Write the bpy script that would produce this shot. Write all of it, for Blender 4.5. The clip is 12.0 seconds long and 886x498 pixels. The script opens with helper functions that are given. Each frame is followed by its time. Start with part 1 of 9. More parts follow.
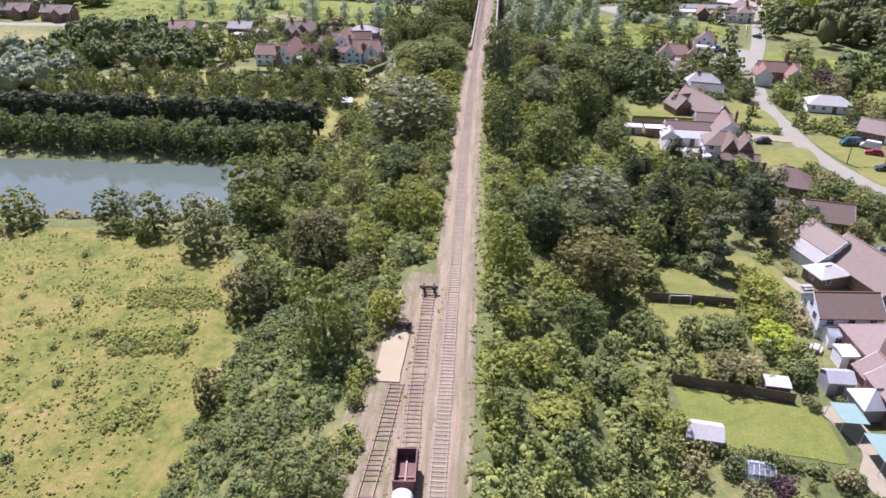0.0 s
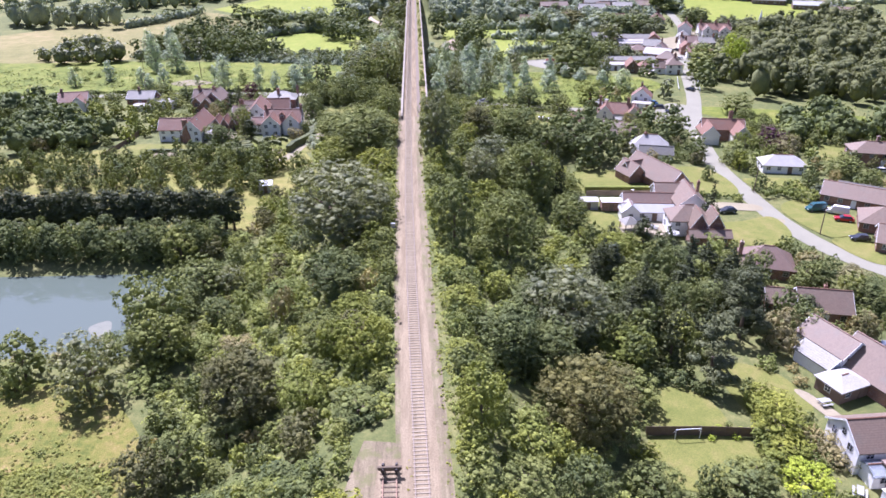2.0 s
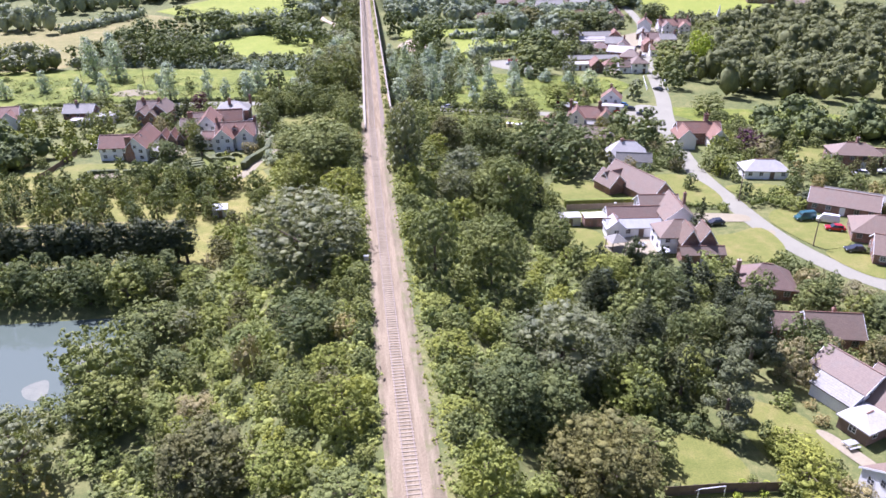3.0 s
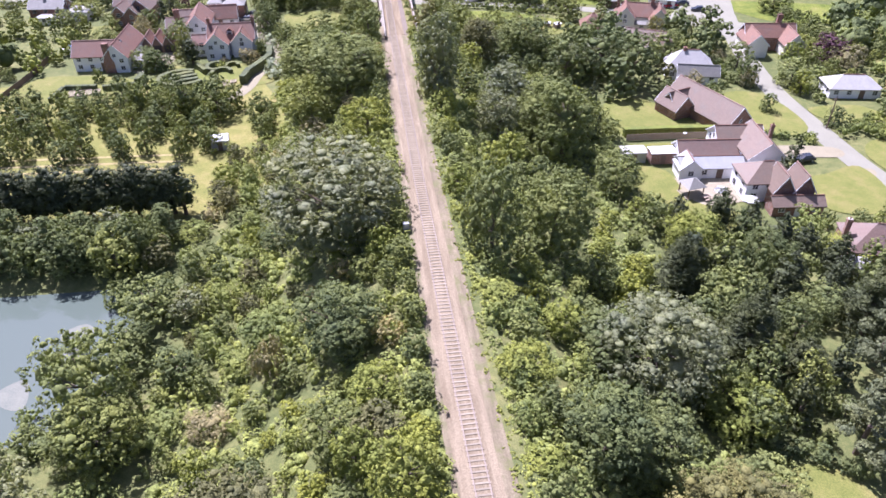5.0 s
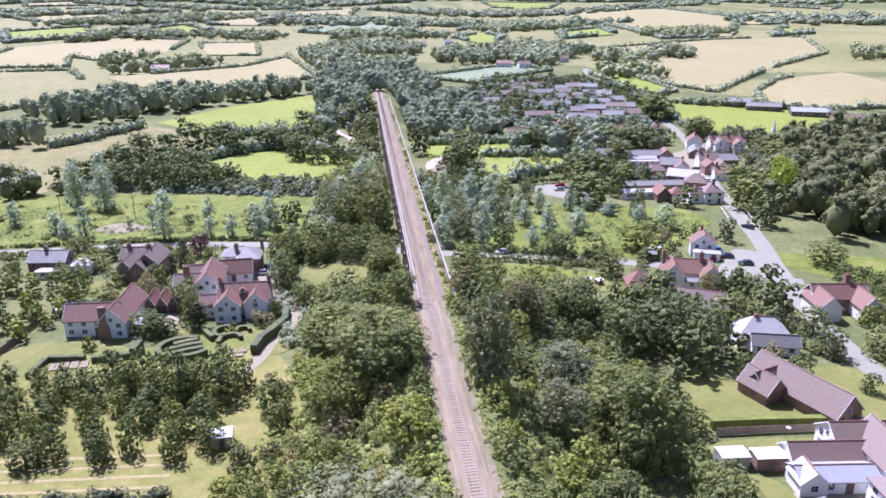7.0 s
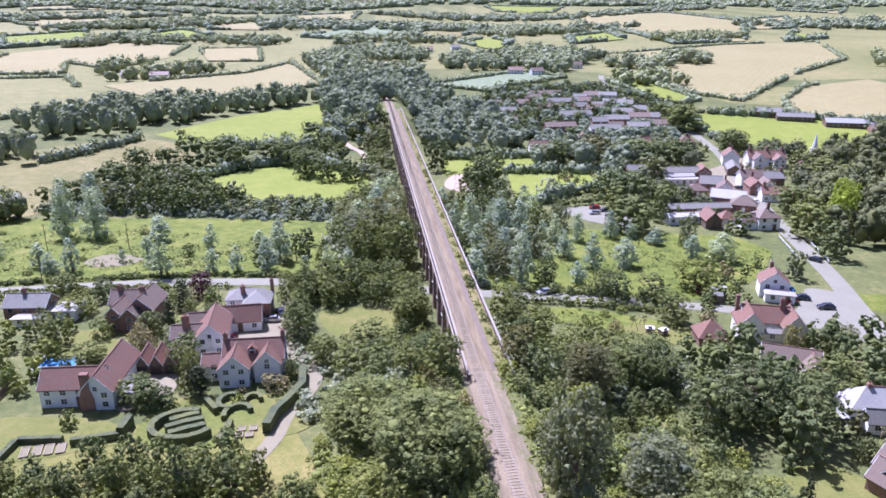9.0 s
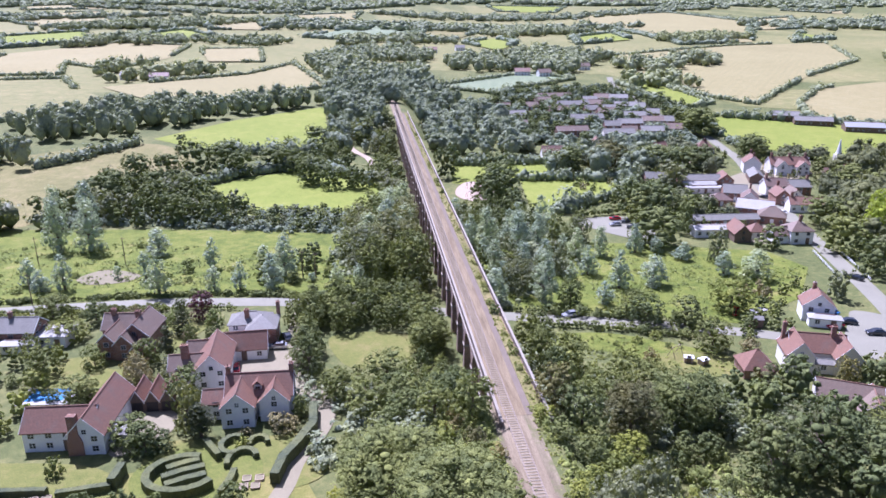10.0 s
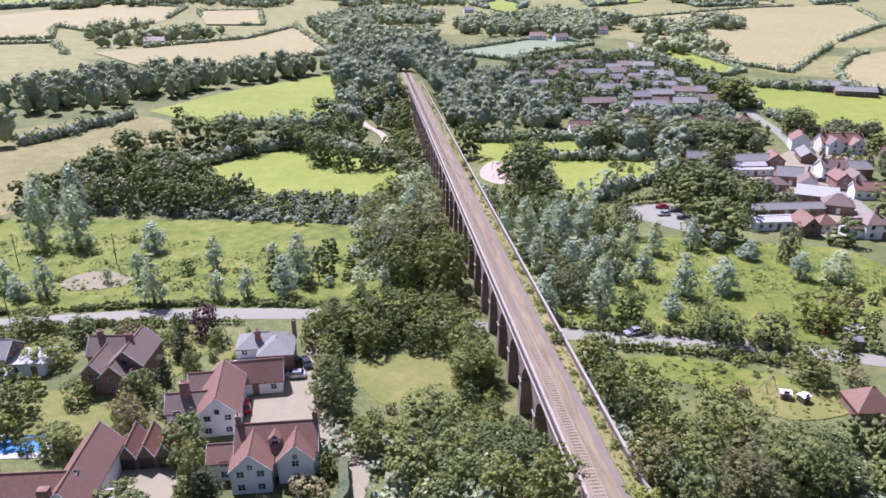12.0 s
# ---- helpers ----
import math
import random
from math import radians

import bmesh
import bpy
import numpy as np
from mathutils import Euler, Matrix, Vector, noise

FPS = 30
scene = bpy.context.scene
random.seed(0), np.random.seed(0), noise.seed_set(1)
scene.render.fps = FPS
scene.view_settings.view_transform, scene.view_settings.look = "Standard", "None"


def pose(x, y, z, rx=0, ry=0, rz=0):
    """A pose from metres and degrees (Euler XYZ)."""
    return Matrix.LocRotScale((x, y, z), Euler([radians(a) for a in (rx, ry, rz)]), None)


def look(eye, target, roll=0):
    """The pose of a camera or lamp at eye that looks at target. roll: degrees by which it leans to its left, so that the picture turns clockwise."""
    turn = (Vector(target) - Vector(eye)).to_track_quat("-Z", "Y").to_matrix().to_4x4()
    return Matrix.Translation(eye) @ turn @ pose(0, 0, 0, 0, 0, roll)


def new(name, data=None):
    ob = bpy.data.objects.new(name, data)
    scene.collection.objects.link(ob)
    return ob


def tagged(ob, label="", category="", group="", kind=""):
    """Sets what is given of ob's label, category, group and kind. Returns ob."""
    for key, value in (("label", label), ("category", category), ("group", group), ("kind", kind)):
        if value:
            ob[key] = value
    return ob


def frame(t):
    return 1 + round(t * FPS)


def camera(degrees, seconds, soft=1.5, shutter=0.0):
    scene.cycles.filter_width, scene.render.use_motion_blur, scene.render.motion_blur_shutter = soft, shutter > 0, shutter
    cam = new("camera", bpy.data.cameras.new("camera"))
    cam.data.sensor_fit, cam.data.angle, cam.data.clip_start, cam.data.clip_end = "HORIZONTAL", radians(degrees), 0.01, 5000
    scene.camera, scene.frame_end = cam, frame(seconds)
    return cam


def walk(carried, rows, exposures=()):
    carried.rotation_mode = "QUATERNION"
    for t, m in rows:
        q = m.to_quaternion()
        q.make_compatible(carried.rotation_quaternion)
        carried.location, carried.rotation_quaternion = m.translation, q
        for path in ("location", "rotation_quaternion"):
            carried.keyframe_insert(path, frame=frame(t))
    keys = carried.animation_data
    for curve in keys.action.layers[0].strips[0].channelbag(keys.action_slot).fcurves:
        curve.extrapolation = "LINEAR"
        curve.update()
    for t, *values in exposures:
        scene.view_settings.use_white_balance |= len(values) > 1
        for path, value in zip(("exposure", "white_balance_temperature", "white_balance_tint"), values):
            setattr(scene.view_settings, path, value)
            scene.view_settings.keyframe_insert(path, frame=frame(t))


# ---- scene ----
cam = camera(64.1, 12.0, 1.6)
METRES, EYE, TILT, LEAN, TURN = 171.4, 66.0, 0.0, 0.0, 4.57
ROWS = [
    (0.0, 0.0, 0.0, 0.0, -0.0, -29.48, 0.0),
    (0.5, -0.0039, 0.0334, 0.0009, 0.12, -27.06, -0.05),
    (1.0, -0.008, 0.0714, 0.0015, -0.67, -26.1, -0.0),
    (1.5, -0.013, 0.114, 0.003, -2.59, -26.03, 0.08),
    (2.0, -0.0177, 0.157, 0.0046, -6.82, -26.11, 0.23),
    (2.5, -0.0235, 0.1998, 0.0061, -10.59, -26.19, 0.36),
    (4.5, -0.0442, 0.3649, 0.0088, -10.92, -33.01, 0.37),
    (5.0, -0.0492, 0.4062, 0.0101, -10.99, -36.33, 0.34),
    (5.5, -0.0541, 0.4494, 0.0114, -11.04, -32.37, 0.32),
    (6.0, -0.0589, 0.4927, 0.0121, -11.05, -26.09, 0.25),
    (6.5, -0.0639, 0.5355, 0.0126, -11.05, -20.65, 0.19),
    (7.0, -0.0691, 0.5769, 0.0131, -11.05, -19.06, 0.19),
    (9.0, -0.0907, 0.743, 0.0175, -11.05, -18.79, 0.18),
    (9.5, -0.0957, 0.7849, 0.0185, -11.01, -18.78, 0.16),
    (10.0, -0.1009, 0.8268, 0.0198, -11.0, -18.81, 0.12),
    (10.5, -0.1057, 0.8687, 0.0202, -10.99, -18.84, 0.09),
    (11.0, -0.1108, 0.91, 0.0202, -10.97, -19.38, 0.08),
    (11.5, -0.1162, 0.9511, 0.0204, -10.96, -20.5, 0.07),
    (12.0, -0.1214, 0.9923, 0.0205, -10.94, -21.7, 0.06),
]
walk(cam, [(t, pose(0, 0, EYE, TILT, LEAN, TURN) @ pose(METRES * x, METRES * y, METRES * z, 90 + pitch, roll, yaw)) for t, x, y, z, yaw, pitch, roll in ROWS], ((0.0, 0.84, 5500, 33), (2.0, 1.09, 5300, 36), (5.5, 1.18, 5360, 36), (7.0, 0.96, 5080, 39), (10.0, 0.87, 5060, 38), (12.0, 0.79, 5260, 37)))

# ---- world and sun ----
SUN_SIDE, SUN_HEIGHT = -28.0, 58.0
world = bpy.data.worlds.new("sky")
scene.world = world
world.use_nodes = True
sky = world.node_tree.nodes.new("ShaderNodeTexSky")
sky.sky_type, sky.sun_disc = "NISHITA", False
sky.sun_elevation, sky.sun_rotation = radians(SUN_HEIGHT), radians(SUN_SIDE)
sky.air_density, sky.dust_density, sky.ozone_density = 1.0, 2.5, 1.0
back = world.node_tree.nodes["Background"]
back.inputs["Strength"].default_value = 0.064
world.node_tree.links.new(sky.outputs["Color"], back.inputs["Color"])
sun = new("sun", bpy.data.lights.new("sun", "SUN"))
sun.data.energy, sun.data.angle, sun.data.color = 5.2, radians(0.6), (1.0, 0.95, 0.87)
toward = Vector((math.sin(radians(SUN_SIDE)) * math.cos(radians(SUN_HEIGHT)), math.cos(radians(SUN_SIDE)) * math.cos(radians(SUN_HEIGHT)), math.sin(radians(SUN_HEIGHT))))
sun.matrix_world = look(toward * 300, (0, 0, 0))

# ---- materials ----
def node_material(name):
    mat = bpy.data.materials.new(name)
    mat.use_nodes = True
    nt = mat.node_tree
    return mat, nt, nt.nodes["Principled BSDF"], nt.nodes["Material Output"]


def noise_at(nt, scale, detail=6.0, rough=0.6, vec=None):
    n = nt.nodes.new("ShaderNodeTexNoise")
    n.inputs["Scale"].default_value, n.inputs["Detail"].default_value, n.inputs["Roughness"].default_value = scale, detail, rough
    if vec is None:
        vec = nt.nodes.new("ShaderNodeNewGeometry").outputs["Position"]
    nt.links.new(vec, n.inputs["Vector"])
    return n.outputs["Fac"]


def ramp(nt, fac, stops):
    r = nt.nodes.new("ShaderNodeValToRGB")
    while len(r.color_ramp.elements) < len(stops):
        r.color_ramp.elements.new(0.5)
    for e, (at, col) in zip(r.color_ramp.elements, stops):
        e.position, e.color = at, (*col, 1)
    nt.links.new(fac, r.inputs["Fac"])
    return r.outputs["Color"]


def mixed(nt, fac, a, b, mode="MIX"):
    m = nt.nodes.new("ShaderNodeMix")
    m.data_type, m.blend_type = "RGBA", mode
    for sock, v in ((m.inputs[0], fac), (m.inputs[6], a), (m.inputs[7], b)):
        if isinstance(v, (int, float)):
            sock.default_value = v
        elif isinstance(v, tuple):
            sock.default_value = (*v, 1)
        else:
            nt.links.new(v, sock)
    return m.outputs[2]


def relief(nt, bsdf, height, strength, depth=0.05):
    b = nt.nodes.new("ShaderNodeBump")
    b.inputs["Strength"].default_value, b.inputs["Distance"].default_value = strength, depth
    nt.links.new(height, b.inputs["Height"])
    nt.links.new(b.outputs["Normal"], bsdf.inputs["Normal"])


def surface(name, light, dark, scale=1.0, fine=12.0, rough=0.8, metal=0.0, bump=0.3, depth=0.03, spread=0.12, each=0.0, spec=0.4):
    """A plain surface with large stains and fine grain; each: how far single pieces differ in brightness."""
    mat, nt, bsdf, out = node_material(name)
    big = noise_at(nt, scale)
    grain = noise_at(nt, fine, 8.0, 0.7)
    col = ramp(nt, big, ((0.5 - spread * 1.6, dark), (0.5 + spread * 1.6, light)))
    col = mixed(nt, 0.55, col, ramp(nt, grain, ((0.3, tuple(c * 0.62 for c in light)), (0.72, tuple(min(c * 1.2, 0.9) for c in light)))))
    if each:
        info = nt.nodes.new("ShaderNodeObjectInfo")
        col = mixed(nt, 1.0, col, ramp(nt, info.outputs["Random"], ((0.0, (1 - each,) * 3), (1.0, (1.0, 1.0, 1.0)))), "MULTIPLY")
    nt.links.new(col, bsdf.inputs["Base Color"])
    bsdf.inputs["Roughness"].default_value, bsdf.inputs["Metallic"].default_value = rough, metal
    bsdf.inputs["Specular IOR Level"].default_value = spec
    if bump:
        relief(nt, bsdf, grain, bump, depth)
    return mat


def leaf_material(name, light, dark, gloss=0.7, through_light=0.15, twigs=0.6, shine=0.13, glow=(1.2, 1.25, 0.45)):
    """Foliage: colour differs from spray to spray, from bough to bough and from plant to plant, and some light passes through."""
    mat, nt, bsdf, out = node_material(name)
    geo = nt.nodes.new("ShaderNodeNewGeometry")
    info = nt.nodes.new("ShaderNodeObjectInfo")
    mid = tuple(0.45 * a + 0.55 * b for a, b in zip(dark, light))
    col = ramp(nt, geo.outputs["Random Per Island"], ((0.0, mid), (1.0, light)))
    patch = noise_at(nt, 0.3, 3.0)
    col = mixed(nt, 1.0, col, ramp(nt, patch, ((0.35, (0.76, 0.8, 0.84)), (0.65, (1.16, 1.12, 0.94)))), "MULTIPLY")
    col = mixed(nt, 1.0, col, ramp(nt, info.outputs["Random"], ((0.0, (0.82, 0.86, 0.92)), (0.5, (1.0, 1.0, 1.0)), (1.0, (1.14, 1.1, 0.9)))), "MULTIPLY")
    twig = noise_at(nt, 5.5, 3.0, 0.75)
    col = mixed(nt, 1.0, col, ramp(nt, twig, ((0.34, (1 - 0.55 * twigs,) * 3), (0.5, (1.0, 1.0, 1.0)), (0.66, (1 + 0.5 * twigs,) * 3))), "MULTIPLY")
    nt.links.new(col, bsdf.inputs["Base Color"])
    relief(nt, bsdf, twig, twigs, 0.15)
    bsdf.inputs["Roughness"].default_value, bsdf.inputs["Specular IOR Level"].default_value = gloss, shine
    trans = nt.nodes.new("ShaderNodeBsdfTranslucent")
    nt.links.new(mixed(nt, 1.0, col, glow, "MULTIPLY"), trans.inputs["Color"])
    mix = nt.nodes.new("ShaderNodeMixShader")
    mix.inputs["Fac"].default_value = through_light
    nt.links.new(bsdf.outputs["BSDF"], mix.inputs[1])
    nt.links.new(trans.outputs["BSDF"], mix.inputs[2])
    nt.links.new(mix.outputs["Shader"], out.inputs["Surface"])
    return mat


def grass_material(name, stops, scale=0.12, fine=1.6, bump=0.6, stripes=0.0, angle=0.0):
    """Grass or crop; stripes: width in metres of mown or drilled lines."""
    mat, nt, bsdf, out = node_material(name)
    big = noise_at(nt, scale, 5.0, 0.62)
    mid = noise_at(nt, fine * 0.35, 6.0, 0.7)
    grain = noise_at(nt, fine * 4, 6.0, 0.75)
    add = nt.nodes.new("ShaderNodeMath")
    add.operation = "MULTIPLY_ADD"
    add.inputs[1].default_value, add.inputs[2].default_value = 0.55, 0.0
    nt.links.new(mid, add.inputs[0])
    s2 = nt.nodes.new("ShaderNodeMath")
    s2.operation = "MULTIPLY_ADD"
    s2.inputs[1].default_value = 0.45
    nt.links.new(big, s2.inputs[0])
    nt.links.new(add.outputs[0], s2.inputs[2])
    col = ramp(nt, s2.outputs[0], stops)
    col = mixed(nt, 1.0, col, ramp(nt, grain, ((0.28, (0.55, 0.6, 0.55)), (0.72, (1.35, 1.3, 1.25)))), "MULTIPLY")
    if stripes:
        tc = nt.nodes.new("ShaderNodeNewGeometry")
        rot = nt.nodes.new("ShaderNodeMapping")
        rot.inputs["Rotation"].default_value = (0, 0, radians(angle))
        nt.links.new(tc.outputs["Position"], rot.inputs["Vector"])
        w = nt.nodes.new("ShaderNodeTexWave")
        w.inputs["Scale"].default_value, w.inputs["Distortion"].default_value, w.inputs["Detail"].default_value = 0.314 / stripes, 1.2, 2.0
        w.inputs["Detail Scale"].default_value = 0.4
        nt.links.new(rot.outputs["Vector"], w.inputs["Vector"])
        col = mixed(nt, 1.0, col, ramp(nt, w.outputs["Fac"], ((0.0, (0.975, 0.98, 0.975)), (1.0, (1.025, 1.02, 1.01)))), "MULTIPLY")
    nt.links.new(col, bsdf.inputs["Base Color"])
    bsdf.inputs["Roughness"].default_value, bsdf.inputs["Specular IOR Level"].default_value = 0.85, 0.15
    relief(nt, bsdf, grain, bump, 0.15)
    return mat


def roof_material(name, light, dark, course=0.28, each=0.25):
    """Clay or slate roofing: courses that follow the slope, mottled tiles, moss."""
    mat, nt, bsdf, out = node_material(name)
    geo = nt.nodes.new("ShaderNodeNewGeometry")
    sep = nt.nodes.new("ShaderNodeSeparateXYZ")
    nt.links.new(geo.outputs["Position"], sep.inputs[0])
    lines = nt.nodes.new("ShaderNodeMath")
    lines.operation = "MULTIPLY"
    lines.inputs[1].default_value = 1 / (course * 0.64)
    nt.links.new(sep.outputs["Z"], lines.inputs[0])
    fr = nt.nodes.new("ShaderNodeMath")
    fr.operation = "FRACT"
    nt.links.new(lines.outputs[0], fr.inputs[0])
    big = noise_at(nt, 0.5, 5.0)
    tile = noise_at(nt, 3.2, 3.0, 0.8)
    col = ramp(nt, tile, ((0.3, dark), (0.7, light)))
    col = mixed(nt, ramp(nt, big, ((0.52, (0, 0, 0)), (0.75, (0.55, 0.55, 0.55)))), col, (0.16, 0.145, 0.115))
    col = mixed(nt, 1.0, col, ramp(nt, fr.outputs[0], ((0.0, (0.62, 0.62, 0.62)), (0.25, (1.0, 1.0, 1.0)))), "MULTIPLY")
    nt.links.new(col, bsdf.inputs["Base Color"])
    bsdf.inputs["Roughness"].default_value = 0.6
    relief(nt, bsdf, fr.outputs[0], 0.6, 0.03)
    return mat


def brick_material(name, a, b, mortar, scale=1.0):
    mat, nt, bsdf, out = node_material(name)
    geo = nt.nodes.new("ShaderNodeNewGeometry")
    sep = nt.nodes.new("ShaderNodeSeparateXYZ")
    nt.links.new(geo.outputs["Position"], sep.inputs[0])
    add = nt.nodes.new("ShaderNodeMath")
    add.operation = "ADD"
    nt.links.new(sep.outputs["X"], add.inputs[0])
    nt.links.new(sep.outputs["Y"], add.inputs[1])
    com = nt.nodes.new("ShaderNodeCombineXYZ")
    nt.links.new(add.outputs[0], com.inputs["X"])
    nt.links.new(sep.outputs["Z"], com.inputs["Y"])
    br = nt.nodes.new("ShaderNodeTexBrick")
    br.inputs["Scale"].default_value = 4.4 * scale
    br.inputs["Color1"].default_value, br.inputs["Color2"].default_value, br.inputs["Mortar"].default_value = (*a, 1), (*b, 1), (*mortar, 1)
    br.inputs["Mortar Size"].default_value = 0.02
    nt.links.new(com.outputs[0], br.inputs["Vector"])
    stain = noise_at(nt, 0.4, 6.0)
    col = mixed(nt, 1.0, br.outputs["Color"], ramp(nt, stain, ((0.3, (0.55, 0.55, 0.57)), (0.7, (1.2, 1.18, 1.12)))), "MULTIPLY")
    nt.links.new(col, bsdf.inputs["Base Color"])
    bsdf.inputs["Roughness"].default_value = 0.85
    relief(nt, bsdf, br.outputs["Fac"], 0.3, 0.01)
    return mat


GRASS = grass_material("rough_grass", ((0.3, (0.0704, 0.09, 0.0322)), (0.48, (0.124, 0.14, 0.0484)), (0.62, (0.206, 0.2, 0.0755)), (0.75, (0.302, 0.25, 0.131))), 0.05)
HAY = grass_material("long_dry_grass", ((0.3, (0.0618, 0.085, 0.0212)), (0.42, (0.124, 0.145, 0.0318)), (0.5, (0.191, 0.19, 0.0445)), (0.57, (0.242, 0.205, 0.0636)), (0.65, (0.319, 0.25, 0.106))), 0.11, 1.9, 1.0)
LAWN = grass_material("mown_lawn", ((0.3, (0.119, 0.14, 0.0322)), (0.5, (0.168, 0.175, 0.0464)), (0.7, (0.249, 0.21, 0.0806))), 0.15, 1.2, 0.3)
STRIPED = grass_material("striped_lawn", ((0.3, (0.108, 0.135, 0.0282)), (0.5, (0.151, 0.17, 0.0383)), (0.7, (0.206, 0.195, 0.0604))), 0.15, 1.2, 0.3, 1.6, 60)
PASTURE = grass_material("bright_pasture", ((0.3, (0.166, 0.209, 0.0322)), (0.5, (0.209, 0.242, 0.0427)), (0.7, (0.272, 0.281, 0.0645))), 0.02, 0.5, 0.3)
MEADOW = grass_material("wet_meadow", ((0.32, (0.0665, 0.0914, 0.0171)), (0.44, (0.12, 0.152, 0.0257)), (0.54, (0.173, 0.196, 0.036)), (0.66, (0.248, 0.231, 0.0728))), 0.12, 0.9, 1.0)
SEDGE = grass_material("sedge_field", ((0.32, (0.139, 0.14, 0.0477)), (0.5, (0.206, 0.19, 0.0721)), (0.66, (0.294, 0.24, 0.117))), 0.018, 0.5, 0.8)
FARMLAND = grass_material("dry_farmland", ((0.32, (0.135, 0.15, 0.05)), (0.5, (0.21, 0.205, 0.08)), (0.66, (0.3, 0.258, 0.118))), 0.004, 0.3, 0.6)
CORN = grass_material("ripe_corn", ((0.3, (0.23, 0.205, 0.0918)), (0.5, (0.275, 0.244, 0.113)), (0.7, (0.316, 0.281, 0.14))), 0.008, 0.3, 0.4, 6.0, 35)
CORN_PALE = grass_material("pale_corn", ((0.3, (0.24, 0.209, 0.0918)), (0.5, (0.291, 0.255, 0.121)), (0.7, (0.332, 0.297, 0.157))), 0.006, 0.3, 0.4, 9.0, -50)
CROP_GREY = grass_material("grey_green_crop", ((0.3, (0.155, 0.2, 0.11)), (0.5, (0.205, 0.245, 0.145)), (0.7, (0.255, 0.285, 0.18))), 0.01, 0.3, 0.3, 8.0, 10)
ORCHARD_GRASS = grass_material("orchard_grass", ((0.3, (0.13, 0.15, 0.0352)), (0.5, (0.206, 0.2, 0.0554)), (0.7, (0.324, 0.265, 0.105))), 0.1, 1.2, 0.6)
HAY_LINE = grass_material("cut_hay", ((0.3, (0.268, 0.23, 0.0954)), (0.6, (0.391, 0.32, 0.159))), 0.4, 2.0, 0.9)


def ballast_material(name, light, dark, weed, amount):
    """Broken stone, browner along the line of the track, with weeds in patches."""
    mat, nt, bsdf, out = node_material(name)
    pos = nt.nodes.new("ShaderNodeNewGeometry").outputs["Position"]
    long = nt.nodes.new("ShaderNodeMapping")
    long.inputs["Scale"].default_value = (1.6, 0.12, 1.0)
    nt.links.new(pos, long.inputs["Vector"])
    streak = noise_at(nt, 1.0, 5.0, 0.6, long.outputs["Vector"])
    grain = noise_at(nt, 7.0, 8.0, 0.75)
    patch = noise_at(nt, 0.55, 6.0, 0.65)
    col = ramp(nt, streak, ((0.36, dark), (0.62, light)))
    col = mixed(nt, 1.0, col, ramp(nt, grain, ((0.3, (0.58, 0.57, 0.56)), (0.7, (1.35, 1.35, 1.35)))), "MULTIPLY")
    col = mixed(nt, ramp(nt, patch, ((0.66 - amount, (0, 0, 0)), (0.78 - amount, (0.8, 0.8, 0.8)))), col, weed)
    nt.links.new(col, bsdf.inputs["Base Color"])
    bsdf.inputs["Roughness"].default_value, bsdf.inputs["Specular IOR Level"].default_value = 0.95, 0.3
    relief(nt, bsdf, grain, 0.8, 0.06)
    return mat


BALLAST = ballast_material("ballast", (0.27, 0.218, 0.14), (0.191, 0.15, 0.0935), (0.24, 0.21, 0.12), 0.02)
BALLAST_DECK = ballast_material("dark_ballast", (0.256, 0.202, 0.121), (0.167, 0.126, 0.0739), (0.2, 0.18, 0.09), 0.04)
PARAPET = brick_material("sooty_brick", (0.23, 0.17, 0.13), (0.17, 0.125, 0.1), (0.24, 0.21, 0.18))
BALLAST_PALE = ballast_material("weedy_ballast", (0.246, 0.204, 0.128), (0.153, 0.126, 0.0765), (0.145, 0.145, 0.06), 0.17)
CINDER = surface("cinder_path", (0.2, 0.16, 0.12), (0.13, 0.105, 0.078), 0.5, 6.0, 0.95, 0, 0.7, 0.05)
SLEEPER_WOOD = surface("timber_sleeper", (0.233, 0.178, 0.122), (0.145, 0.109, 0.0765), 2.0, 14.0, 0.9, 0, 0.5, 0.02, each=0.4)
SLEEPER_PALE = surface("weathered_sleeper", (0.335, 0.282, 0.198), (0.272, 0.223, 0.153), 2.0, 14.0, 0.9, 0, 0.4, 0.02, each=0.25)
RUST = surface("rusty_rail", (0.291, 0.188, 0.126), (0.175, 0.099, 0.063), 3.0, 20.0, 0.6, 0.3, 0.3, 0.01)
RAIL_TOP = surface("worn_rail", (0.262, 0.213, 0.162), (0.194, 0.148, 0.108), 3.0, 20.0, 0.6, 0.2, 0.1, 0.01)
PAD = surface("sandy_concrete", (0.343, 0.289, 0.176), (0.274, 0.225, 0.139), 0.4, 6.0, 0.9, 0, 0.3, 0.02)
ASPHALT = surface("pale_asphalt", (0.249, 0.24, 0.176), (0.19, 0.182, 0.132), 0.2, 8.0, 0.85, 0, 0.3, 0.02)
DRIVE = surface("gravel_drive", (0.278, 0.245, 0.155), (0.207, 0.179, 0.113), 0.4, 7.0, 0.95, 0, 0.4, 0.03)
PATIO = surface("paving", (0.298, 0.259, 0.17), (0.221, 0.188, 0.123), 0.6, 4.0, 0.8, 0, 0.3, 0.02)
RENDER_WHITE = surface("white_render", (0.9, 0.89, 0.87), (0.82, 0.8, 0.77), 0.6, 5.0, 0.8, 0, 0.1, 0.01)
CREAM = surface("cream_render", (0.85, 0.8, 0.67), (0.76, 0.7, 0.57), 0.6, 5.0, 0.8, 0, 0.1, 0.01)
BRICK = brick_material("red_brick", (0.3, 0.152, 0.0966), (0.23, 0.113, 0.0756), (0.36, 0.31, 0.27))
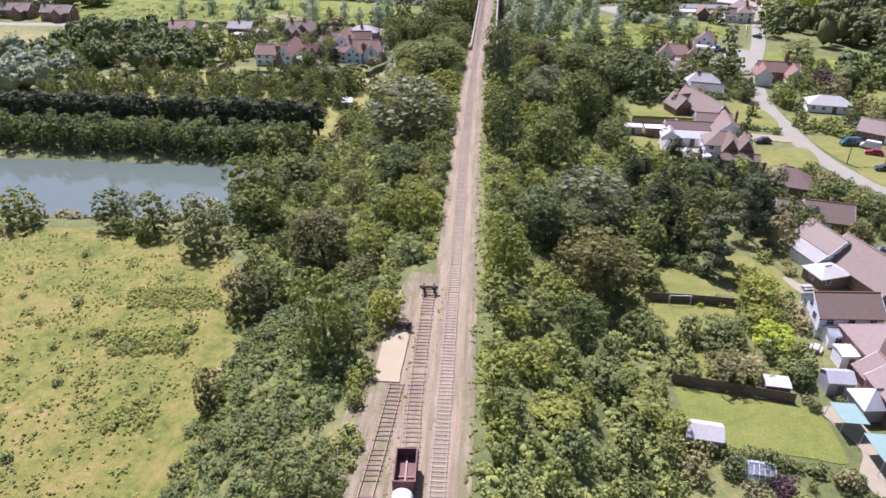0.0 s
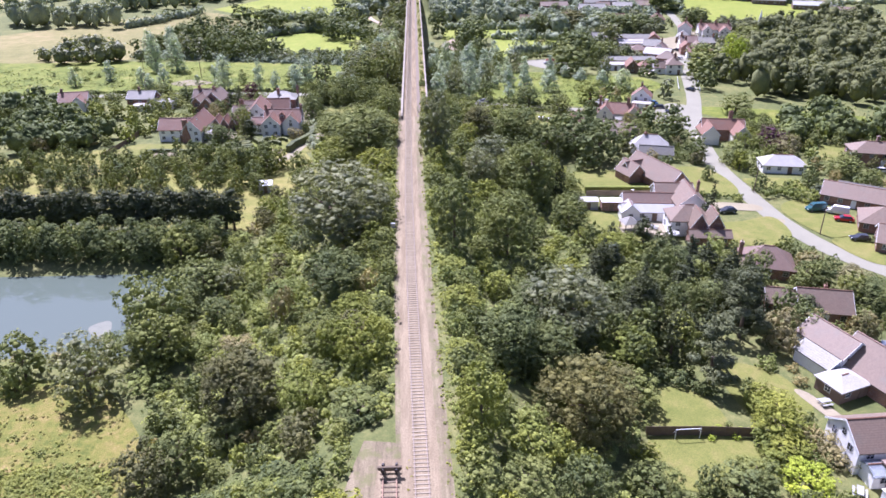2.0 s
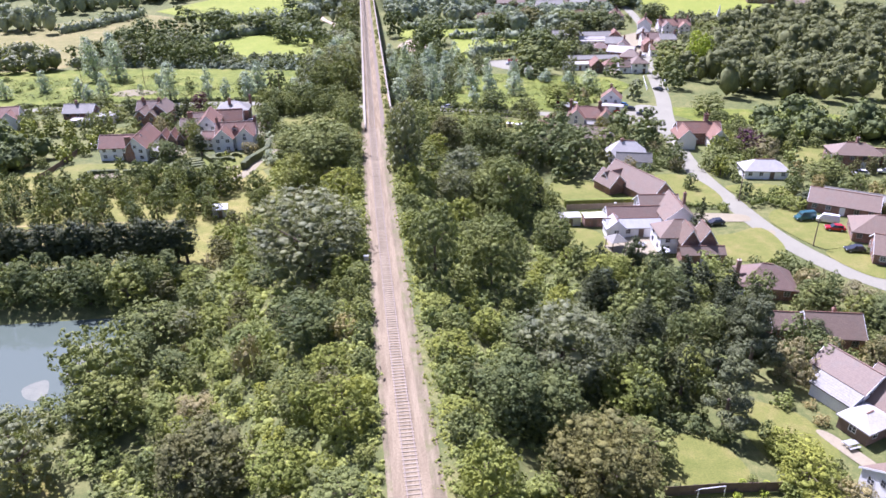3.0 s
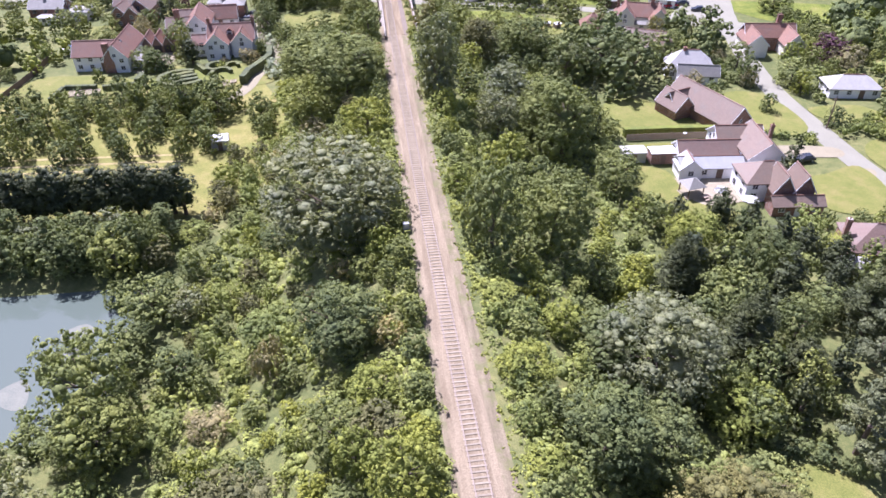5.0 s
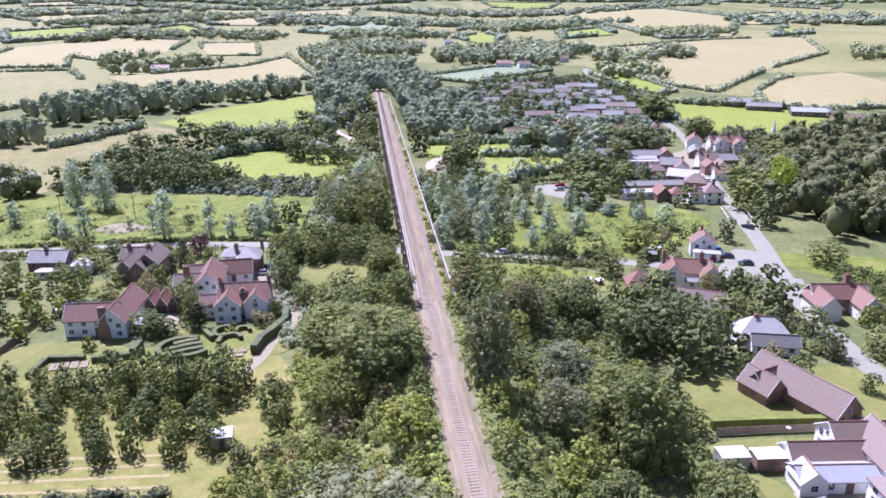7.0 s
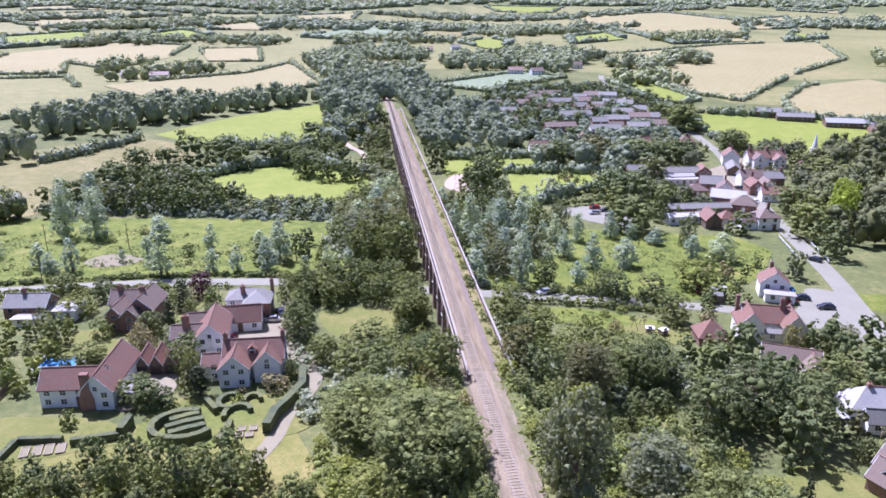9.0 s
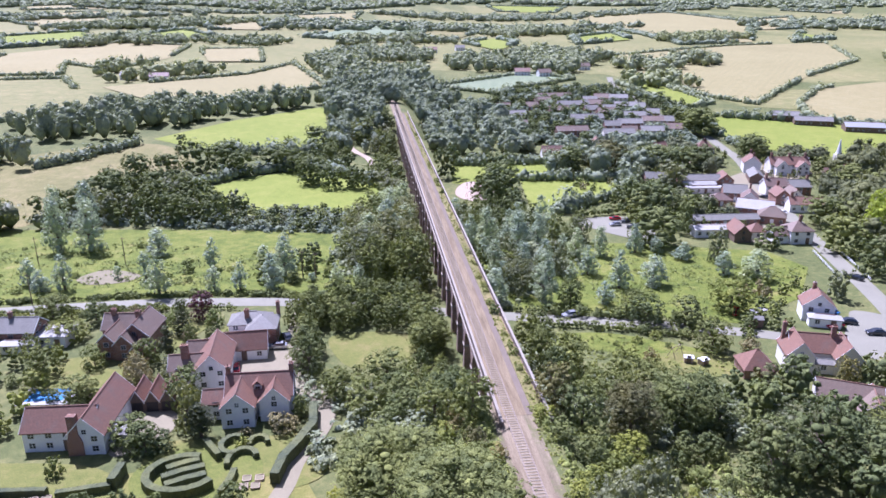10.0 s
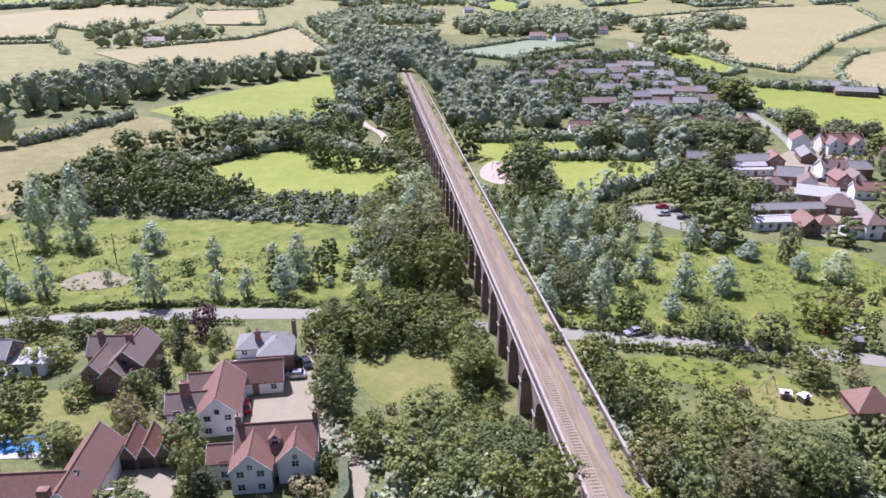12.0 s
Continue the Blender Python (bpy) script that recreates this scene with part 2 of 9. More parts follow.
BRICK_OLD = brick_material("viaduct_brick", (0.33, 0.22, 0.165), (0.25, 0.165, 0.13), (0.33, 0.29, 0.25))
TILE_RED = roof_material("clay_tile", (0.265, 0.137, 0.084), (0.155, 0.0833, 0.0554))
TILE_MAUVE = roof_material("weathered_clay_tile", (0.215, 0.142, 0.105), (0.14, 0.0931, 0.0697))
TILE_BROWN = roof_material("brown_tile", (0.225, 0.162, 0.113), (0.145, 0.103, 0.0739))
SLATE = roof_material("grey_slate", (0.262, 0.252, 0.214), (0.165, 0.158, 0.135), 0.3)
PALE_ROOF = surface("pale_flat_roof", (0.42, 0.405, 0.37), (0.3, 0.29, 0.265), 0.5, 4.0, 0.7, 0, 0.1, 0.01)
STONE = surface("coping_stone", (0.35, 0.31, 0.25), (0.23, 0.2, 0.16), 0.8, 6.0, 0.9, 0, 0.4, 0.02)
BARK = surface("bark", (0.16, 0.12, 0.085), (0.085, 0.065, 0.05), 2.0, 10.0, 0.95, 0, 0.8, 0.04)
FENCE = surface("weathered_fence", (0.2, 0.14, 0.1), (0.11, 0.08, 0.06), 1.5, 8.0, 0.9, 0, 0.4, 0.02)
PALE_WOOD = surface("pale_wood", (0.42, 0.33, 0.24), (0.28, 0.21, 0.15), 1.5, 8.0, 0.85, 0, 0.3, 0.02)
WHITE_PAINT = surface("white_paint", (0.82, 0.82, 0.81), (0.72, 0.72, 0.7), 1.0, 8.0, 0.5, 0, 0.05, 0.01)
GREY_METAL = surface("grey_sheet", (0.46, 0.46, 0.45), (0.33, 0.33, 0.32), 0.7, 6.0, 0.45, 0.3, 0.1, 0.01)
DARK_METAL = surface("dark_steel", (0.07, 0.06, 0.06), (0.035, 0.03, 0.03), 1.0, 10.0, 0.6, 0.4, 0.2, 0.01)
WAGON_PAINT = surface("rusty_wagon_steel", (0.17, 0.09, 0.075), (0.09, 0.05, 0.045), 1.2, 8.0, 0.8, 0.1, 0.3, 0.01)
TYRE = surface("rubber", (0.03, 0.03, 0.03), (0.02, 0.02, 0.02), 3.0, 20.0, 0.85, 0, 0, 0)
SOIL = surface("bare_soil", (0.25, 0.215, 0.13), (0.15, 0.15, 0.07), 0.4, 5.0, 0.95, 0, 0.6, 0.05)
SAND = surface("play_sand", (0.44, 0.35, 0.26), (0.34, 0.265, 0.2), 0.4, 5.0, 0.95, 0, 0.3, 0.03)
CANVAS_GREEN = surface("green_canvas", (0.21, 0.31, 0.265), (0.17, 0.26, 0.22), 0.8, 6.0, 0.8, 0, 0.1, 0.01)
SCUM = surface("pond_scum", (0.16, 0.165, 0.12), (0.08, 0.1, 0.075), 0.9, 4.0, 0.7, 0, 0.3, 0.02)


def glass_material(name, tint, rough=0.05):
    mat, nt, bsdf, out = node_material(name)
    bsdf.inputs["Base Color"].default_value = (*tint, 1)
    bsdf.inputs["Roughness"].default_value, bsdf.inputs["IOR"].default_value = rough, 1.5
    bsdf.inputs["Specular IOR Level"].default_value = 0.8
    return mat


PANE = glass_material("window_glass", (0.03, 0.035, 0.045))
CONSERVATORY_GLASS = glass_material("roof_glass", (0.75, 0.8, 0.84), 0.06)
CONSERVATORY_GLASS.node_tree.nodes["Principled BSDF"].inputs["Transmission Weight"].default_value = 0.75


def water_material(name, tint, ripple):
    mat, nt, bsdf, out = node_material(name)
    bsdf.inputs["Base Color"].default_value = (*tint, 1)
    bsdf.inputs["Roughness"].default_value, bsdf.inputs["IOR"].default_value = 0.04, 1.33
    bsdf.inputs["Specular IOR Level"].default_value = 0.9
    relief(nt, bsdf, noise_at(nt, 0.9, 3.0), ripple, 0.05)
    return mat


WATER = water_material("pond_water", (0.1, 0.125, 0.1), 0.2)
POOL = water_material("pool_water", (0.09, 0.25, 0.46), 0.02)

LEAF = {
    "oak": leaf_material("oak_leaves", (0.187, 0.215, 0.078), (0.0785, 0.0957, 0.039)),
    "ash": leaf_material("ash_leaves", (0.238, 0.265, 0.0882), (0.101, 0.117, 0.0402)),
    "lime": leaf_material("lime_leaves", (0.282, 0.305, 0.0652), (0.128, 0.149, 0.0348)),
    "maple": leaf_material("olive_leaves", (0.196, 0.19, 0.0793), (0.0841, 0.0829, 0.0369)),
    "willow": leaf_material("willow_leaves", (0.246, 0.262, 0.13), (0.113, 0.125, 0.0605), 0.5, 0.25, 0.5, 0.3),
    "poplar": leaf_material("silver_poplar_leaves", (0.451, 0.522, 0.351), (0.315, 0.38, 0.237), 0.4, 0.3, 0.4, 0.4, (1.05, 1.05, 0.85)),
    "spruce": leaf_material("spruce_needles", (0.0949, 0.111, 0.0462), (0.0402, 0.0483, 0.0231), 0.6, 0.1, 0.7, 0.25),
    "pine": leaf_material("pine_needles", (0.175, 0.194, 0.0962), (0.0757, 0.0873, 0.0459), 0.6, 0.1, 0.7, 0.25),
    "gold": leaf_material("golden_leaves", (0.4, 0.475, 0.06), (0.23, 0.29, 0.04)),
    "plum": leaf_material("purple_leaves", (0.126, 0.0633, 0.0798), (0.0549, 0.0316, 0.0441)),
    "bramble": leaf_material("bramble_leaves", (0.295, 0.331, 0.0991), (0.139, 0.164, 0.0547)),
    "sage": leaf_material("pale_shrub_leaves", (0.356, 0.31, 0.156), (0.194, 0.178, 0.0874)),
    "hedge": leaf_material("hedge_leaves", (0.203, 0.24, 0.0692), (0.0959, 0.119, 0.038)),
    "straw": leaf_material("dry_grass_blades", (0.322, 0.3, 0.0893), (0.239, 0.235, 0.0651), 0.7, 0.3, 0.4, 0.2),
    "tuft": leaf_material("green_grass_blades", (0.317, 0.335, 0.084), (0.218, 0.235, 0.0578), 0.7, 0.3, 0.5, 0.2),
    "deep": leaf_material("deep_green_leaves", (0.162, 0.179, 0.0912), (0.0686, 0.08, 0.046)),
    # paler and bluer than the other greens: distance haze mixed into the colour
    "wood": leaf_material("haze_tinted_leaves", (0.335, 0.372, 0.24), (0.138, 0.16, 0.112)),
}

# ---- the lie of the land ----
TRACK = ((-120, -1.8), (51, -4.6), (90, -5.5), (132, -6.6), (170, -7.2), (232, -7.6), (600, -7.6), (900, -9))
VALLEY = ((-200, -1.4), (200, -1.8), (290, -2.6), (350, -3.6), (430, -5.0), (500, -4.0), (600, 2.0), (700, 7.0), (1000, 14.0), (2000, 38.0), (4000, 92.0), (6000, 110.0))


def track_x(y):
    return np.interp(y, [p[0] for p in TRACK], [p[1] for p in TRACK])


def step(a, b, v):
    v = np.clip((v - a) / (b - a), 0, 1)
    return v * v * (3 - 2 * v)


def ground_z(x, y):
    """Height of the ground: a shallow valley, and the railway bank that ends at the viaduct."""
    x, y = np.asarray(x, float), np.asarray(y, float)
    ys = y
    z = np.interp(ys, [p[0] for p in VALLEY], [p[1] for p in VALLEY])
    k = step(600, 2200, y)
    z = z + k * (9 * np.sin(x / 330 + y / 610) + 7 * np.sin(x / 190 - y / 420 + 1.3))
    z = z - 1.4 * step(-47, -54, x) * step(123, 134, y) * step(167, 155, y) * 1.4
    c = track_x(y)
    left = c - 4.4 - 9.6 * step(100, 82, y)
    right = c + 4.6
    d = np.maximum(np.maximum(left - x, x - right), 0)
    along = np.where(y < 380, np.maximum(y - 236, 0), np.maximum(562 - y, 0))
    d = np.hypot(d, along * 0.9)
    bank = 9.45 - np.maximum(d - 0.2, 0) / 1.9
    soft = 1.2
    hi = np.maximum(z, bank) + soft * 0.25 * np.maximum(1 - np.abs(z - bank) / soft, 0) ** 2
    return np.where(bank > z - soft, hi, z)


# ---- mesh helpers ----
def part(name, bm, material, parent=None, label=""):
    """Link a bmesh as one mesh object, under a thing or a part."""
    me = bpy.data.meshes.new(name)
    bm.to_mesh(me)
    bm.free()
    return link(name, me, material, parent, label)


def link(name, me, material, parent=None, label=""):
    if material and not me.materials:
        me.materials.append(material)
    ob = new(name, me)
    if parent is not None:
        ob.parent = parent
    if label:
        tagged(ob, label)
    return ob


def raw(name, verts, faces, smooth=False):
    me = bpy.data.meshes.new(name)
    me.from_pydata([tuple(v) for v in verts], [], [tuple(f) for f in faces])
    if smooth:
        me.shade_smooth()
    return me


def box(bm, x0, x1, y0, y1, z0, z1, bevel=0.0):
    m = Matrix.LocRotScale(((x0 + x1) / 2, (y0 + y1) / 2, (z0 + z1) / 2), None, (abs(x1 - x0), abs(y1 - y0), abs(z1 - z0)))
    made = bmesh.ops.create_cube(bm, size=1, matrix=m)
    if bevel:
        edges = {e for v in made["verts"] for e in v.link_edges}
        bmesh.ops.bevel(bm, geom=list(edges), offset=bevel, segments=1, affect="EDGES")
    return bm


def boxes(*all_boxes, bevel=0.0):
    bm = bmesh.new()
    for b in all_boxes:
        box(bm, *b, bevel=bevel)
    return bm


def rod(bm, a, b, r0, r1=None, sides=8):
    a, b = Vector(a), Vector(b)
    r1 = r0 if r1 is None else r1
    m = Matrix.Translation((a + b) / 2) @ (b - a).to_track_quat("Z", "Y").to_matrix().to_4x4()
    bmesh.ops.create_cone(bm, cap_ends=True, segments=sides, radius1=r0, radius2=r1, depth=(b - a).length, matrix=m)
    return bm


def prism(bm, outline, x0, x1):
    """A closed outline of (y, z) points drawn out along x."""
    a = [bm.verts.new((x0, y, z)) for y, z in outline]
    b = [bm.verts.new((x1, y, z)) for y, z in outline]
    n = len(outline)
    for i in range(n):
        bm.faces.new((a[i], a[(i + 1) % n], b[(i + 1) % n], b[i]))
    bm.faces.new(list(reversed(a)))
    bm.faces.new(b)
    bmesh.ops.recalc_face_normals(bm, faces=bm.faces[:])
    return bm


def empty(name, m, label, category, group=""):
    ob = new(name)
    ob.matrix_basis = m
    ob.empty_display_size = 0.5
    return tagged(ob, label, category, group)


def rounded(points, closed=True, cuts=5):
    """A smooth line through the points."""
    n, out = len(points), []
    for i in range(n if closed else n - 1):
        p = [points[(i + k) % n] if closed else points[min(max(i + k, 0), n - 1)] for k in (-1, 0, 1, 2)]
        for s in range(cuts):
            u = s / cuts
            out.append(tuple(0.5 * (2 * p[1][c] + (p[2][c] - p[0][c]) * u + (2 * p[0][c] - 5 * p[1][c] + 4 * p[2][c] - p[3][c]) * u * u
                                    + (3 * p[1][c] - p[0][c] - 3 * p[2][c] + p[3][c]) * u ** 3) for c in (0, 1)))
    if not closed:
        out.append(tuple(points[-1]))
    return out


def inside(polygon, x, y):
    hit, n = False, len(polygon)
    for i in range(n):
        (x0, y0), (x1, y1) = polygon[i], polygon[i - 1]
        if (y0 > y) != (y1 > y) and x < (x1 - x0) * (y - y0) / (y1 - y0) + x0:
            hit = not hit
    return hit


LAWNS = []       # mown grass, kept clear of scrub


def drape(name, polygon, material, lift, label, category="field", cell=12.0, smooth=True, kind="structure"):
    """A sheet over the ground, within a polygon of (x, y)."""
    if smooth:
        polygon = rounded(polygon)
    if name == "lawn" and material is not MEADOW:
        LAWNS.append(polygon)
    bm = bmesh.new()
    bm.faces.new([bm.verts.new((x, y, 0)) for x, y in polygon])
    for axis in (0, 1):
        lo, hi = min(p[axis] for p in polygon), max(p[axis] for p in polygon)
        n = min(int((hi - lo) / cell), 40)
        for i in range(1, n + 1):
            co = [0, 0, 0]
            co[axis] = lo + (hi - lo) * i / (n + 1)
            no = [0, 0, 0]
            no[axis] = 1
            bmesh.ops.bisect_plane(bm, geom=bm.verts[:] + bm.edges[:] + bm.faces[:], plane_co=co, plane_no=no, dist=0.001)
    for v in bm.verts:
        v.co.z = float(ground_z(v.co.x, v.co.y)) + lift
    bmesh.ops.recalc_face_normals(bm, faces=bm.faces[:])
    if sum(f.normal.z for f in bm.faces) < 0:
        bmesh.ops.reverse_faces(bm, faces=bm.faces[:])
    return tagged(part(name, bm, material), label, category, kind=kind)


def strip(name, points, width, material, lift, label, category="road", cuts=8, level=None):
    """A way of even width along a smooth line."""
    line = rounded(points, False, cuts)
    verts, faces = [], []
    for i, (x, y) in enumerate(line):
        a, b = line[max(i - 1, 0)], line[min(i + 1, len(line) - 1)]
        d = Vector((b[0] - a[0], b[1] - a[1])).normalized()
        w = width[0] + (width[1] - width[0]) * i / (len(line) - 1) if isinstance(width, tuple) else width
        for k in (-1, -0.5, 0, 0.5, 1):
            px, py = x + d.y * w / 2 * k, y - d.x * w / 2 * k
            z = level if level is not None else float(ground_z(px, py))
            verts.append((px, py, z + lift - 0.03 * abs(k)))
        if i:
            o = i * 5
            faces += [(o - 5 + k, o - 4 + k, o + 1 + k, o + k) for k in range(4)]
    me = raw(name, verts, faces)
    if sum(p.normal.z for p in me.polygons) < 0:
        me.flip_normals()
    return tagged(link(name, me, material), label, category, kind="structure")


# ---- ground ----
def stepped(lo, hi, fine, far_lo, far_hi, grow=1.09):
    inner = list(np.arange(lo, hi + 0.01, fine))
    out, d, v = [], fine, hi
    while v < far_hi:
        d *= grow
        v += d
        out.append(v)
    pre, d, v = [], fine, lo
    while v > far_lo:
        d *= grow
        v -= d
        pre.append(v)
    return np.array(pre[::-1] + inner + out)


gx, gy = stepped(-130, 140, 3, -4400, 4400), stepped(0, 620, 3, -500, 4700)
mx, my = np.meshgrid(gx, gy)
mz = ground_z(mx, my)
nx, ny = len(gx), len(gy)
ids = np.arange(nx * ny).reshape(ny, nx)
quads = np.stack([ids[:-1, :-1], ids[:-1, 1:], ids[1:, 1:], ids[1:, :-1]], -1).reshape(-1, 4)
tagged(link("ground", raw("ground", np.stack([mx, my, mz], -1).reshape(-1, 3), quads.tolist(), True), GRASS), "rough green grassland rolling away to the horizon", "ground", kind="structure")

drape("field", ((-33, 30), (-36, 70), (-41, 97), (-50, 113), (-62, 121), (-104, 122), (-160, 128), (-160, 30), (-70, 10)), HAY, 0.22, "rough meadow of long dry yellow grass with brambles", cell=5)
WATER_Z = -3.0
drape("water", ((-128, 127), (-107, 126), (-90, 127), (-72, 128), (-58, 128), (-51, 136), (-50, 150), (-53, 160), (-66, 163), (-100, 165), (-150, 166), (-210, 166), (-210, 126)), WATER, 0, "still grey-green pond reflecting the sky", "pond", 30)
for v in bpy.data.objects["water"].data.vertices:
    v.co.z = WATER_Z
for poly in (((-56.6, 150.6), (-58.4, 152), (-61, 150.4), (-60.4, 148.4), (-57.4, 148.6)), ((-57, 146), (-59, 147.4), (-60.6, 144.6), (-60, 141), (-58.4, 138.4), (-57.2, 141.4)), ((-62, 139.6), (-63.4, 141.4), (-66, 139.4), (-64.4, 136.6), (-61.6, 136))):
    weed = drape("pond_weed", poly, SCUM, 0, "pale floating weed and scum on the pond's edge", "pond weed", 6, kind="structure")
    for v in weed.data.vertices:
        v.co.z = WATER_Z + 0.02
drape("lawn", ((27.1, 80.3), (28.6, 81.6), (42.7, 79), (45.9, 77), (46.2, 70.1), (45.4, 68.2), (40.8, 69), (31.7, 69.8), (28, 71)), STRIPED, 0.08, "long striped back lawn in the sun", "lawn", 4)
drape("lawn", ((28, 115), (37, 114), (39, 106), (29, 106)), LAWN, 0.08, "green lawn shaded by trees", "lawn", 4)
drape("lawn", ((27, 104), (40, 103.5), (41, 95), (28, 94)), LAWN, 0.08, "green lawn with a small goal", "lawn", 4)
drape("lawn", ((43, 121), (52, 118), (53, 108), (44, 106)), LAWN, 0.08, "green garden lawn beside a house", "lawn", 4)
drape("lawn", ((-38.2, 289.5), (-28.7, 292), (-19.4, 288.5), (-18.6, 280.5), (-26, 274.5), (-34, 275.5)), LAWN, 0.08, "round mown lawn with yellowing edges", "lawn", 4)
drape("field", ((-150, 178), (-40, 180), (-41, 240), (-70, 242), (-130, 235)), ORCHARD_GRASS, 0.07, "orchard grass cut in rows", cell=6)
drape("meadow", ((-240, 319.5), (-120, 320), (-76, 320.5), (-44, 316), (-13, 308), (-13, 366), (-60, 380), (-104, 388), (-240, 402)), MEADOW, 0.06, "lush damp meadow with docks and rushes", cell=7, smooth=False)
drape("meadow", ((-1, 304), (14, 300), (40, 292.5), (60, 286), (84, 300), (100, 322), (96, 338), (60, 350), (14, 362), (-1, 364)), MEADOW, 0.06, "lush damp meadow east of the viaduct", cell=7, smooth=False)
drape("field", ((-102, 427), (-103, 444), (-80, 469), (-57, 478), (-19, 441), (-27, 400), (-55, 404), (-78, 402)), PASTURE, 0.1, "bright green mown pasture", cell=10, smooth=False)
drape("field", ((-147, 556), (-108, 604), (-55, 645), (-48, 538), (-46, 518), (-104, 518)), PASTURE, 0.12, "bright green mown pasture below a wood", cell=12, smooth=False)
drape("field", ((-194, 490), (-150, 545), (-112, 500), (-146, 460), (-152, 396), (-240, 400), (-260, 470)), SEDGE, 0.1, "rough olive and tan marsh grass", cell=15)
drape("field", ((41, 447), (93, 442), (72, 412), (42, 390), (35, 400)), PASTURE, 0.1, "mown village playing field", cell=8, smooth=False)
drape("field", ((14, 482), (70, 479), (60, 458), (36, 452), (20, 440), (10, 446)), PASTURE, 0.1, "mown grass beside the playground", cell=8, smooth=False)
drape("field", ((203, 586), (275, 556), (300, 500), (203, 472), (188, 505), (177, 542)), PASTURE, 0.15, "bright green paddock beyond the village", cell=15, smooth=False)

# ---- roads and drives ----
strip("road", ((-230, 312), (-150, 314), (-94, 316.4), (-76, 316), (-46, 312.4), (-18, 304), (11, 295.5), (39, 288), (66, 278), (84, 268), (96, 262)), (6.2, 4.2), ASPHALT, 0.09, "grey asphalt lane passing under the viaduct")
strip("road", ((170.4, 533), (168.4, 515), (163, 483.6), (153.8, 454.7), (137, 405.7), (120, 353), (110, 319), (103, 296), (91, 262), (84, 235), (81, 216), (80.5, 198), (81, 177), (85, 161), (92, 150), (104, 130), (112, 90), (114, 40)), 5.4, ASPHALT, 0.1, "pale asphalt village street leading over the hill")
strip("road", ((170.4, 530), (165.6, 565), (167.6, 601), (173.7, 660), (180, 720), (196, 780)), 5.0, ASPHALT, 0.15, "pale lane curving past the estate")
drape("pavement", ((95, 350), (112, 346), (128, 372), (146, 410), (168, 436), (182, 448), (170, 470), (150, 452), (130, 440), (100, 440), (96, 420), (110, 400), (104, 372)), DRIVE, 0.07, "worn yards and paving between the village houses", "yard", 8)
strip("road", ((92, 150), (104, 153), (120, 155), (150, 150)), 5.5, ASPHALT, 0.11, "side road between bungalows")
drape("pavement", ((86, 284), (92, 290), (99, 282), (94, 262), (88, 252), (82, 262), (76, 270)), ASPHALT, 0.12, "pale forecourt at the road junction", "forecourt", 4)
drape("pavement", ((48, 381), (68, 383), (72, 370), (64, 354), (52, 366)), ASPHALT, 0.12, "asphalt car park behind a hedge", "car park", 5)
drape("pavement", ((-60, 287), (-50, 288), (-42.5, 285), (-42, 266), (-46, 263), (-57, 263), (-56.5, 277)), DRIVE, 0.1, "pale tan gravel yard between the houses", "yard", 4)
strip("pavement", ((-45, 311), (-45.5, 300), (-46, 288)), 4.5, DRIVE, 0.12, "gravel entrance from the lane", "drive")
strip("pavement", ((-41, 268), (-39, 262.6), (-37.3, 257), (-38.6, 250), (-41.6, 242.6), (-43.4, 234), (-47, 227), (-54, 221)), (3.6, 2.8), DRIVE, 0.17, "gravel drive beside a hedge", "drive")
drape("pavement", ((-75, 261), (-66, 261), (-65, 253), (-72, 247), (-75, 252)), DRIVE, 0.11, "pale gravel yard before the garages", "yard", 4)
strip("pavement", ((-24, 482), (-26.8, 502), (-33, 516), (-38, 533), (-44.5, 555)), 3.2, SAND, 0.14, "pale sandy footpath across the grass", "path")
strip("pavement", ((14, 492), (60, 488), (120, 478), (146, 470)), 3.5, DRIVE, 0.14, "pale lane behind the playing field", "path")
drape("pavement", ((90, 682), (76, 670), (80, 640), (96, 640), (92, 660)), ASPHALT, 0.2, "pale parking court of the estate", "car park", 10)
drape("pavement", ((14, 415), (22, 418), (27, 436), (19, 448), (12, 440), (9, 425)), SAND, 0.13, "pinkish sand of a playground", "playground", 5)
drape("pavement", ((46, 78), (50, 78), (52, 66), (49, 60), (46.5, 66), (48.5, 71)), PATIO, 0.12, "brown paved terrace behind a house", "terrace", 4)
drape("pavement", ((42, 180), (55, 177.5), (56, 172), (47, 170), (42, 172)), PATIO, 0.12, "pale paved terrace with garden furniture", "terrace", 4)
drape("pavement", ((52.6, 113), (54.6, 112.6), (57.6, 104.5), (55.8, 104)), PATIO, 0.12, "pale paving beside the garden room", "terrace", 4)
drape("pavement", ((60, 171), (66, 168), (80, 175), (81, 179), (70, 176)), DRIVE, 0.12, "pale curved gravel drive", "drive", 4)
drape("pavement", ((62, 186), (70, 185), (79, 184), (79, 188), (66, 190)), DRIVE, 0.12, "pale gravel parking place", "drive", 4)
def lawn(poly, words):
    drape("lawn", poly, LAWN if "rough" not in words else MEADOW, 0.13 if "rough" not in words else 0.07, words, "lawn", 5)


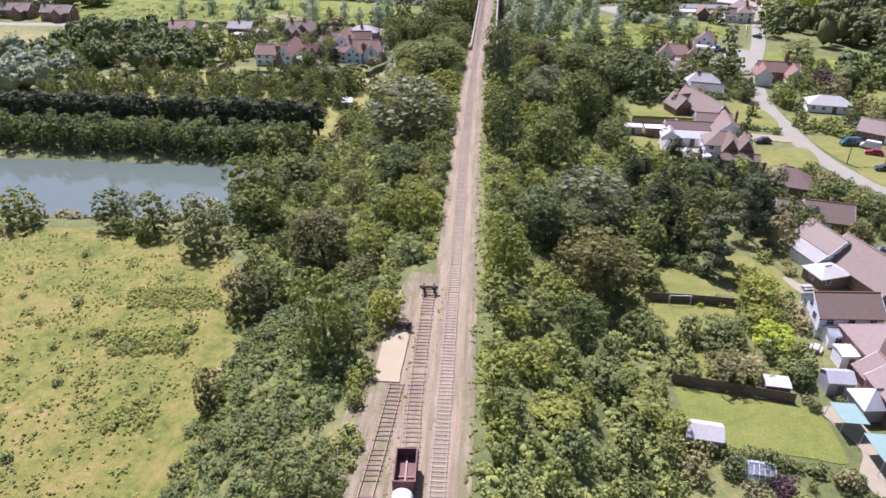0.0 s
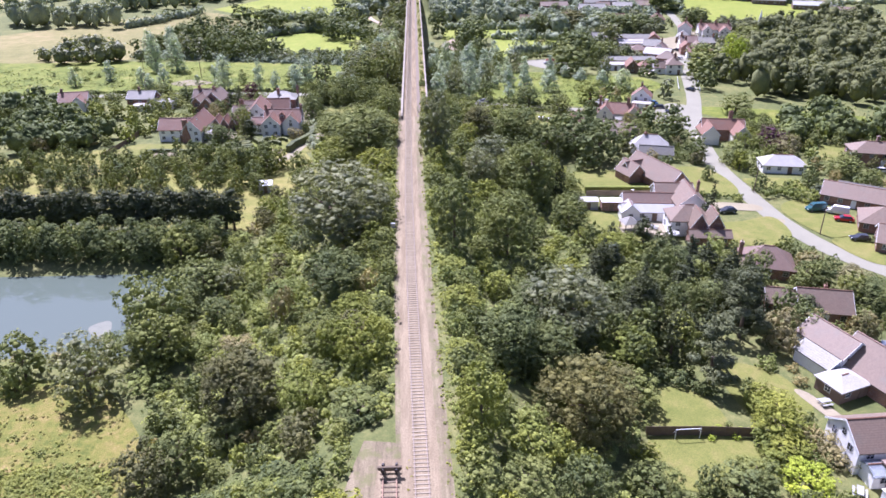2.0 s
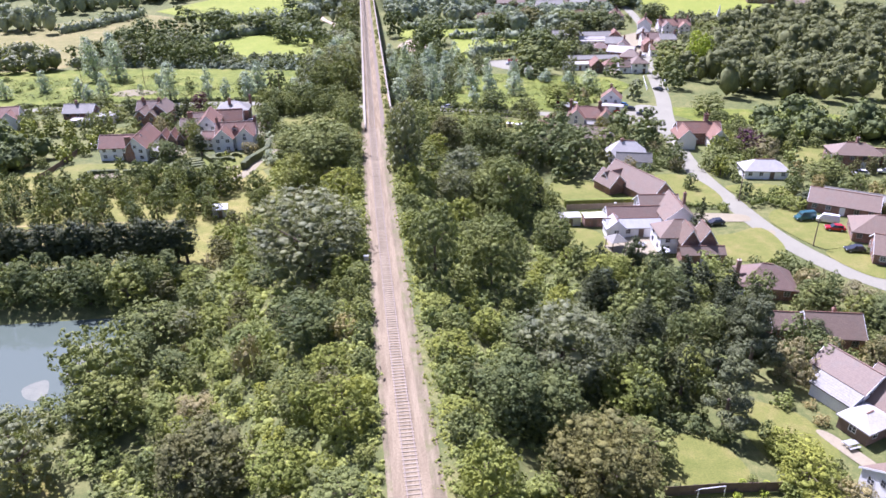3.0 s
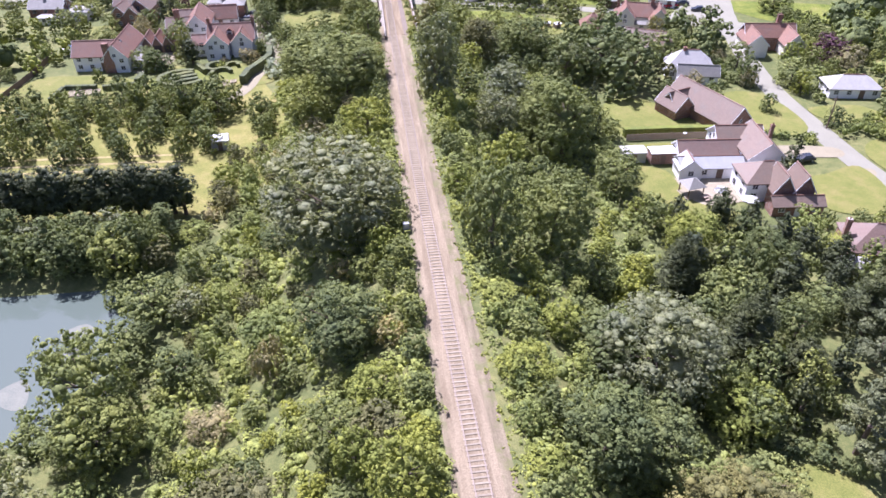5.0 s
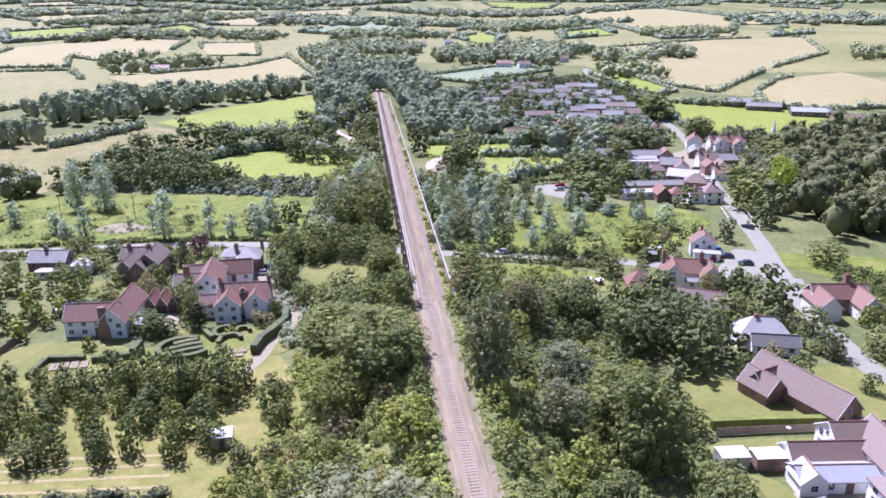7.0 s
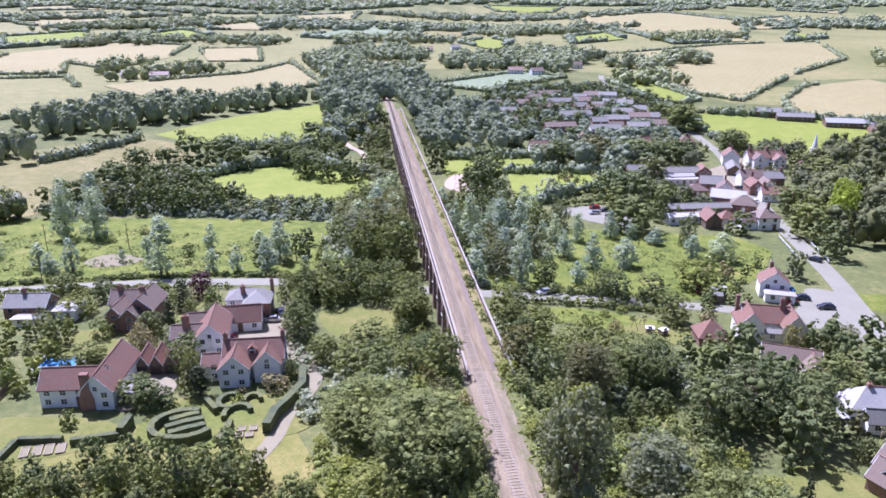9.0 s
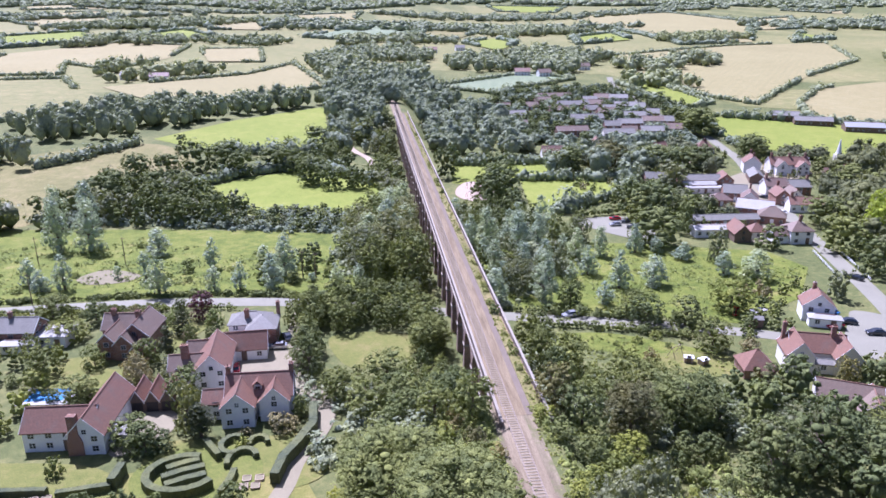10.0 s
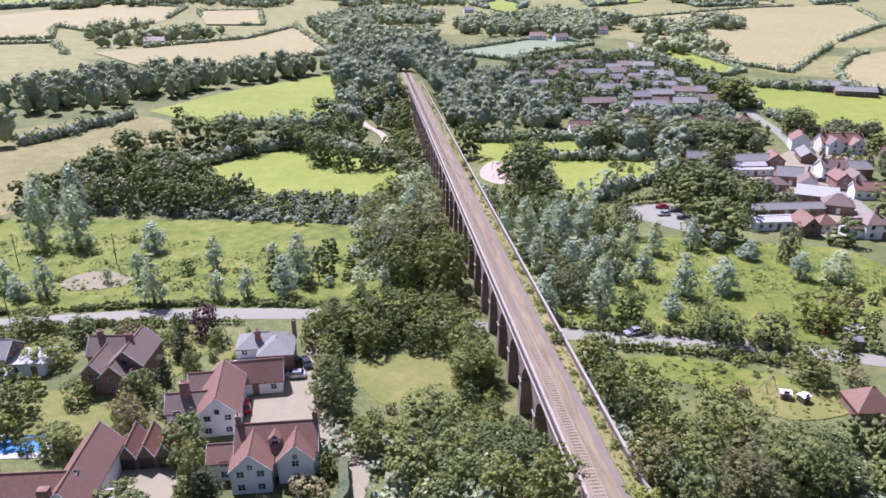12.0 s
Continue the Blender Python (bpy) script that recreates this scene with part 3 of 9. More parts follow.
lawn(((62, 200), (68, 216), (78, 214), (79, 197), (70, 194)), "sunlit front lawn along the lane")
lawn(((38, 199), (39, 214), (48, 216), (54, 206), (56, 199)), "broad back lawn behind a hedge")
lawn(((36, 190), (38, 194), (56, 193), (50, 190)), "narrow strip of lawn by a fence")
lawn(((34, 184), (42, 183), (43, 172), (50, 166), (42, 160), (36, 166)), "green back lawn beside a terrace")
lawn(((64, 176), (72, 178), (80, 180), (80, 170), (74, 164), (66, 166)), "yellowing front lawn in a drive's bend")
lawn(((84, 183), (90, 190), (97, 184), (97, 172), (88, 168)), "dry lawn before a bungalow")
lawn(((87, 166), (93, 168), (97, 160), (93, 154), (89, 157)), "small front lawn behind a wall")
lawn(((84, 206), (96, 206), (98, 198), (86, 199)), "grass verge by the lane")
lawn(((112, 222), (120, 235), (140, 232), (150, 224), (134, 222), (118, 220)), "lawn round a brick house")
lawn(((-96, 246), (-88, 247), (-74, 244), (-70, 236), (-100, 232)), "sunlit yellow-green lawn of the white house")
lawn(((-96, 284), (-88, 286), (-84, 280), (-74, 278), (-80, 270), (-95, 272)), "garden lawn with shrubs")
lawn(((-78, 300), (-72, 305), (-66, 306), (-70, 292), (-74, 288)), "lawn beside a brick house")
lawn(((-64, 298), (-60, 302), (-60, 287), (-66, 284)), "small green lawn behind a wall")
lawn(((13, 285), (24.7, 285), (35, 280), (48, 270), (36, 268), (22, 276), (13, 279)), "rough grass garden under the viaduct")
lawn(((30, 272), (46, 272), (50, 264), (36, 262)), "mown lawn with white garden things")
lawn(((-66, 250), (-52, 250), (-40, 250), (-42, 240), (-64, 238)), "formal garden lawn between clipped hedges")
lawn(((100, 285), (150, 270), (155, 258), (112, 262), (100, 272)), "rough green paddock below a wood")
lawn(((-41, 250), (-37, 246), (-37, 238), (-43, 236)), "yellow lawn by the drive")
lawn(((30, 90), (42, 89), (45, 84), (31, 84)), "shaded lawn behind a fence")
for i in range(6):
    y = 188.0 + i * 2.8
    strip("hay_row", ((-150, y + 3), (-100, y + 1.2), (-70, y), (-52, y - 0.8)), 0.7, HAY_LINE, 0.12, "pale line of cut hay", "hay row")
drape("soil", ((-111, 338), (-105, 345), (-94, 339), (-97, 333.4), (-106, 332.7)), SOIL, 0.16, "bare brown earth in the meadow", "bare soil", 3)
NEAR_SLOPE = (
    (((-240, 757), (-164, 656), (-56, 737), (-100, 935), (-134, 838)), CORN, "ripe golden corn with tractor lines"),
    (((-452, 1089), (-369, 1234), (-261, 1186), (-249, 1014), (-274, 887), (-343, 963), (-308, 855), (-420, 850)), CORN_PALE, "pale ripe corn on the slope"),
    (((-400, 810), (-293, 821), (-257, 748), (-207, 680), (-202, 627), (-233, 630), (-300, 565), (-420, 640)), FARMLAND, "dry yellowish hay meadow with single trees"),
    (((-234, 1122), (-160, 1136), (-135, 956), (-194, 962)), CORN_PALE, "small pale corn field"),
    (((187, 734), (216, 760), (223, 631), (193, 614), (189, 629)), PASTURE, "narrow green field by the lane"),
    (((285, 625), (337, 684), (420, 720), (420, 560), (275, 552), (261, 578)), CORN_PALE, "pale stubble behind a hedge"),
)
NEXT_SLOPE = (
    (((261, 977), (489, 1119), (663, 1172), (519, 895), (388, 774), (252, 624), (228, 664), (228, 777)), CORN, "wide ripe corn field on the hill"),
    (((28, 728), (128, 816), (159, 766), (71, 687)), CROP_GREY, "grey-green crop on the far slope"),
    (((-978, 2238), (-827, 2576), (-494, 1663), (-611, 1620)), CORN_PALE, "distant pale corn"),
    (((-583, 1350), (-488, 1443), (-413, 1244), (-494, 1150)), PASTURE, "distant green pasture"),
    (((-338, 1670), (-235, 1737), (-200, 1496), (-288, 1490)), CORN_PALE, "distant pale stubble"),
)
FAR_FIELDS = NEAR_SLOPE + NEXT_SLOPE
FAR_WEST = (
    (((-214, 2069), (-17, 2671), (-41, 2018), (-168, 1776)), CORN, "distant ripe corn"),
    (((-114, 1343), (32, 1926), (149, 2005), (72, 1397), (-50, 1298)), CROP_GREY, "distant grey-green crop"),
    (((57, 1467), (179, 1779), (214, 1604), (103, 1242)), SEDGE, "distant yellow hay field"),
    (((639, 2496), (909, 2323), (894, 1821), (552, 1179), (424, 1140), (502, 1587)), CORN, "large distant corn field"),
    (((323, 1334), (444, 1488), (390, 1251), (281, 1161)), PASTURE, "distant green pasture"),
    (((948, 1895), (1083, 1957), (872, 1574), (761, 1541)), CORN_PALE, "distant pale corn"),
)
FAR_EAST = (
    (((-395, 1301), (-331, 1485), (-264, 1347), (-294, 1206)), PASTURE, "distant green pasture"),
    (((-40, 1105), (6, 1158), (18, 1013), (-25, 1004)), CORN, "small corn field among woods"),
    (((125, 1213), (187, 1323), (199, 1201), (147, 1060)), PASTURE, "small green field among woods"),
    (((781, 1426), (740, 1263), (619, 1178)), PASTURE, "distant green corner"),
    (((1248, 2279), (2188, 3312), (1362, 2147)), CORN_PALE, "far pale corn"),
    (((-1497, 3733), (-1220, 3952), (-853, 2713), (-1044, 2536)), CORN_PALE, "far pale corn"),
    (((491, 3156), (816, 3130), (657, 2708), (472, 2800)), PASTURE, "far green pasture"),
)
MORE_FIELDS = FAR_WEST + FAR_EAST
drape("field", ((-1500, 640), (-420, 600), (-180, 640), (-56, 760), (30, 860), (200, 800), (240, 620), (420, 540), (900, 600), (1800, 900), (2600, 2400), (1800, 3200), (-1600, 3200), (-2400, 1800)), FARMLAND, 0.15, "olive and straw-coloured farmland across the valley", cell=70, smooth=False)
for poly, mat, words in FAR_FIELDS + MORE_FIELDS:
    drape("field", poly, mat, 0.6 if poly[0][1] < 1100 else 1.6, words + " seen across the valley", cell=40 if poly[0][1] < 1100 else 80, smooth=False)
drape("field", ((-300, 300), (-210, 304), (-184, 280), (-180, 262), (-230, 258)), SEDGE, 0.1, "pale dry hay field beside a lane", cell=12)
drape("field", ((-265, 456), (-183, 537), (-148, 528), (-151, 459), (-186, 412), (-240, 393)), SEDGE, 0.16, "rough tan marsh grass", cell=15)

# ---- railway ----
DECK = 9.45      # top of the bank and of the bridge deck
RAIL = 9.75      # top of the rails


def line_at(y, off=0.0):
    return float(track_x(y)) + off


strip("ballast", [(line_at(y, -0.1), y) for y in range(30, 241, 15)], 4.3, BALLAST, 0.1, "reddish stone ballast of a single track", "ballast", 6, DECK)
strip("ballast", [(line_at(y, -0.3), y) for y in range(560, 640, 15)], 5.4, BALLAST, 0.1, "reddish ballast beyond the viaduct", "ballast", 6, DECK)
strip("pavement", [(line_at(y, 0.3), y) for y in range(30, 241, 15)], 6.4, BALLAST_PALE, 0.075, "brown weedy shoulders of the track bed", "track bed", 6, DECK)
strip("verge", [(line_at(y, 4.4 + (y % 2) * 0.3), y) for y in range(30, 241, 15)], 2.2, GRASS, 0.07, "yellow-green grass verge beside the track", "verge", 6, DECK)
SIDE_A_BED = ((-7.0, 20), (-7.4, 50), (-8.2, 64), (-8.9, 89))
strip("ballast", [(-11.2, 20), (-12.0, 45), (-12.5, 60), (-12.0, 78), (-10.2, 92)], (10.5, 4.0), BALLAST_PALE, 0.06, "weedy ballast of old sidings", "ballast", 6, DECK)
strip("ballast", SIDE_A_BED, 4.4, BALLAST, 0.075, "weedy ballast between the tracks", "ballast", 6, DECK)
pad = part("pavement", boxes((-13.9, -10.6, 66.2, 76.6, 9.4, 9.66), bevel=0.05), PAD)
tagged(pad, "sandy concrete loading slab by the buffers", "slab", kind="structure")


def rail_line(points, parent, material=RUST):
    """One flat-bottomed rail along a line of (x, y)."""
    section = ((-0.07, 0.0), (0.07, 0.0), (0.07, 0.02), (0.012, 0.04), (0.035, 0.115), (0.035, 0.155), (-0.035, 0.155), (-0.035, 0.115), (-0.012, 0.04), (-0.07, 0.02))
    verts, faces, k = [], [], len(section)
    for i, (x, y) in enumerate(points):
        verts += [(x + sx, y, RAIL - 0.155 + sz) for sx, sz in section]
        if i:
            o = i * k
            faces += [(o - k + j, o - k + (j + 1) % k, o + (j + 1) % k, o + j) for j in range(k)]
    return link("rail", raw("rail", verts, faces), material, parent)


main_track = empty("railway_track", Matrix(), "single railway track with worn steel rails on sleepers", "railway track")
ys = list(range(10, 631, 10))
for off in (-0.75, 0.75):
    rail_line([(line_at(y, off), y) for y in ys], main_track, RAIL_TOP)
siding_a = empty("railway_track", Matrix(), "rusty siding on dark old timber sleepers", "railway track")
SIDE_A = ((-7.2, 20), (-7.6, 50), (-8.4, 64), (-8.95, 86))
siding_b = empty("railway_track", Matrix(), "overgrown rusty siding that ends at a slab", "railway track")
SIDE_B = ((-12.6, 20), (-11.9, 44), (-11.3, 56), (-10.9, 66))
for track, line in ((siding_a, SIDE_A), (siding_b, SIDE_B)):
    smooth = rounded(line, False, 6)
    for off in (-0.75, 0.75):
        rail_line([(x + off, y) for x, y in smooth], track)
stub = rounded(((-10.7, 67.5), (-10.5, 77)), False, 3)
rail_line(stub, siding_b)


def buffer_stop(x, y):
    """Two braced posts with a thick beam across the track's end."""
    b = empty("buffer_stop", pose(x, y, 9.5), "dark timber and steel buffer stop at a siding's end", "buffer stop", "buffer stops")
    part("beam", boxes((-1.35, 1.35, -0.2, 0.15, 0.95, 1.35), bevel=0.04), SLEEPER_WOOD, b)
    for sx in (-0.75, 0.75):
        bm = boxes((sx - 0.12, sx + 0.12, 0.1, 0.4, 0, 1.5), bevel=0.02)
        part("post", bm, DARK_METAL, b)
        part("brace", rod(bmesh.new(), (sx, 0.3, 1.2), (sx, 1.9, 0.05), 0.09), DARK_METAL, b)
        bm = bmesh.new()
        rod(bm, (sx, -0.2, 1.15), (sx, -0.5, 1.15), 0.1)
        rod(bm, (sx, -0.5, 1.15), (sx, -0.56, 1.15), 0.22, sides=12)
        part("buffer", bm, DARK_METAL, b)
    part("cross_beam", boxes((-1.2, 1.2, 0.35, 0.55, 0.3, 0.55), bevel=0.03), SLEEPER_WOOD, b)


buffer_stop(-8.95, 86.4)
buffer_stop(-11.7, 77.2)

# open wagon on the siding
wagon = empty("open_wagon", pose(-7.85, 50.9, RAIL, 0, 0, 3) @ Matrix.Diagonal((0.88, 0.95, 0.95, 1)), "rusty brown open goods wagon standing on a siding", "railway wagon")
part("floor", boxes((-1.15, 1.15, -2.3, 2.3, 0.95, 1.1)), WAGON_PAINT, wagon)
for n, b in (("side_wall", (-1.25, -1.15, -2.35, 2.35, 0.95, 2.4)), ("side_wall", (1.15, 1.25, -2.35, 2.35, 0.95, 2.4)), ("end_wall", (-1.15, 1.15, -2.35, -2.25, 0.95, 2.4)), ("end_wall", (-1.15, 1.15, 2.25, 2.35, 0.95, 2.4))):
    part(n, boxes(b, bevel=0.02), WAGON_PAINT, wagon)
for sx in (-1.29, 1.29):
    for sy in (-2.2, -0.75, 0.75, 2.2):
        part("stanchion", boxes((sx - 0.04, sx + 0.04, sy - 0.06, sy + 0.06, 0.9, 2.42)), WAGON_PAINT, wagon)
part("top_rail", boxes((-1.28, -1.12, -2.38, 2.38, 2.4, 2.46), (1.12, 1.28, -2.38, 2.38, 2.4, 2.46), (-1.12, 1.12, -2.38, -2.24, 2.4, 2.46), (-1.12, 1.12, 2.24, 2.38, 2.4, 2.46)), WAGON_PAINT, wagon)
part("load", boxes((-0.12, 0.12, -2.2, 2.2, 1.1, 1.3), (-1.1, 1.1, -0.75, -0.6, 1.1, 1.3), bevel=0.03), RUST, wagon, "rusty iron bars lying inside")
for sx in (-0.75, 0.75):
    for sy in (-1.4, 1.4):
        w = part("wheel", rod(bmesh.new(), (sx - 0.06, sy, 0.47), (sx + 0.06, sy, 0.47), 0.47, sides=20), DARK_METAL, wagon)
for sy in (-1.4, 1.4):
    part("axle", rod(bmesh.new(), (-1, sy, 0.47), (1, sy, 0.47), 0.07), DARK_METAL, wagon)
part("chassis", boxes((-0.95, -0.8, -2.3, 2.3, 0.75, 0.95), (0.8, 0.95, -2.3, 2.3, 0.75, 0.95), (-0.95, 0.95, -2.45, -2.3, 0.75, 0.95), (-0.95, 0.95, 2.3, 2.45, 0.75, 0.95)), DARK_METAL, wagon)

tank = empty("tank_wagon", pose(-7.6, 44.6, RAIL, 0, 0, 2) @ Matrix.Diagonal((0.9, 0.95, 0.95, 1)), "white rounded tank wagon coupled behind", "railway wagon")
bm = bmesh.new()
rod(bm, (0, -3.2, 1.95), (0, 2.9, 1.95), 1.15, sides=28)
rod(bm, (0, 2.9, 1.95), (0, 3.15, 1.95), 1.15, 0.75, sides=28)
bmesh.ops.bevel(bm, geom=[e for e in bm.edges if e.calc_face_angle(0) > 0.5], offset=0.1, segments=2, affect="EDGES")
part("tank", bm, WHITE_PAINT, tank)
part("hatch", rod(bmesh.new(), (0, 0, 3.05), (0, 0, 3.35), 0.35, sides=16), WHITE_PAINT, tank)
part("chassis", boxes((-1.0, 1.0, -3.4, 3.3, 0.7, 0.95)), DARK_METAL, tank)
for sx in (-0.75, 0.75):
    for sy in (-2.1, 2.1):
        part("wheel", rod(bmesh.new(), (sx - 0.06, sy, 0.47), (sx + 0.06, sy, 0.47), 0.47, sides=20), DARK_METAL, tank)

# ---- viaduct ----
PITCH, FIRST, PIERS = 10.1, 239.6, 33
WEST, EAST = -9.65, -1.55
viaduct = empty("viaduct", Matrix(), "long brick railway viaduct on tall tapered piers with round arches", "viaduct")
start, end = FIRST - 5.0, FIRST + PITCH * (PIERS - 1) + 5.0
SPRING, RADIUS = 4.3, 4.25
for k in range(PIERS):
    y = FIRST + PITCH * k
    foot = float(min(ground_z(WEST, y), ground_z(EAST, y), ground_z((WEST + EAST) / 2, y))) - 0.5
    half, grow = PITCH / 2 - RADIUS, max(SPRING - foot, 0.5) * 0.022
    bm = bmesh.new()
    lo = [bm.verts.new((x, yy, foot)) for x, yy in ((WEST - grow, y - half - grow), (EAST + grow, y - half - grow), (EAST + grow, y + half + grow), (WEST - grow, y + half + grow))]
    hi = [bm.verts.new((x, yy, SPRING)) for x, yy in ((WEST, y - half), (EAST, y - half), (EAST, y + half), (WEST, y + half))]
    for i in range(4):
        bm.faces.new((lo[i], lo[(i + 1) % 4], hi[(i + 1) % 4], hi[i]))
    bm.faces.new(hi)
    bm.faces.new(lo[::-1])
    pier = part("pier", bm, BRICK_OLD, viaduct)
    part("impost", boxes((WEST - 0.22, EAST + 0.22, y - half - 0.2, y + half + 0.2, SPRING - 0.45, SPRING - 0.02), bevel=0.04), STONE, pier)
for k in range(PIERS - 1):
    y0, y1 = FIRST + PITCH * k, FIRST + PITCH * (k + 1)
    c = (y0 + y1) / 2
    outline = [(y0, SPRING), (y0, DECK), (y1, DECK), (y1, SPRING)]
    outline += [(c + RADIUS * math.cos(math.pi * i / 20), SPRING + RADIUS * math.sin(math.pi * i / 20)) for i in range(21)]
    part("arch", prism(bmesh.new(), outline, WEST, EAST), BRICK_OLD, viaduct)
    ring = [(c + r * math.cos(math.pi * i / 20), SPRING + r * math.sin(math.pi * i / 20)) for r, order in ((RADIUS + 0.55, 1), (RADIUS - 0.02, -1)) for i in range(21)[::order]]
    part("arch_ring", prism(bmesh.new(), ring, WEST - 0.06, WEST + 0.3), BRICK_OLD, viaduct)
    part("arch_ring", prism(bmesh.new(), ring, EAST - 0.3, EAST + 0.06), BRICK_OLD, viaduct)
for y in (start, end):
    s = -1 if y == start else 1
    a, b = sorted((y, y - s * 5.0))
    part("abutment", boxes((WEST - 0.1, EAST + 0.1, a - (3 if s < 0 else 0), b + (3 if s > 0 else 0), float(ground_z(-6, y)) - 6, DECK)), BRICK_OLD, viaduct)
for side, x in ((-1, WEST), (1, EAST)):
    a, b = sorted((x - 0.0 * side, x - 0.34 * side))
    part("string_course", boxes((min(x, x + 0.3 * side), max(x, x + 0.3 * side), start - 4, end + 4, DECK - 0.55, DECK - 0.22), bevel=0.05), STONE, viaduct)
    n = 14
    for i in range(n):
        ya, yb = start - 4 + (end - start + 8) * i / n, start - 4 + (end - start + 8) * (i + 1) / n
        part("parapet", boxes((a, b, ya, yb, DECK - 0.22, DECK + 0.95)), PARAPET, viaduct)
        part("coping", boxes((a - 0.05, b + 0.05, ya + 0.01, yb - 0.01, DECK + 0.952, DECK + 1.08), bevel=0.03), STONE, viaduct)
part("ballast", boxes((-9.2, -5.0, start - 1, end + 1, DECK + 0.004, DECK + 0.1)), BALLAST_DECK, viaduct, "reddish stone ballast")
part("cess", boxes((-4.98, -3.9, start - 1, end + 1, DECK + 0.004, DECK + 0.08)), CINDER, viaduct, "grey trodden cinder strip")
part("verge", boxes((-3.88, -2.02, start - 1, end + 1, DECK + 0.004, DECK + 0.14)), SEDGE, viaduct, "yellow-green weedy verge")

# ---- plants ----
def ball(level):
    bm = bmesh.new()
    bmesh.ops.create_icosphere(bm, subdivisions=level, radius=1)
    v = np.array([tuple(a.co) for a in bm.verts])
    f = np.array([[a.index for a in face.verts] for face in bm.faces])
    bm.free()
    return v, f


BALLS = {1: ball(1), 2: ball(2)}


def leafy(lobes, leaves, size, rng, core=0.5, level=1, droop=0.0, low=-0.6, up=0.15, per=11):
    """Vertices and faces of a crown: inner masses whose outside is set with domed clumps of small leaf sprays. lobes: rows of x, y, z, rx, rz."""
    lobes = np.asarray(lobes, float)
    c, rad = lobes[:, :3], lobes[:, [3, 3, 4]]
    bv, bf = BALLS[level]
    n, m = len(lobes), len(bv)
    wob = 1 + 0.24 * (rng.random((n, m, 1)) - 0.5)
    inner = (c[:, None] + bv[None] * rad[:, None] * core * wob).reshape(-1, 3)
    tri = (bf[None] + np.arange(n)[:, None, None] * m).reshape(-1, 3)
    area = rad[:, 0] * rad[:, 2]
    count = max(leaves // per, 1)
    pick = rng.choice(n, count * 2, p=area / area.sum())
    d = rng.normal(size=(count * 2, 3))
    d /= np.linalg.norm(d, axis=1, keepdims=True)
    keep = d[:, 2] > low
    pick, d = pick[keep], d[keep]
    p = c[pick] + d * rad[pick] * (0.9 + 0.1 * rng.random((len(d), 1)))
    if n < 60:
        q = (((p[:, None] - c[None]) / rad[None]) ** 2).sum(-1)
        q[np.arange(len(p)), pick] = 9
        keep = q.min(1) > 0.8
        pick, d, p = pick[keep], d[keep], p[keep]
    pick, d, p = pick[:count], d[:count], p[:count]
    out = d / rad[pick]
    out /= np.linalg.norm(out, axis=1, keepdims=True)
    dome = np.minimum(size * 2.2 * rng.uniform(0.6, 1.4, len(p)), rad[pick].min(1) * 0.7)
    p, out, dome = (np.repeat(v, per, 0) for v in (p, out, dome[:, None]))
    k = len(p)
    e = rng.normal(size=(k, 3)) * 0.62 + out + (0, 0, 0.12)
    e /= np.linalg.norm(e, axis=1, keepdims=True)
    p = p + e * dome * rng.uniform(0.55, 1.12, (k, 1)) - out * dome * 0.35
    nrm = e + 0.28 * rng.normal(size=(k, 3)) + (0, 0, up)
    nrm /= np.linalg.norm(nrm, axis=1, keepdims=True)
    t = np.cross(nrm, rng.normal(size=(k, 3)))
    t[:, 2] -= droop
    t /= np.linalg.norm(t, axis=1, keepdims=True)
    b = np.cross(nrm, t)
    s = size * rng.uniform(0.6, 1.35, (k, 1))
    spray = np.stack([p + t * s * 0.64 - nrm * s * 0.15, p - t * s * 0.4 + b * s * 0.5, p - t * s * 0.4 - b * s * 0.5], 1).reshape(-1, 3)
    return np.concatenate([inner, spray]), tri, np.arange(k * 3).reshape(-1, 3) + len(inner)


def fast_mesh(name, v, tri, spray, slots=None):
    """A mesh of triangles from arrays; the inner masses shaded smooth, the leaves flat."""
    me = bpy.data.meshes.new(name)
    me.vertices.add(len(v))
    me.vertices.foreach_set("co", np.ascontiguousarray(v, np.float32).ravel())
    faces = np.concatenate([tri, spray]).astype(np.int32)
    me.loops.add(faces.size)
    me.loops.foreach_set("vertex_index", faces.ravel())
    me.polygons.add(len(faces))
    me.polygons.foreach_set("loop_start", (np.arange(len(faces)) * 3).astype(np.int32))
    me.polygons.foreach_set("use_smooth", np.arange(len(faces)) < len(tri))
    if slots is not None:
        me.polygons.foreach_set("material_index", slots.astype(np.int32))
    me.update(calc_edges=True)
    return me


def crown_mesh(name, made, material):
    """A crown of leaves of one kind."""
    me = fast_mesh(name, *made)
    me.materials.append(material)
    return me


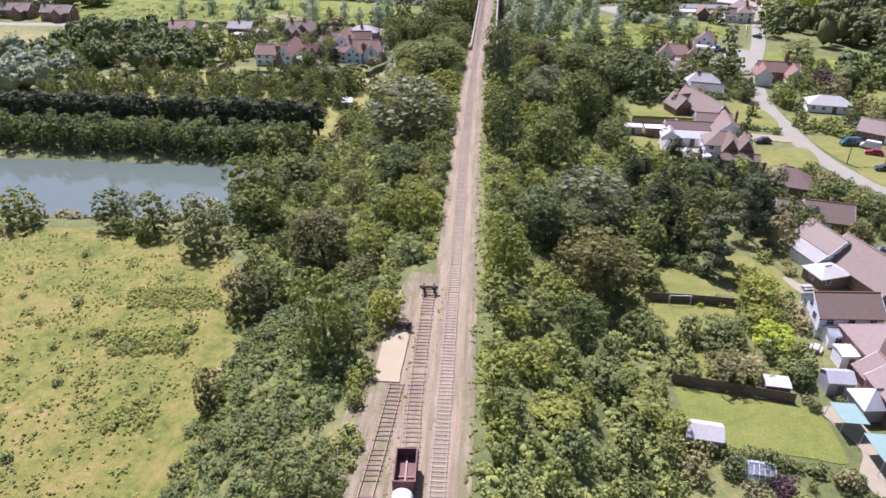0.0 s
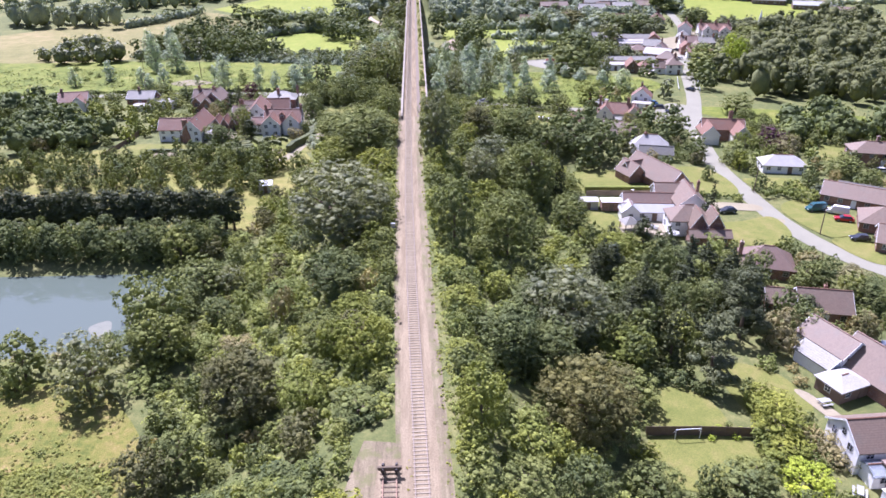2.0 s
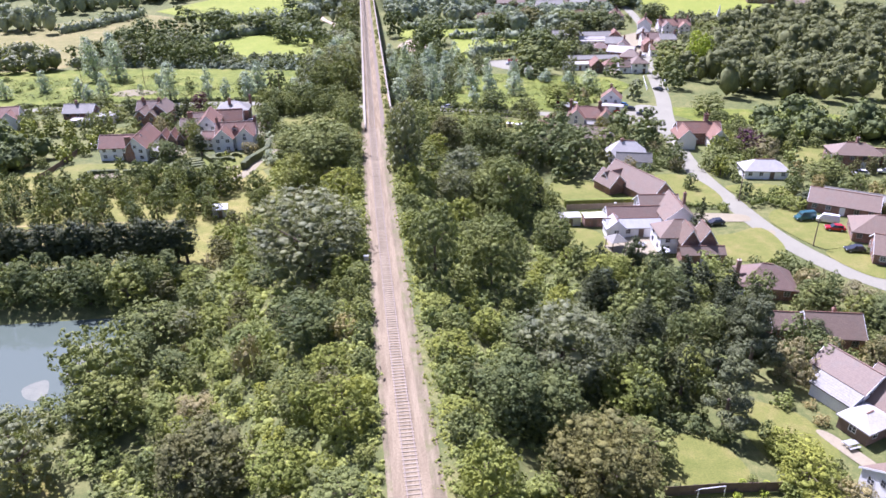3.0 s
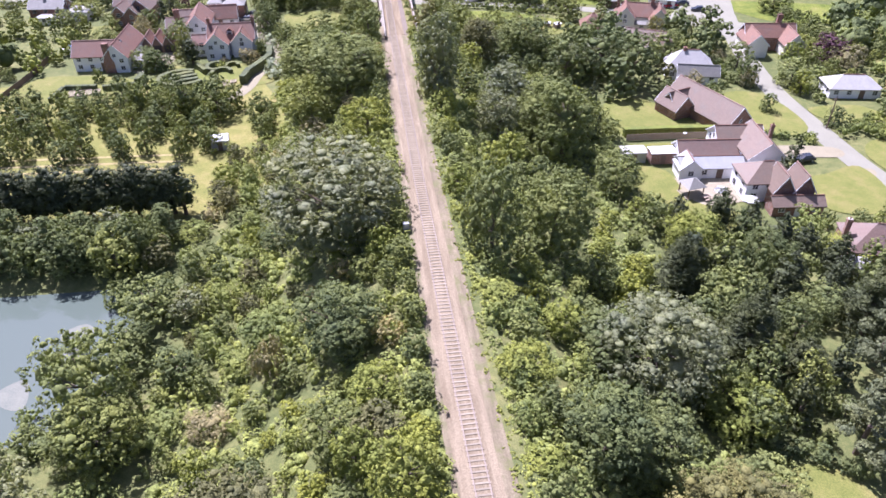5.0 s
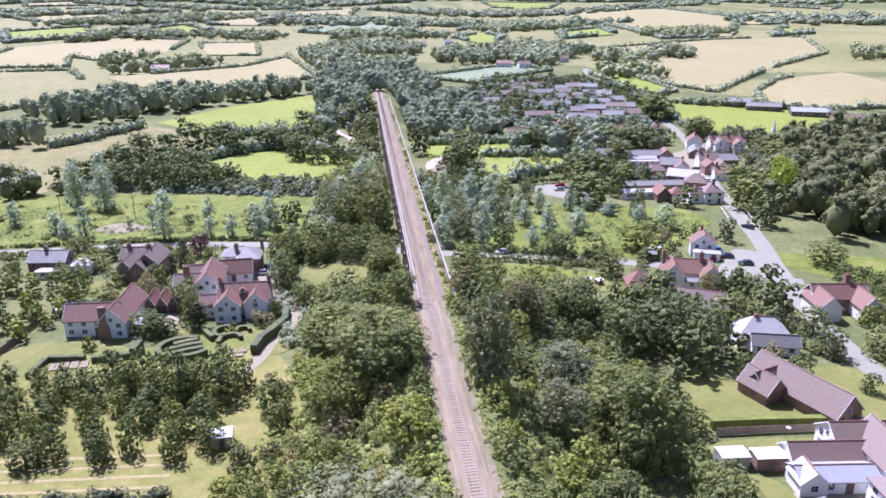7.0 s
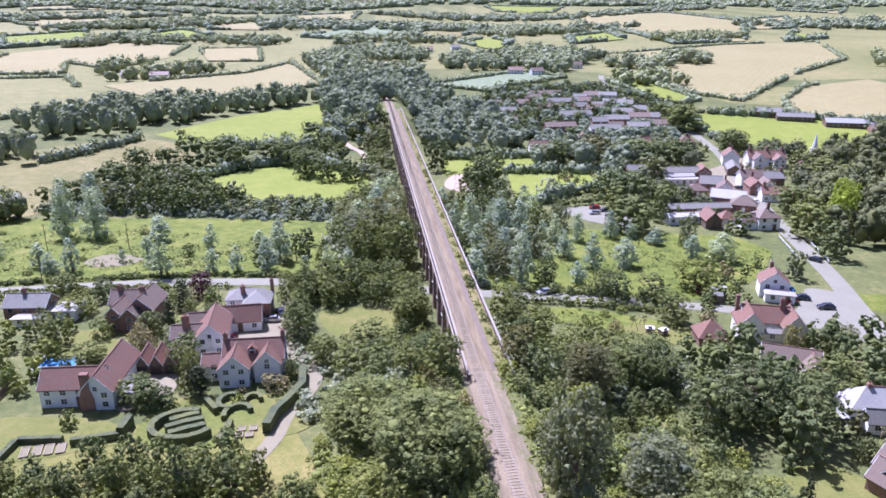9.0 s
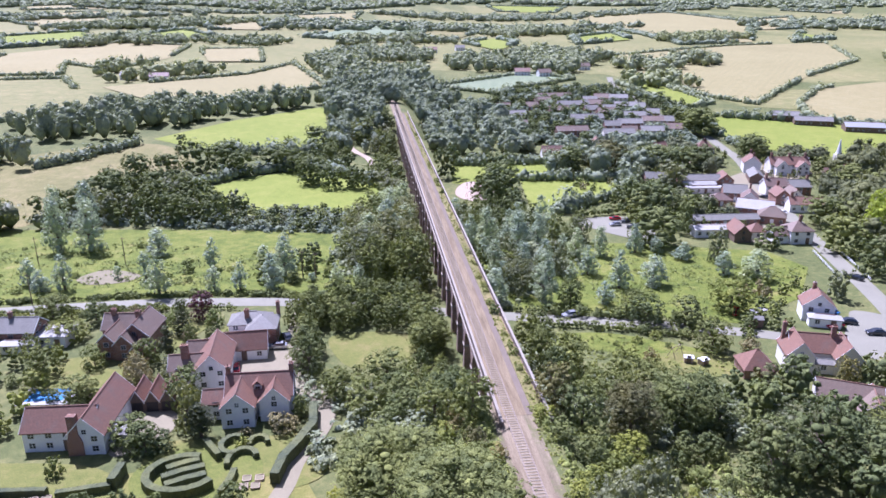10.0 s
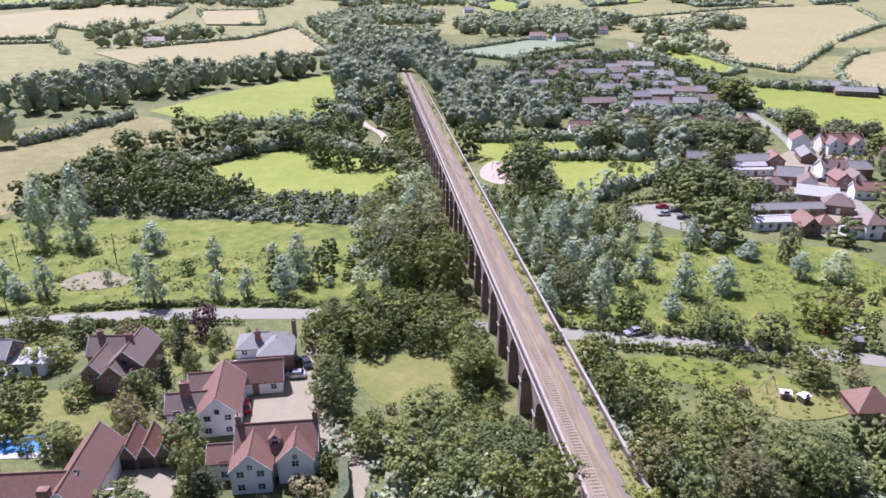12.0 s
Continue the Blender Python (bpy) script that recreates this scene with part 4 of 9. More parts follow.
def round_lobes(rng, count, small, low=0.1, h=10.0, r=4.0):
    """A broad uneven crown, within r of the stem and h high."""
    mid, up = h * (1 + low) / 2, h * (1 - low) / 2
    rows = [(0, 0, mid, r * 0.62, up * 0.68)]
    for i in range(count):
        a, e = i * 2.4 + rng.uniform(-0.5, 0.5), rng.uniform(-0.9, 1.0)
        q = math.sqrt(max(1 - e * e, 0))
        k = rng.uniform(0.52, 0.72)
        rr = r * rng.uniform(0.3, 0.46)
        rows.append((math.cos(a) * q * r * k, math.sin(a) * q * r * k, mid + e * up * k * 1.02, rr, rr * rng.uniform(0.75, 1.0)))
    for i in range(7):
        a, rr = i * 0.9 + rng.uniform(-0.3, 0.3), r * rng.uniform(0.3, 0.42)
        rows.append((math.cos(a) * r * 0.58, math.sin(a) * r * 0.58, h * rng.uniform(0.14, 0.24), rr, h * 0.17))
    for i in range(small):
        a, e = rng.uniform(0, 6.28), rng.uniform(-0.8, 1.0)
        q = math.sqrt(max(1 - e * e, 0))
        k = rng.uniform(0.74, 0.92)
        rr = r * rng.uniform(0.13, 0.24)
        rows.append((math.cos(a) * q * r * k, math.sin(a) * q * r * k, mid + e * up * k, rr, rr * 0.85))
    return rows


def cone_lobes(rng, count, h=10.0, r=2.2, low=0.06):
    rows = []
    for i in range(count):
        u = (i + 0.5) / count
        z = h * (low + (0.97 - low) * u)
        w = r * (1 - u) ** 0.8 + 0.12
        for j in range(3 if u < 0.6 else 2 if u < 0.85 else 1):
            a = rng.uniform(0, 6.28)
            k = w * (0.55 if u < 0.85 else 0.1)
            rows.append((math.cos(a) * k, math.sin(a) * k, z, w * rng.uniform(0.42, 0.62) + 0.1, h / count * rng.uniform(0.75, 1.2)))
    return rows


def egg_lobes(rng, count, small, h=10.0, r=2.3, low=0.04):
    """An upright oval crown of narrow plumes."""
    rows = [(0, 0, h * 0.5, r * 0.6, h * 0.33), (0, 0, h * 0.2, r * 0.5, h * 0.17)]
    for i in range(count + small):
        u, a = rng.uniform(0, 1), rng.uniform(0, 6.28)
        w = r * math.sin(math.pi * (0.22 + 0.76 * u) ** 0.85) * rng.uniform(0.55, 0.8)
        rr = r * (rng.uniform(0.26, 0.4) if i < count else rng.uniform(0.14, 0.24))
        rows.append((math.cos(a) * w, math.sin(a) * w, h * (low + (0.96 - low) * u), rr, rr * rng.uniform(1.1, 1.6)))
    return rows


def tier_lobes(rng, h=10.0, r=4.0):
    """Layered boughs of a pine or cedar."""
    rows = []
    for i in range(34):
        u = rng.uniform(0.15, 0.97)
        a = rng.uniform(0, 6.28)
        w = r * (1 - u * 0.8) * rng.uniform(0.25, 0.9)
        rr = r * rng.uniform(0.16, 0.3) * (1.1 - 0.5 * u)
        rows.append((math.cos(a) * w, math.sin(a) * w, h * u, rr, rr * 0.45))
    return rows


def trunk_mesh(rng, h, r, limbs=6):
    bm = bmesh.new()
    rod(bm, (0, 0, -0.6), (0.1, 0.05, h * 0.45), r, r * 0.62, 8)
    if limbs:
        rod(bm, (0.1, 0.05, h * 0.44), (-0.1, 0.1, h * 0.8), r * 0.62, r * 0.2, 6)
    for i in range(limbs):
        a, z = i * 2.4 + rng.uniform(-0.4, 0.4), h * rng.uniform(0.28, 0.6)
        k = h * rng.uniform(0.16, 0.27)
        rod(bm, (0, 0, z), (math.cos(a) * k, math.sin(a) * k, z + k * rng.uniform(0.5, 1.0)), r * 0.36, r * 0.12, 5)
    me = bpy.data.meshes.new("trunk")
    bm.to_mesh(me)
    bm.free()
    me.materials.append(BARK)
    return me


# kind: shape, leaf, words, unit height, unit radius
KINDS = {
    "oak": ("round", "oak", "dark green broadleaf tree with a lumpy crown", "tree"),
    "ash": ("round", "ash", "mid-green broadleaf tree with a full crown", "tree"),
    "lime": ("round", "lime", "bright yellow-green broadleaf tree in full leaf", "tree"),
    "maple": ("round", "maple", "olive-brown broadleaf tree with a dense crown", "tree"),
    "willow": ("round", "willow", "large grey-green willow with a billowing crown", "tree"),
    "poplar": ("egg", "poplar", "slender silvery young poplar with pale leaves", "tree"),
    "alder": ("egg", "oak", "upright dark green tree with a narrow crown", "tree"),
    "spruce": ("cone", "spruce", "tall dark conifer with a pointed top", "conifer"),
    "cypress": ("column", "spruce", "dense dark green columnar cypress", "conifer"),
    "pine": ("tier", "pine", "blue-green pine with layered boughs", "conifer"),
    "gold": ("shrub", "gold", "golden-yellow rounded garden shrub", "shrub"),
    "goldtree": ("round", "gold", "tall tree with golden-yellow foliage", "tree"),
    "plum": ("round", "plum", "small tree with dark purple leaves", "tree"),
    "bush": ("shrub", "bramble", "dense green bush with light leaves", "shrub"),
    "darkbush": ("shrub", "oak", "dense dark green garden bush", "shrub"),
    "sage": ("shrub", "sage", "pale grey-green garden shrub", "shrub"),
    "apple": ("shrub", "ash", "small rounded green fruit tree", "tree"),
}
UNIT = {"round": (10, 4), "egg": (10, 2.3), "cone": (10, 2.2), "column": (10, 2.0), "tier": (10, 4), "shrub": (4, 2.4)}
protos = {}


def proto(kind, fine, variant, size=1):
    """A model plant of one kind and size, made once and used again and again."""
    key = (kind, fine, variant, size)
    if key in protos:
        return protos[key]
    shape, leaf, label, category = KINDS[kind]
    rng = np.random.default_rng(sum(map(ord, kind)) * 7 + variant * 131 + fine + size * 1009)
    k = (0.7, 1.0, 1.5, 2.3)[size]
    h, r = (a * k for a in UNIT[shape])
    n = int((300, 2300, 5600)[fine] * k * k)
    leaf_size = (0.85, 0.36, 0.26)[fine]
    more = (0, 12, 22)[fine] * k
    if shape == "round":
        made = leafy(round_lobes(rng, int(14 * k ** 0.5), int(more * k), 0.1, h, r), n, leaf_size, rng, core=0.4 if fine else 0.5)
    elif shape == "egg":
        made = leafy(egg_lobes(rng, 12, int(more), h, r), int(n * 0.6), leaf_size * 0.85, rng)
    elif shape == "cone":
        made = leafy(cone_lobes(rng, int(16 * k ** 0.5), h, r), int(n * 0.6), leaf_size * 0.9, rng, droop=0.9)
    elif shape == "column":
        rows = []
        for z in np.linspace(2.0, 9.0, 26):
            wide, a = 1.55 * math.sin(math.pi * min(max((z - 0.4) / 9.9, 0), 1) ** 0.85), rng.uniform(0, 6.28)
            rows.append((wide * 0.6 * math.cos(a) * k, wide * 0.6 * math.sin(a) * k, z * k, (0.45 + 0.6 * wide) * k * rng.uniform(0.75, 1.1), 0.95 * k * rng.uniform(0.8, 1.15)))
        made = leafy(rows, int(n * 0.8), leaf_size * 0.75, rng, core=0.6)
    elif shape == "tier":
        made = leafy(tier_lobes(rng, h, r), n, leaf_size * 0.9, rng, core=0.5)
    else:
        made = leafy(round_lobes(rng, 9, int(more * 0.6), -0.15, h, r), int(n * 0.45), leaf_size * 0.72, rng, core=0.42 if fine else 0.5)
    stem = trunk_mesh(rng, h * (0.9 if shape != "shrub" else 0.6), (0.3 if shape != "shrub" else 0.1) * k, 0 if category == "conifer" else 6)
    protos[key] = (label, category, h, r, stem, crown_mesh("crown", made, LEAF[leaf]) if fine else None, made, leaf)
    return protos[key]


def size_class(kind, wide):
    k = wide / UNIT[KINDS[kind][0]][1]
    return 0 if k < 0.85 else 1 if k < 1.25 else 2 if k < 1.9 else 3


def beside_track(x, y, wide):
    """Shift a crown sideways until it leaves the railway clear."""
    c = float(track_x(y))
    gap = wide * 0.85 + (4.2 if x > c and y < 150 else 2.6)
    if y < 242 and abs(x - c) < gap:
        x = c + math.copysign(gap, x - c)
    elif 242 <= y < 600 and -11.2 - wide * 0.8 < x < -0.2 + wide * 0.8:
        x = -11.2 - wide * 0.8 if x < -5.6 else -0.2 + wide * 0.8
    return x


def plant(kind, x, y, high, wide, fine=1, label="", z=None, group=""):
    """One plant with its foot on the ground."""
    plant.count += 1
    text, category, h, r, stem, crown, made, leaf = proto(kind, fine, plant.count % 2, size_class(kind, wide))
    if z is None:
        x = beside_track(x, y, wide)
    z = float(ground_z(x, y)) if z is None else z
    m = pose(x, y, z - 0.1, 0, 0, (plant.count * 137.5) % 360) @ Matrix.Diagonal((wide * 0.9 / r, wide * 0.9 / r, high / h, 1))
    name = {"shrub": "shrub", "conifer": "conifer"}.get(category, "tree")
    ob = empty(name, m, label or text, category, group)
    link("trunk", stem, None, ob)
    link("crown", crown, None, ob)
    return ob


plant.count = 0
taken = []


def clear_of(x, y, gap):
    return all((x - a) ** 2 + (y - b) ** 2 > (gap + r) ** 2 for a, b, r in taken)


def grove(rows, fine=1, group="", label=""):
    """Plants given one by one: kind, x, y, height, crown radius; fine 0: joined as one growth."""
    for kind, x, y, high, wide in rows:
        if fine:
            plant(kind, x, y, high, wide * 0.95, fine, group=group)
        taken.append((x, y, wide * 0.75))
    if not fine:
        joined("trees", rows, label)


def fill(polygon, gap, kinds, seed, high=(6, 11), slim=0.42, fine=1, limit=400, group="", label="mixed broadleaved trees growing close together", detail=0):
    """Plants set at random over a stretch of the plan, clear of those that stand already; fine 0: joined as one growth."""
    rng = random.Random(seed)
    xs, ys = [p[0] for p in polygon], [p[1] for p in polygon]
    made, tries, rows = 0, 0, []
    while made < limit and tries < limit * 14:
        tries += 1
        x, y = rng.uniform(min(xs), max(xs)), rng.uniform(min(ys), max(ys))
        if inside(polygon, x, y) and clear_of(x, y, gap * 0.5) and not any(inside(lawn, x, y) for lawn in LAWNS):
            kind = rng.choice(kinds)
            h = rng.uniform(*high)
            w = h * slim * rng.uniform(0.85, 1.2)
            taken.append((x, y, gap * 0.5))
            made += 1
            if fine:
                plant(kind, x, y, h, w, fine, group=group)
            else:
                rows.append((kind, x, y, h, w))
    if rows:
        joined("trees", rows, label, detail=detail)


def joined(name, rows, label, category="trees", detail=0):
    """Many plants as one mesh."""
    vs, ts, qs, st, sq, n0, leaves = [], [], [], [], [], 0, []
    for i, (kind, x, y, high, wide) in enumerate(rows):
        x = beside_track(x, y, wide)
        text, cat, h, r, stem, crown, (v, tri, quad), leaf = proto(kind, detail, i % 2, size_class(kind, wide))
        if leaf not in leaves:
            leaves.append(leaf)
        a = i * 2.4
        v = v * (wide * 0.93 / r, wide * 0.93 / r, high / h)
        v = np.c_[v[:, 0] * math.cos(a) - v[:, 1] * math.sin(a) + x, v[:, 0] * math.sin(a) + v[:, 1] * math.cos(a) + y, v[:, 2] + float(ground_z(x, y)) - 0.1]
        vs.append(v)
        ts.append(tri + n0)
        qs.append(quad + n0)
        st.append(np.full(len(tri), leaves.index(leaf)))
        sq.append(np.full(len(quad), leaves.index(leaf)))
        n0 += len(v)
    me = fast_mesh(name, np.concatenate(vs), np.concatenate(ts), np.concatenate(qs), np.concatenate(st + sq))
    for leaf in leaves:
        me.materials.append(LEAF[leaf])
    return tagged(link(name, me, None), label, category, kind="stuff")


def thicket(name, polygons, gap, size, leaf, seed, label, leaves=60, leaf_size=0.5, limit=2500, category="undergrowth", tall=1.0, low=0.1, up=0.5):
    """Growth that nobody could count, as one mesh."""
    rng = np.random.default_rng(seed)
    lobes = []
    for polygon in polygons:
        xs, ys = [p[0] for p in polygon], [p[1] for p in polygon]
        area = (max(xs) - min(xs)) * (max(ys) - min(ys))
        for i in range(min(int(area / gap ** 2), limit)):
            x, y = rng.uniform(min(xs), max(xs)), rng.uniform(min(ys), max(ys))
            if inside(polygon, x, y):
                s = rng.uniform(*size)
                lobes.append((x, y, float(ground_z(x, y)) + s * low * tall, s, s * tall * rng.uniform(0.75, 1.1)))
    if not lobes:
        return None
    made = leafy(lobes, leaves * len(lobes), leaf_size, rng, core=0.5 if tall > 0.5 else 0.2, low=-0.1, up=up)
    return tagged(link(name, crown_mesh(name, made, LEAF[leaf]), None), label, category, kind="stuff")


def row_of(points, gap):
    out = []
    for (x0, y0), (x1, y1) in zip(points, points[1:]):
        n = max(int(math.hypot(x1 - x0, y1 - y0) / gap), 1)
        out += [(x0 + (x1 - x0) * i / n, y0 + (y1 - y0) * i / n) for i in range(n)]
    return out


def hedge(points, wide, high, leaf="hedge", label="clipped green hedge", leaves=70, leaf_size=0.3, seed=1, loose=0.25):
    """A hedge along a line of (x, y)."""
    rng = np.random.default_rng(seed + int(abs(points[0][0]) * 10))
    lobes = []
    for x, y in row_of(points, wide * 0.55):
        k = 1 + loose * rng.uniform(-1, 1)
        lobes.append((x + rng.normal() * loose * wide * 0.3, y + rng.normal() * loose * wide * 0.3, float(ground_z(x, y)) + high * 0.45, wide * 0.55 * k, high * 0.58 * k))
    made = leafy(lobes, leaves * len(lobes), leaf_size, rng, low=-0.3)
    return tagged(link("hedge", crown_mesh("hedge", made, LEAF[leaf]), None), label, "hedge")

def box_hedge(points, wide, high, leaf="deep", label="neatly clipped dark green garden hedge", seed=1):
    """A hedge cut square: an upright core along a line, close set with small leaves."""
    rng = np.random.default_rng(seed + int(abs(points[0][0]) * 10))
    line = row_of(points, 0.5) + [points[-1]]
    v, flat = [], []
    for i, (x, y) in enumerate(line):
        a, b = line[max(i - 1, 0)], line[min(i + 1, len(line) - 1)]
        d = Vector((b[0] - a[0], b[1] - a[1])).normalized()
        z, w = float(ground_z(x, y)), wide / 2 * rng.uniform(0.94, 1.06)
        v += [(x + d.y * w, y - d.x * w, z - 0.1), (x + d.y * w * 0.95, y - d.x * w * 0.95, z + high), (x - d.y * w * 0.95, y + d.x * w * 0.95, z + high), (x - d.y * w, y + d.x * w, z - 0.1)]
        o = i * 4
        if i:
            for k in range(3):
                flat += [(o - 4 + k, o - 3 + k, o + 1 + k), (o - 4 + k, o + 1 + k, o + k)]
    flat += [(0, 1, 2), (0, 2, 3), (o, o + 2, o + 1), (o, o + 3, o + 2)]
    v, flat = np.array(v), np.array(flat)
    n = int(len(line) * 0.5 * (wide + 2 * high) * 26)
    p0, p1, p2 = (v[flat[:, i]] for i in range(3))
    cross = np.cross(p1 - p0, p2 - p0)
    area = np.linalg.norm(cross, axis=1)
    pick = rng.choice(len(flat), n, p=area / area.sum())
    u, w = rng.random((n, 1)), rng.random((n, 1))
    u, w = np.where(u + w > 1, 1 - u, u), np.where(u + w > 1, 1 - w, w)
    nrm = cross[pick] / area[pick, None]
    mid = p0[pick] + (p1 - p0)[pick] * u + (p2 - p0)[pick] * w + nrm * rng.uniform(-0.03, 0.09, (n, 1))
    face = nrm + 0.45 * rng.normal(size=(n, 3))
    t = np.cross(face, rng.normal(size=(n, 3)))
    t /= np.linalg.norm(t, axis=1, keepdims=True)
    b = np.cross(face, t)
    b /= np.linalg.norm(b, axis=1, keepdims=True)
    s = rng.uniform(0.12, 0.26, (n, 1))
    spray = np.stack([mid + t * s * 0.6, mid - t * s * 0.4 + b * s * 0.5, mid - t * s * 0.4 - b * s * 0.5], 1).reshape(-1, 3)
    faces = np.concatenate([flat, np.arange(n * 3).reshape(-1, 3) + len(v)])
    return tagged(link("hedge", crown_mesh("hedge", (np.concatenate([v, spray]), faces[:0], faces), LEAF[leaf]), None), label, "hedge")


# single plants, space by space: kind, x, y, height, crown radius
grove((
    ('ash', -20.9, 72.3, 13.1, 4.8), ('maple', -40.6, 95.0, 9.6, 4.4), ('maple', -36.9, 70.0, 7.0, 2.6), ('maple', -30.9, 110.4, 11.8, 7.3),
    ('lime', -13.4, 110.0, 8.5, 4.4), ('oak', -19.9, 134.2, 9.7, 6.5), ('lime', -14.1, 79.1, 5.7, 3.1), ('oak', -37.9, 99.3, 7.8, 4.3),
    ('oak', -32.7, 105.5, 4.3, 3.9), ('lime', -21.0, 104.9, 7.3, 4.2), ('ash', -13.3, 97.6, 4.6, 3.8), ('willow', -21.0, 159.0, 17.0, 12.4),
    ('lime', -14.9, 186.2, 7.7, 5.1), ('ash', -26.1, 202.6, 11.3, 6.6), ('ash', -18.6, 216.4, 9.5, 8.3), ('oak', -14.2, 280.2, 8.9, 5.9),
    ('ash', -18.0, 210.3, 12.3, 10.2), ('lime', -29.0, 211.1, 9.3, 5.1), ('ash', -37.7, 212.2, 8.2, 3.5), ('ash', -25.9, 224.8, 11.3, 10.1),
    ('lime', -15.6, 123.2, 5.3, 3.8), ('oak', -20.1, 119.1, 6.7, 4.1), ('maple', -15.4, 117.8, 4.8, 3.5), ('lime', -18.1, 114.9, 7.0, 2.9),
    ('bush', -30.4, 142.9, 4.6, 4.6), ('sage', -29.3, 134.3, 8.2, 2.8), ('willow', -42.4, 150.2, 5.5, 3.4), ('bush', -37.6, 152.5, 4.6, 3.7),
    ('sage', -36.4, 128.6, 3.0, 3.5), ('oak', -41.8, 138.1, 5.7, 3.4), ('oak', -37.6, 174.8, 2.7, 3.2), ('bush', -45.7, 171.5, 2.8, 3.7),
    ('oak', -30.4, 165.0, 4.4, 3.9), ('bush', -34.0, 138.5, 3.7, 3.7), ('oak', -49.4, 143.8, 6.4, 4.0), ('ash', -49.8, 126.1, 7.9, 5.9),
    ('bush', -43.0, 128.6, 3.0, 3.9), ('oak', -16.9, 45.5, 9, 4.8), ('maple', -52.0, 52.0, 2.6, 2.4),
    ('sage', -57.0, 50.0, 2.2, 2.2), ('willow', -64.0, 50.5, 2.6, 2.8), ('willow', -70.0, 49.5, 2.4, 2.8),
), 2)
grove((
    ('willow', -56.1, 116.4, 11.4, 6.0), ('oak', -77.3, 124.3, 8.4, 4.6), ('oak', -68.2, 121.5, 9.4, 4.7), ('ash', -96.8, 122.9, 8.4, 5.2),
    ('ash', -48.2, 125.2, 10.4, 5.6), ('bush', -74.0, 120.7, 4.4, 2.4), ('bush', -68.2, 118.3, 4.9, 2.6), ('ash', -50.6, 132.3, 15.8, 6.4),
    ('ash', -55.5, 162.9, 9.2, 4.8), ('oak', -63.1, 164.0, 6.7, 4.2), ('oak', -46.9, 153.9, 4.8, 3.9), ('ash', -47.6, 150.8, 7.3, 5.2),
    ('bush', -48.4, 118.8, 3.5, 4.1), ('oak', -49.4, 140.1, 5.7, 4.7),
), 1)
grove((
    ('ash', 12.6, 155.7, 14.7, 7.2), ('oak', -0.2, 148.0, 15.5, 5.2), ('ash', 21.8, 198.3, 13.1, 8.4), ('willow', 10.7, 193.4, 10.4, 5.5),
    ('willow', -0.1, 203.5, 12.4, 5.4), ('willow', 19.5, 129.2, 13.8, 9.3), ('oak', 8.3, 113.9, 10.3, 6.3), ('maple', 17.7, 103.5, 12.5, 8.3),
    ('lime', 28.1, 121.7, 7.0, 5.4), ('oak', 29.8, 176.2, 9.0, 5.2), ('lime', 35.8, 157.1, 8.7, 5.4), ('lime', 24.9, 150.3, 5.5, 2.9),
    ('oak', 13.0, 114.4, 9.7, 6.3), ('lime', 8.2, 134.6, 5.2, 3.5), ('willow', 14.7, 208.0, 11.4, 7.0), ('ash', 23.1, 189.8, 16.9, 7.7),
    ('willow', -0.7, 198.5, 17.6, 5.1), ('maple', 13.6, 237.2, 10.8, 6.0), ('ash', 26.8, 244.9, 11.8, 7.7), ('willow', 37.5, 232.1, 8.8, 6.1),
    ('willow', 44.9, 237.3, 7.9, 5.6), ('oak', 13.9, 87.6, 8.7, 3.9), ('lime', 1.9, 94.6, 11.2, 4.1), ('ash', 6.3, 85.8, 5.6, 3.9),
    ('lime', 5.8, 73.4, 5.3, 3.9), ('ash', 16.0, 78.0, 4.8, 4.2), ('ash', 20.2, 74.8, 4.2, 4.6), ('lime', 8.2, 65.9, 3.1, 3.7),
    ('bush', -1.1, 61.4, 4.4, 1.4), ('oak', 2.7, 63.6, 3.9, 2.6), ('ash', 26.5, 111.2, 6.0, 4.5), ('oak', 14.2, 132.0, 7.0, 6.1),
    ('lime', 1.5, 123.8, 4.9, 4.1), ('oak', 24.2, 93.0, 5.0, 4.0), ('bush', -0.1, 137.5, 2.5, 3.4), ('bush', -1.0, 122.6, 2.9, 2.7),
    ('bush', -1.4, 116.4, 3.3, 2.5), ('lime', -1.6, 111.2, 2.0, 2.7), ('oak', 28.4, 124.7, 3.6, 4.8),
), 2)
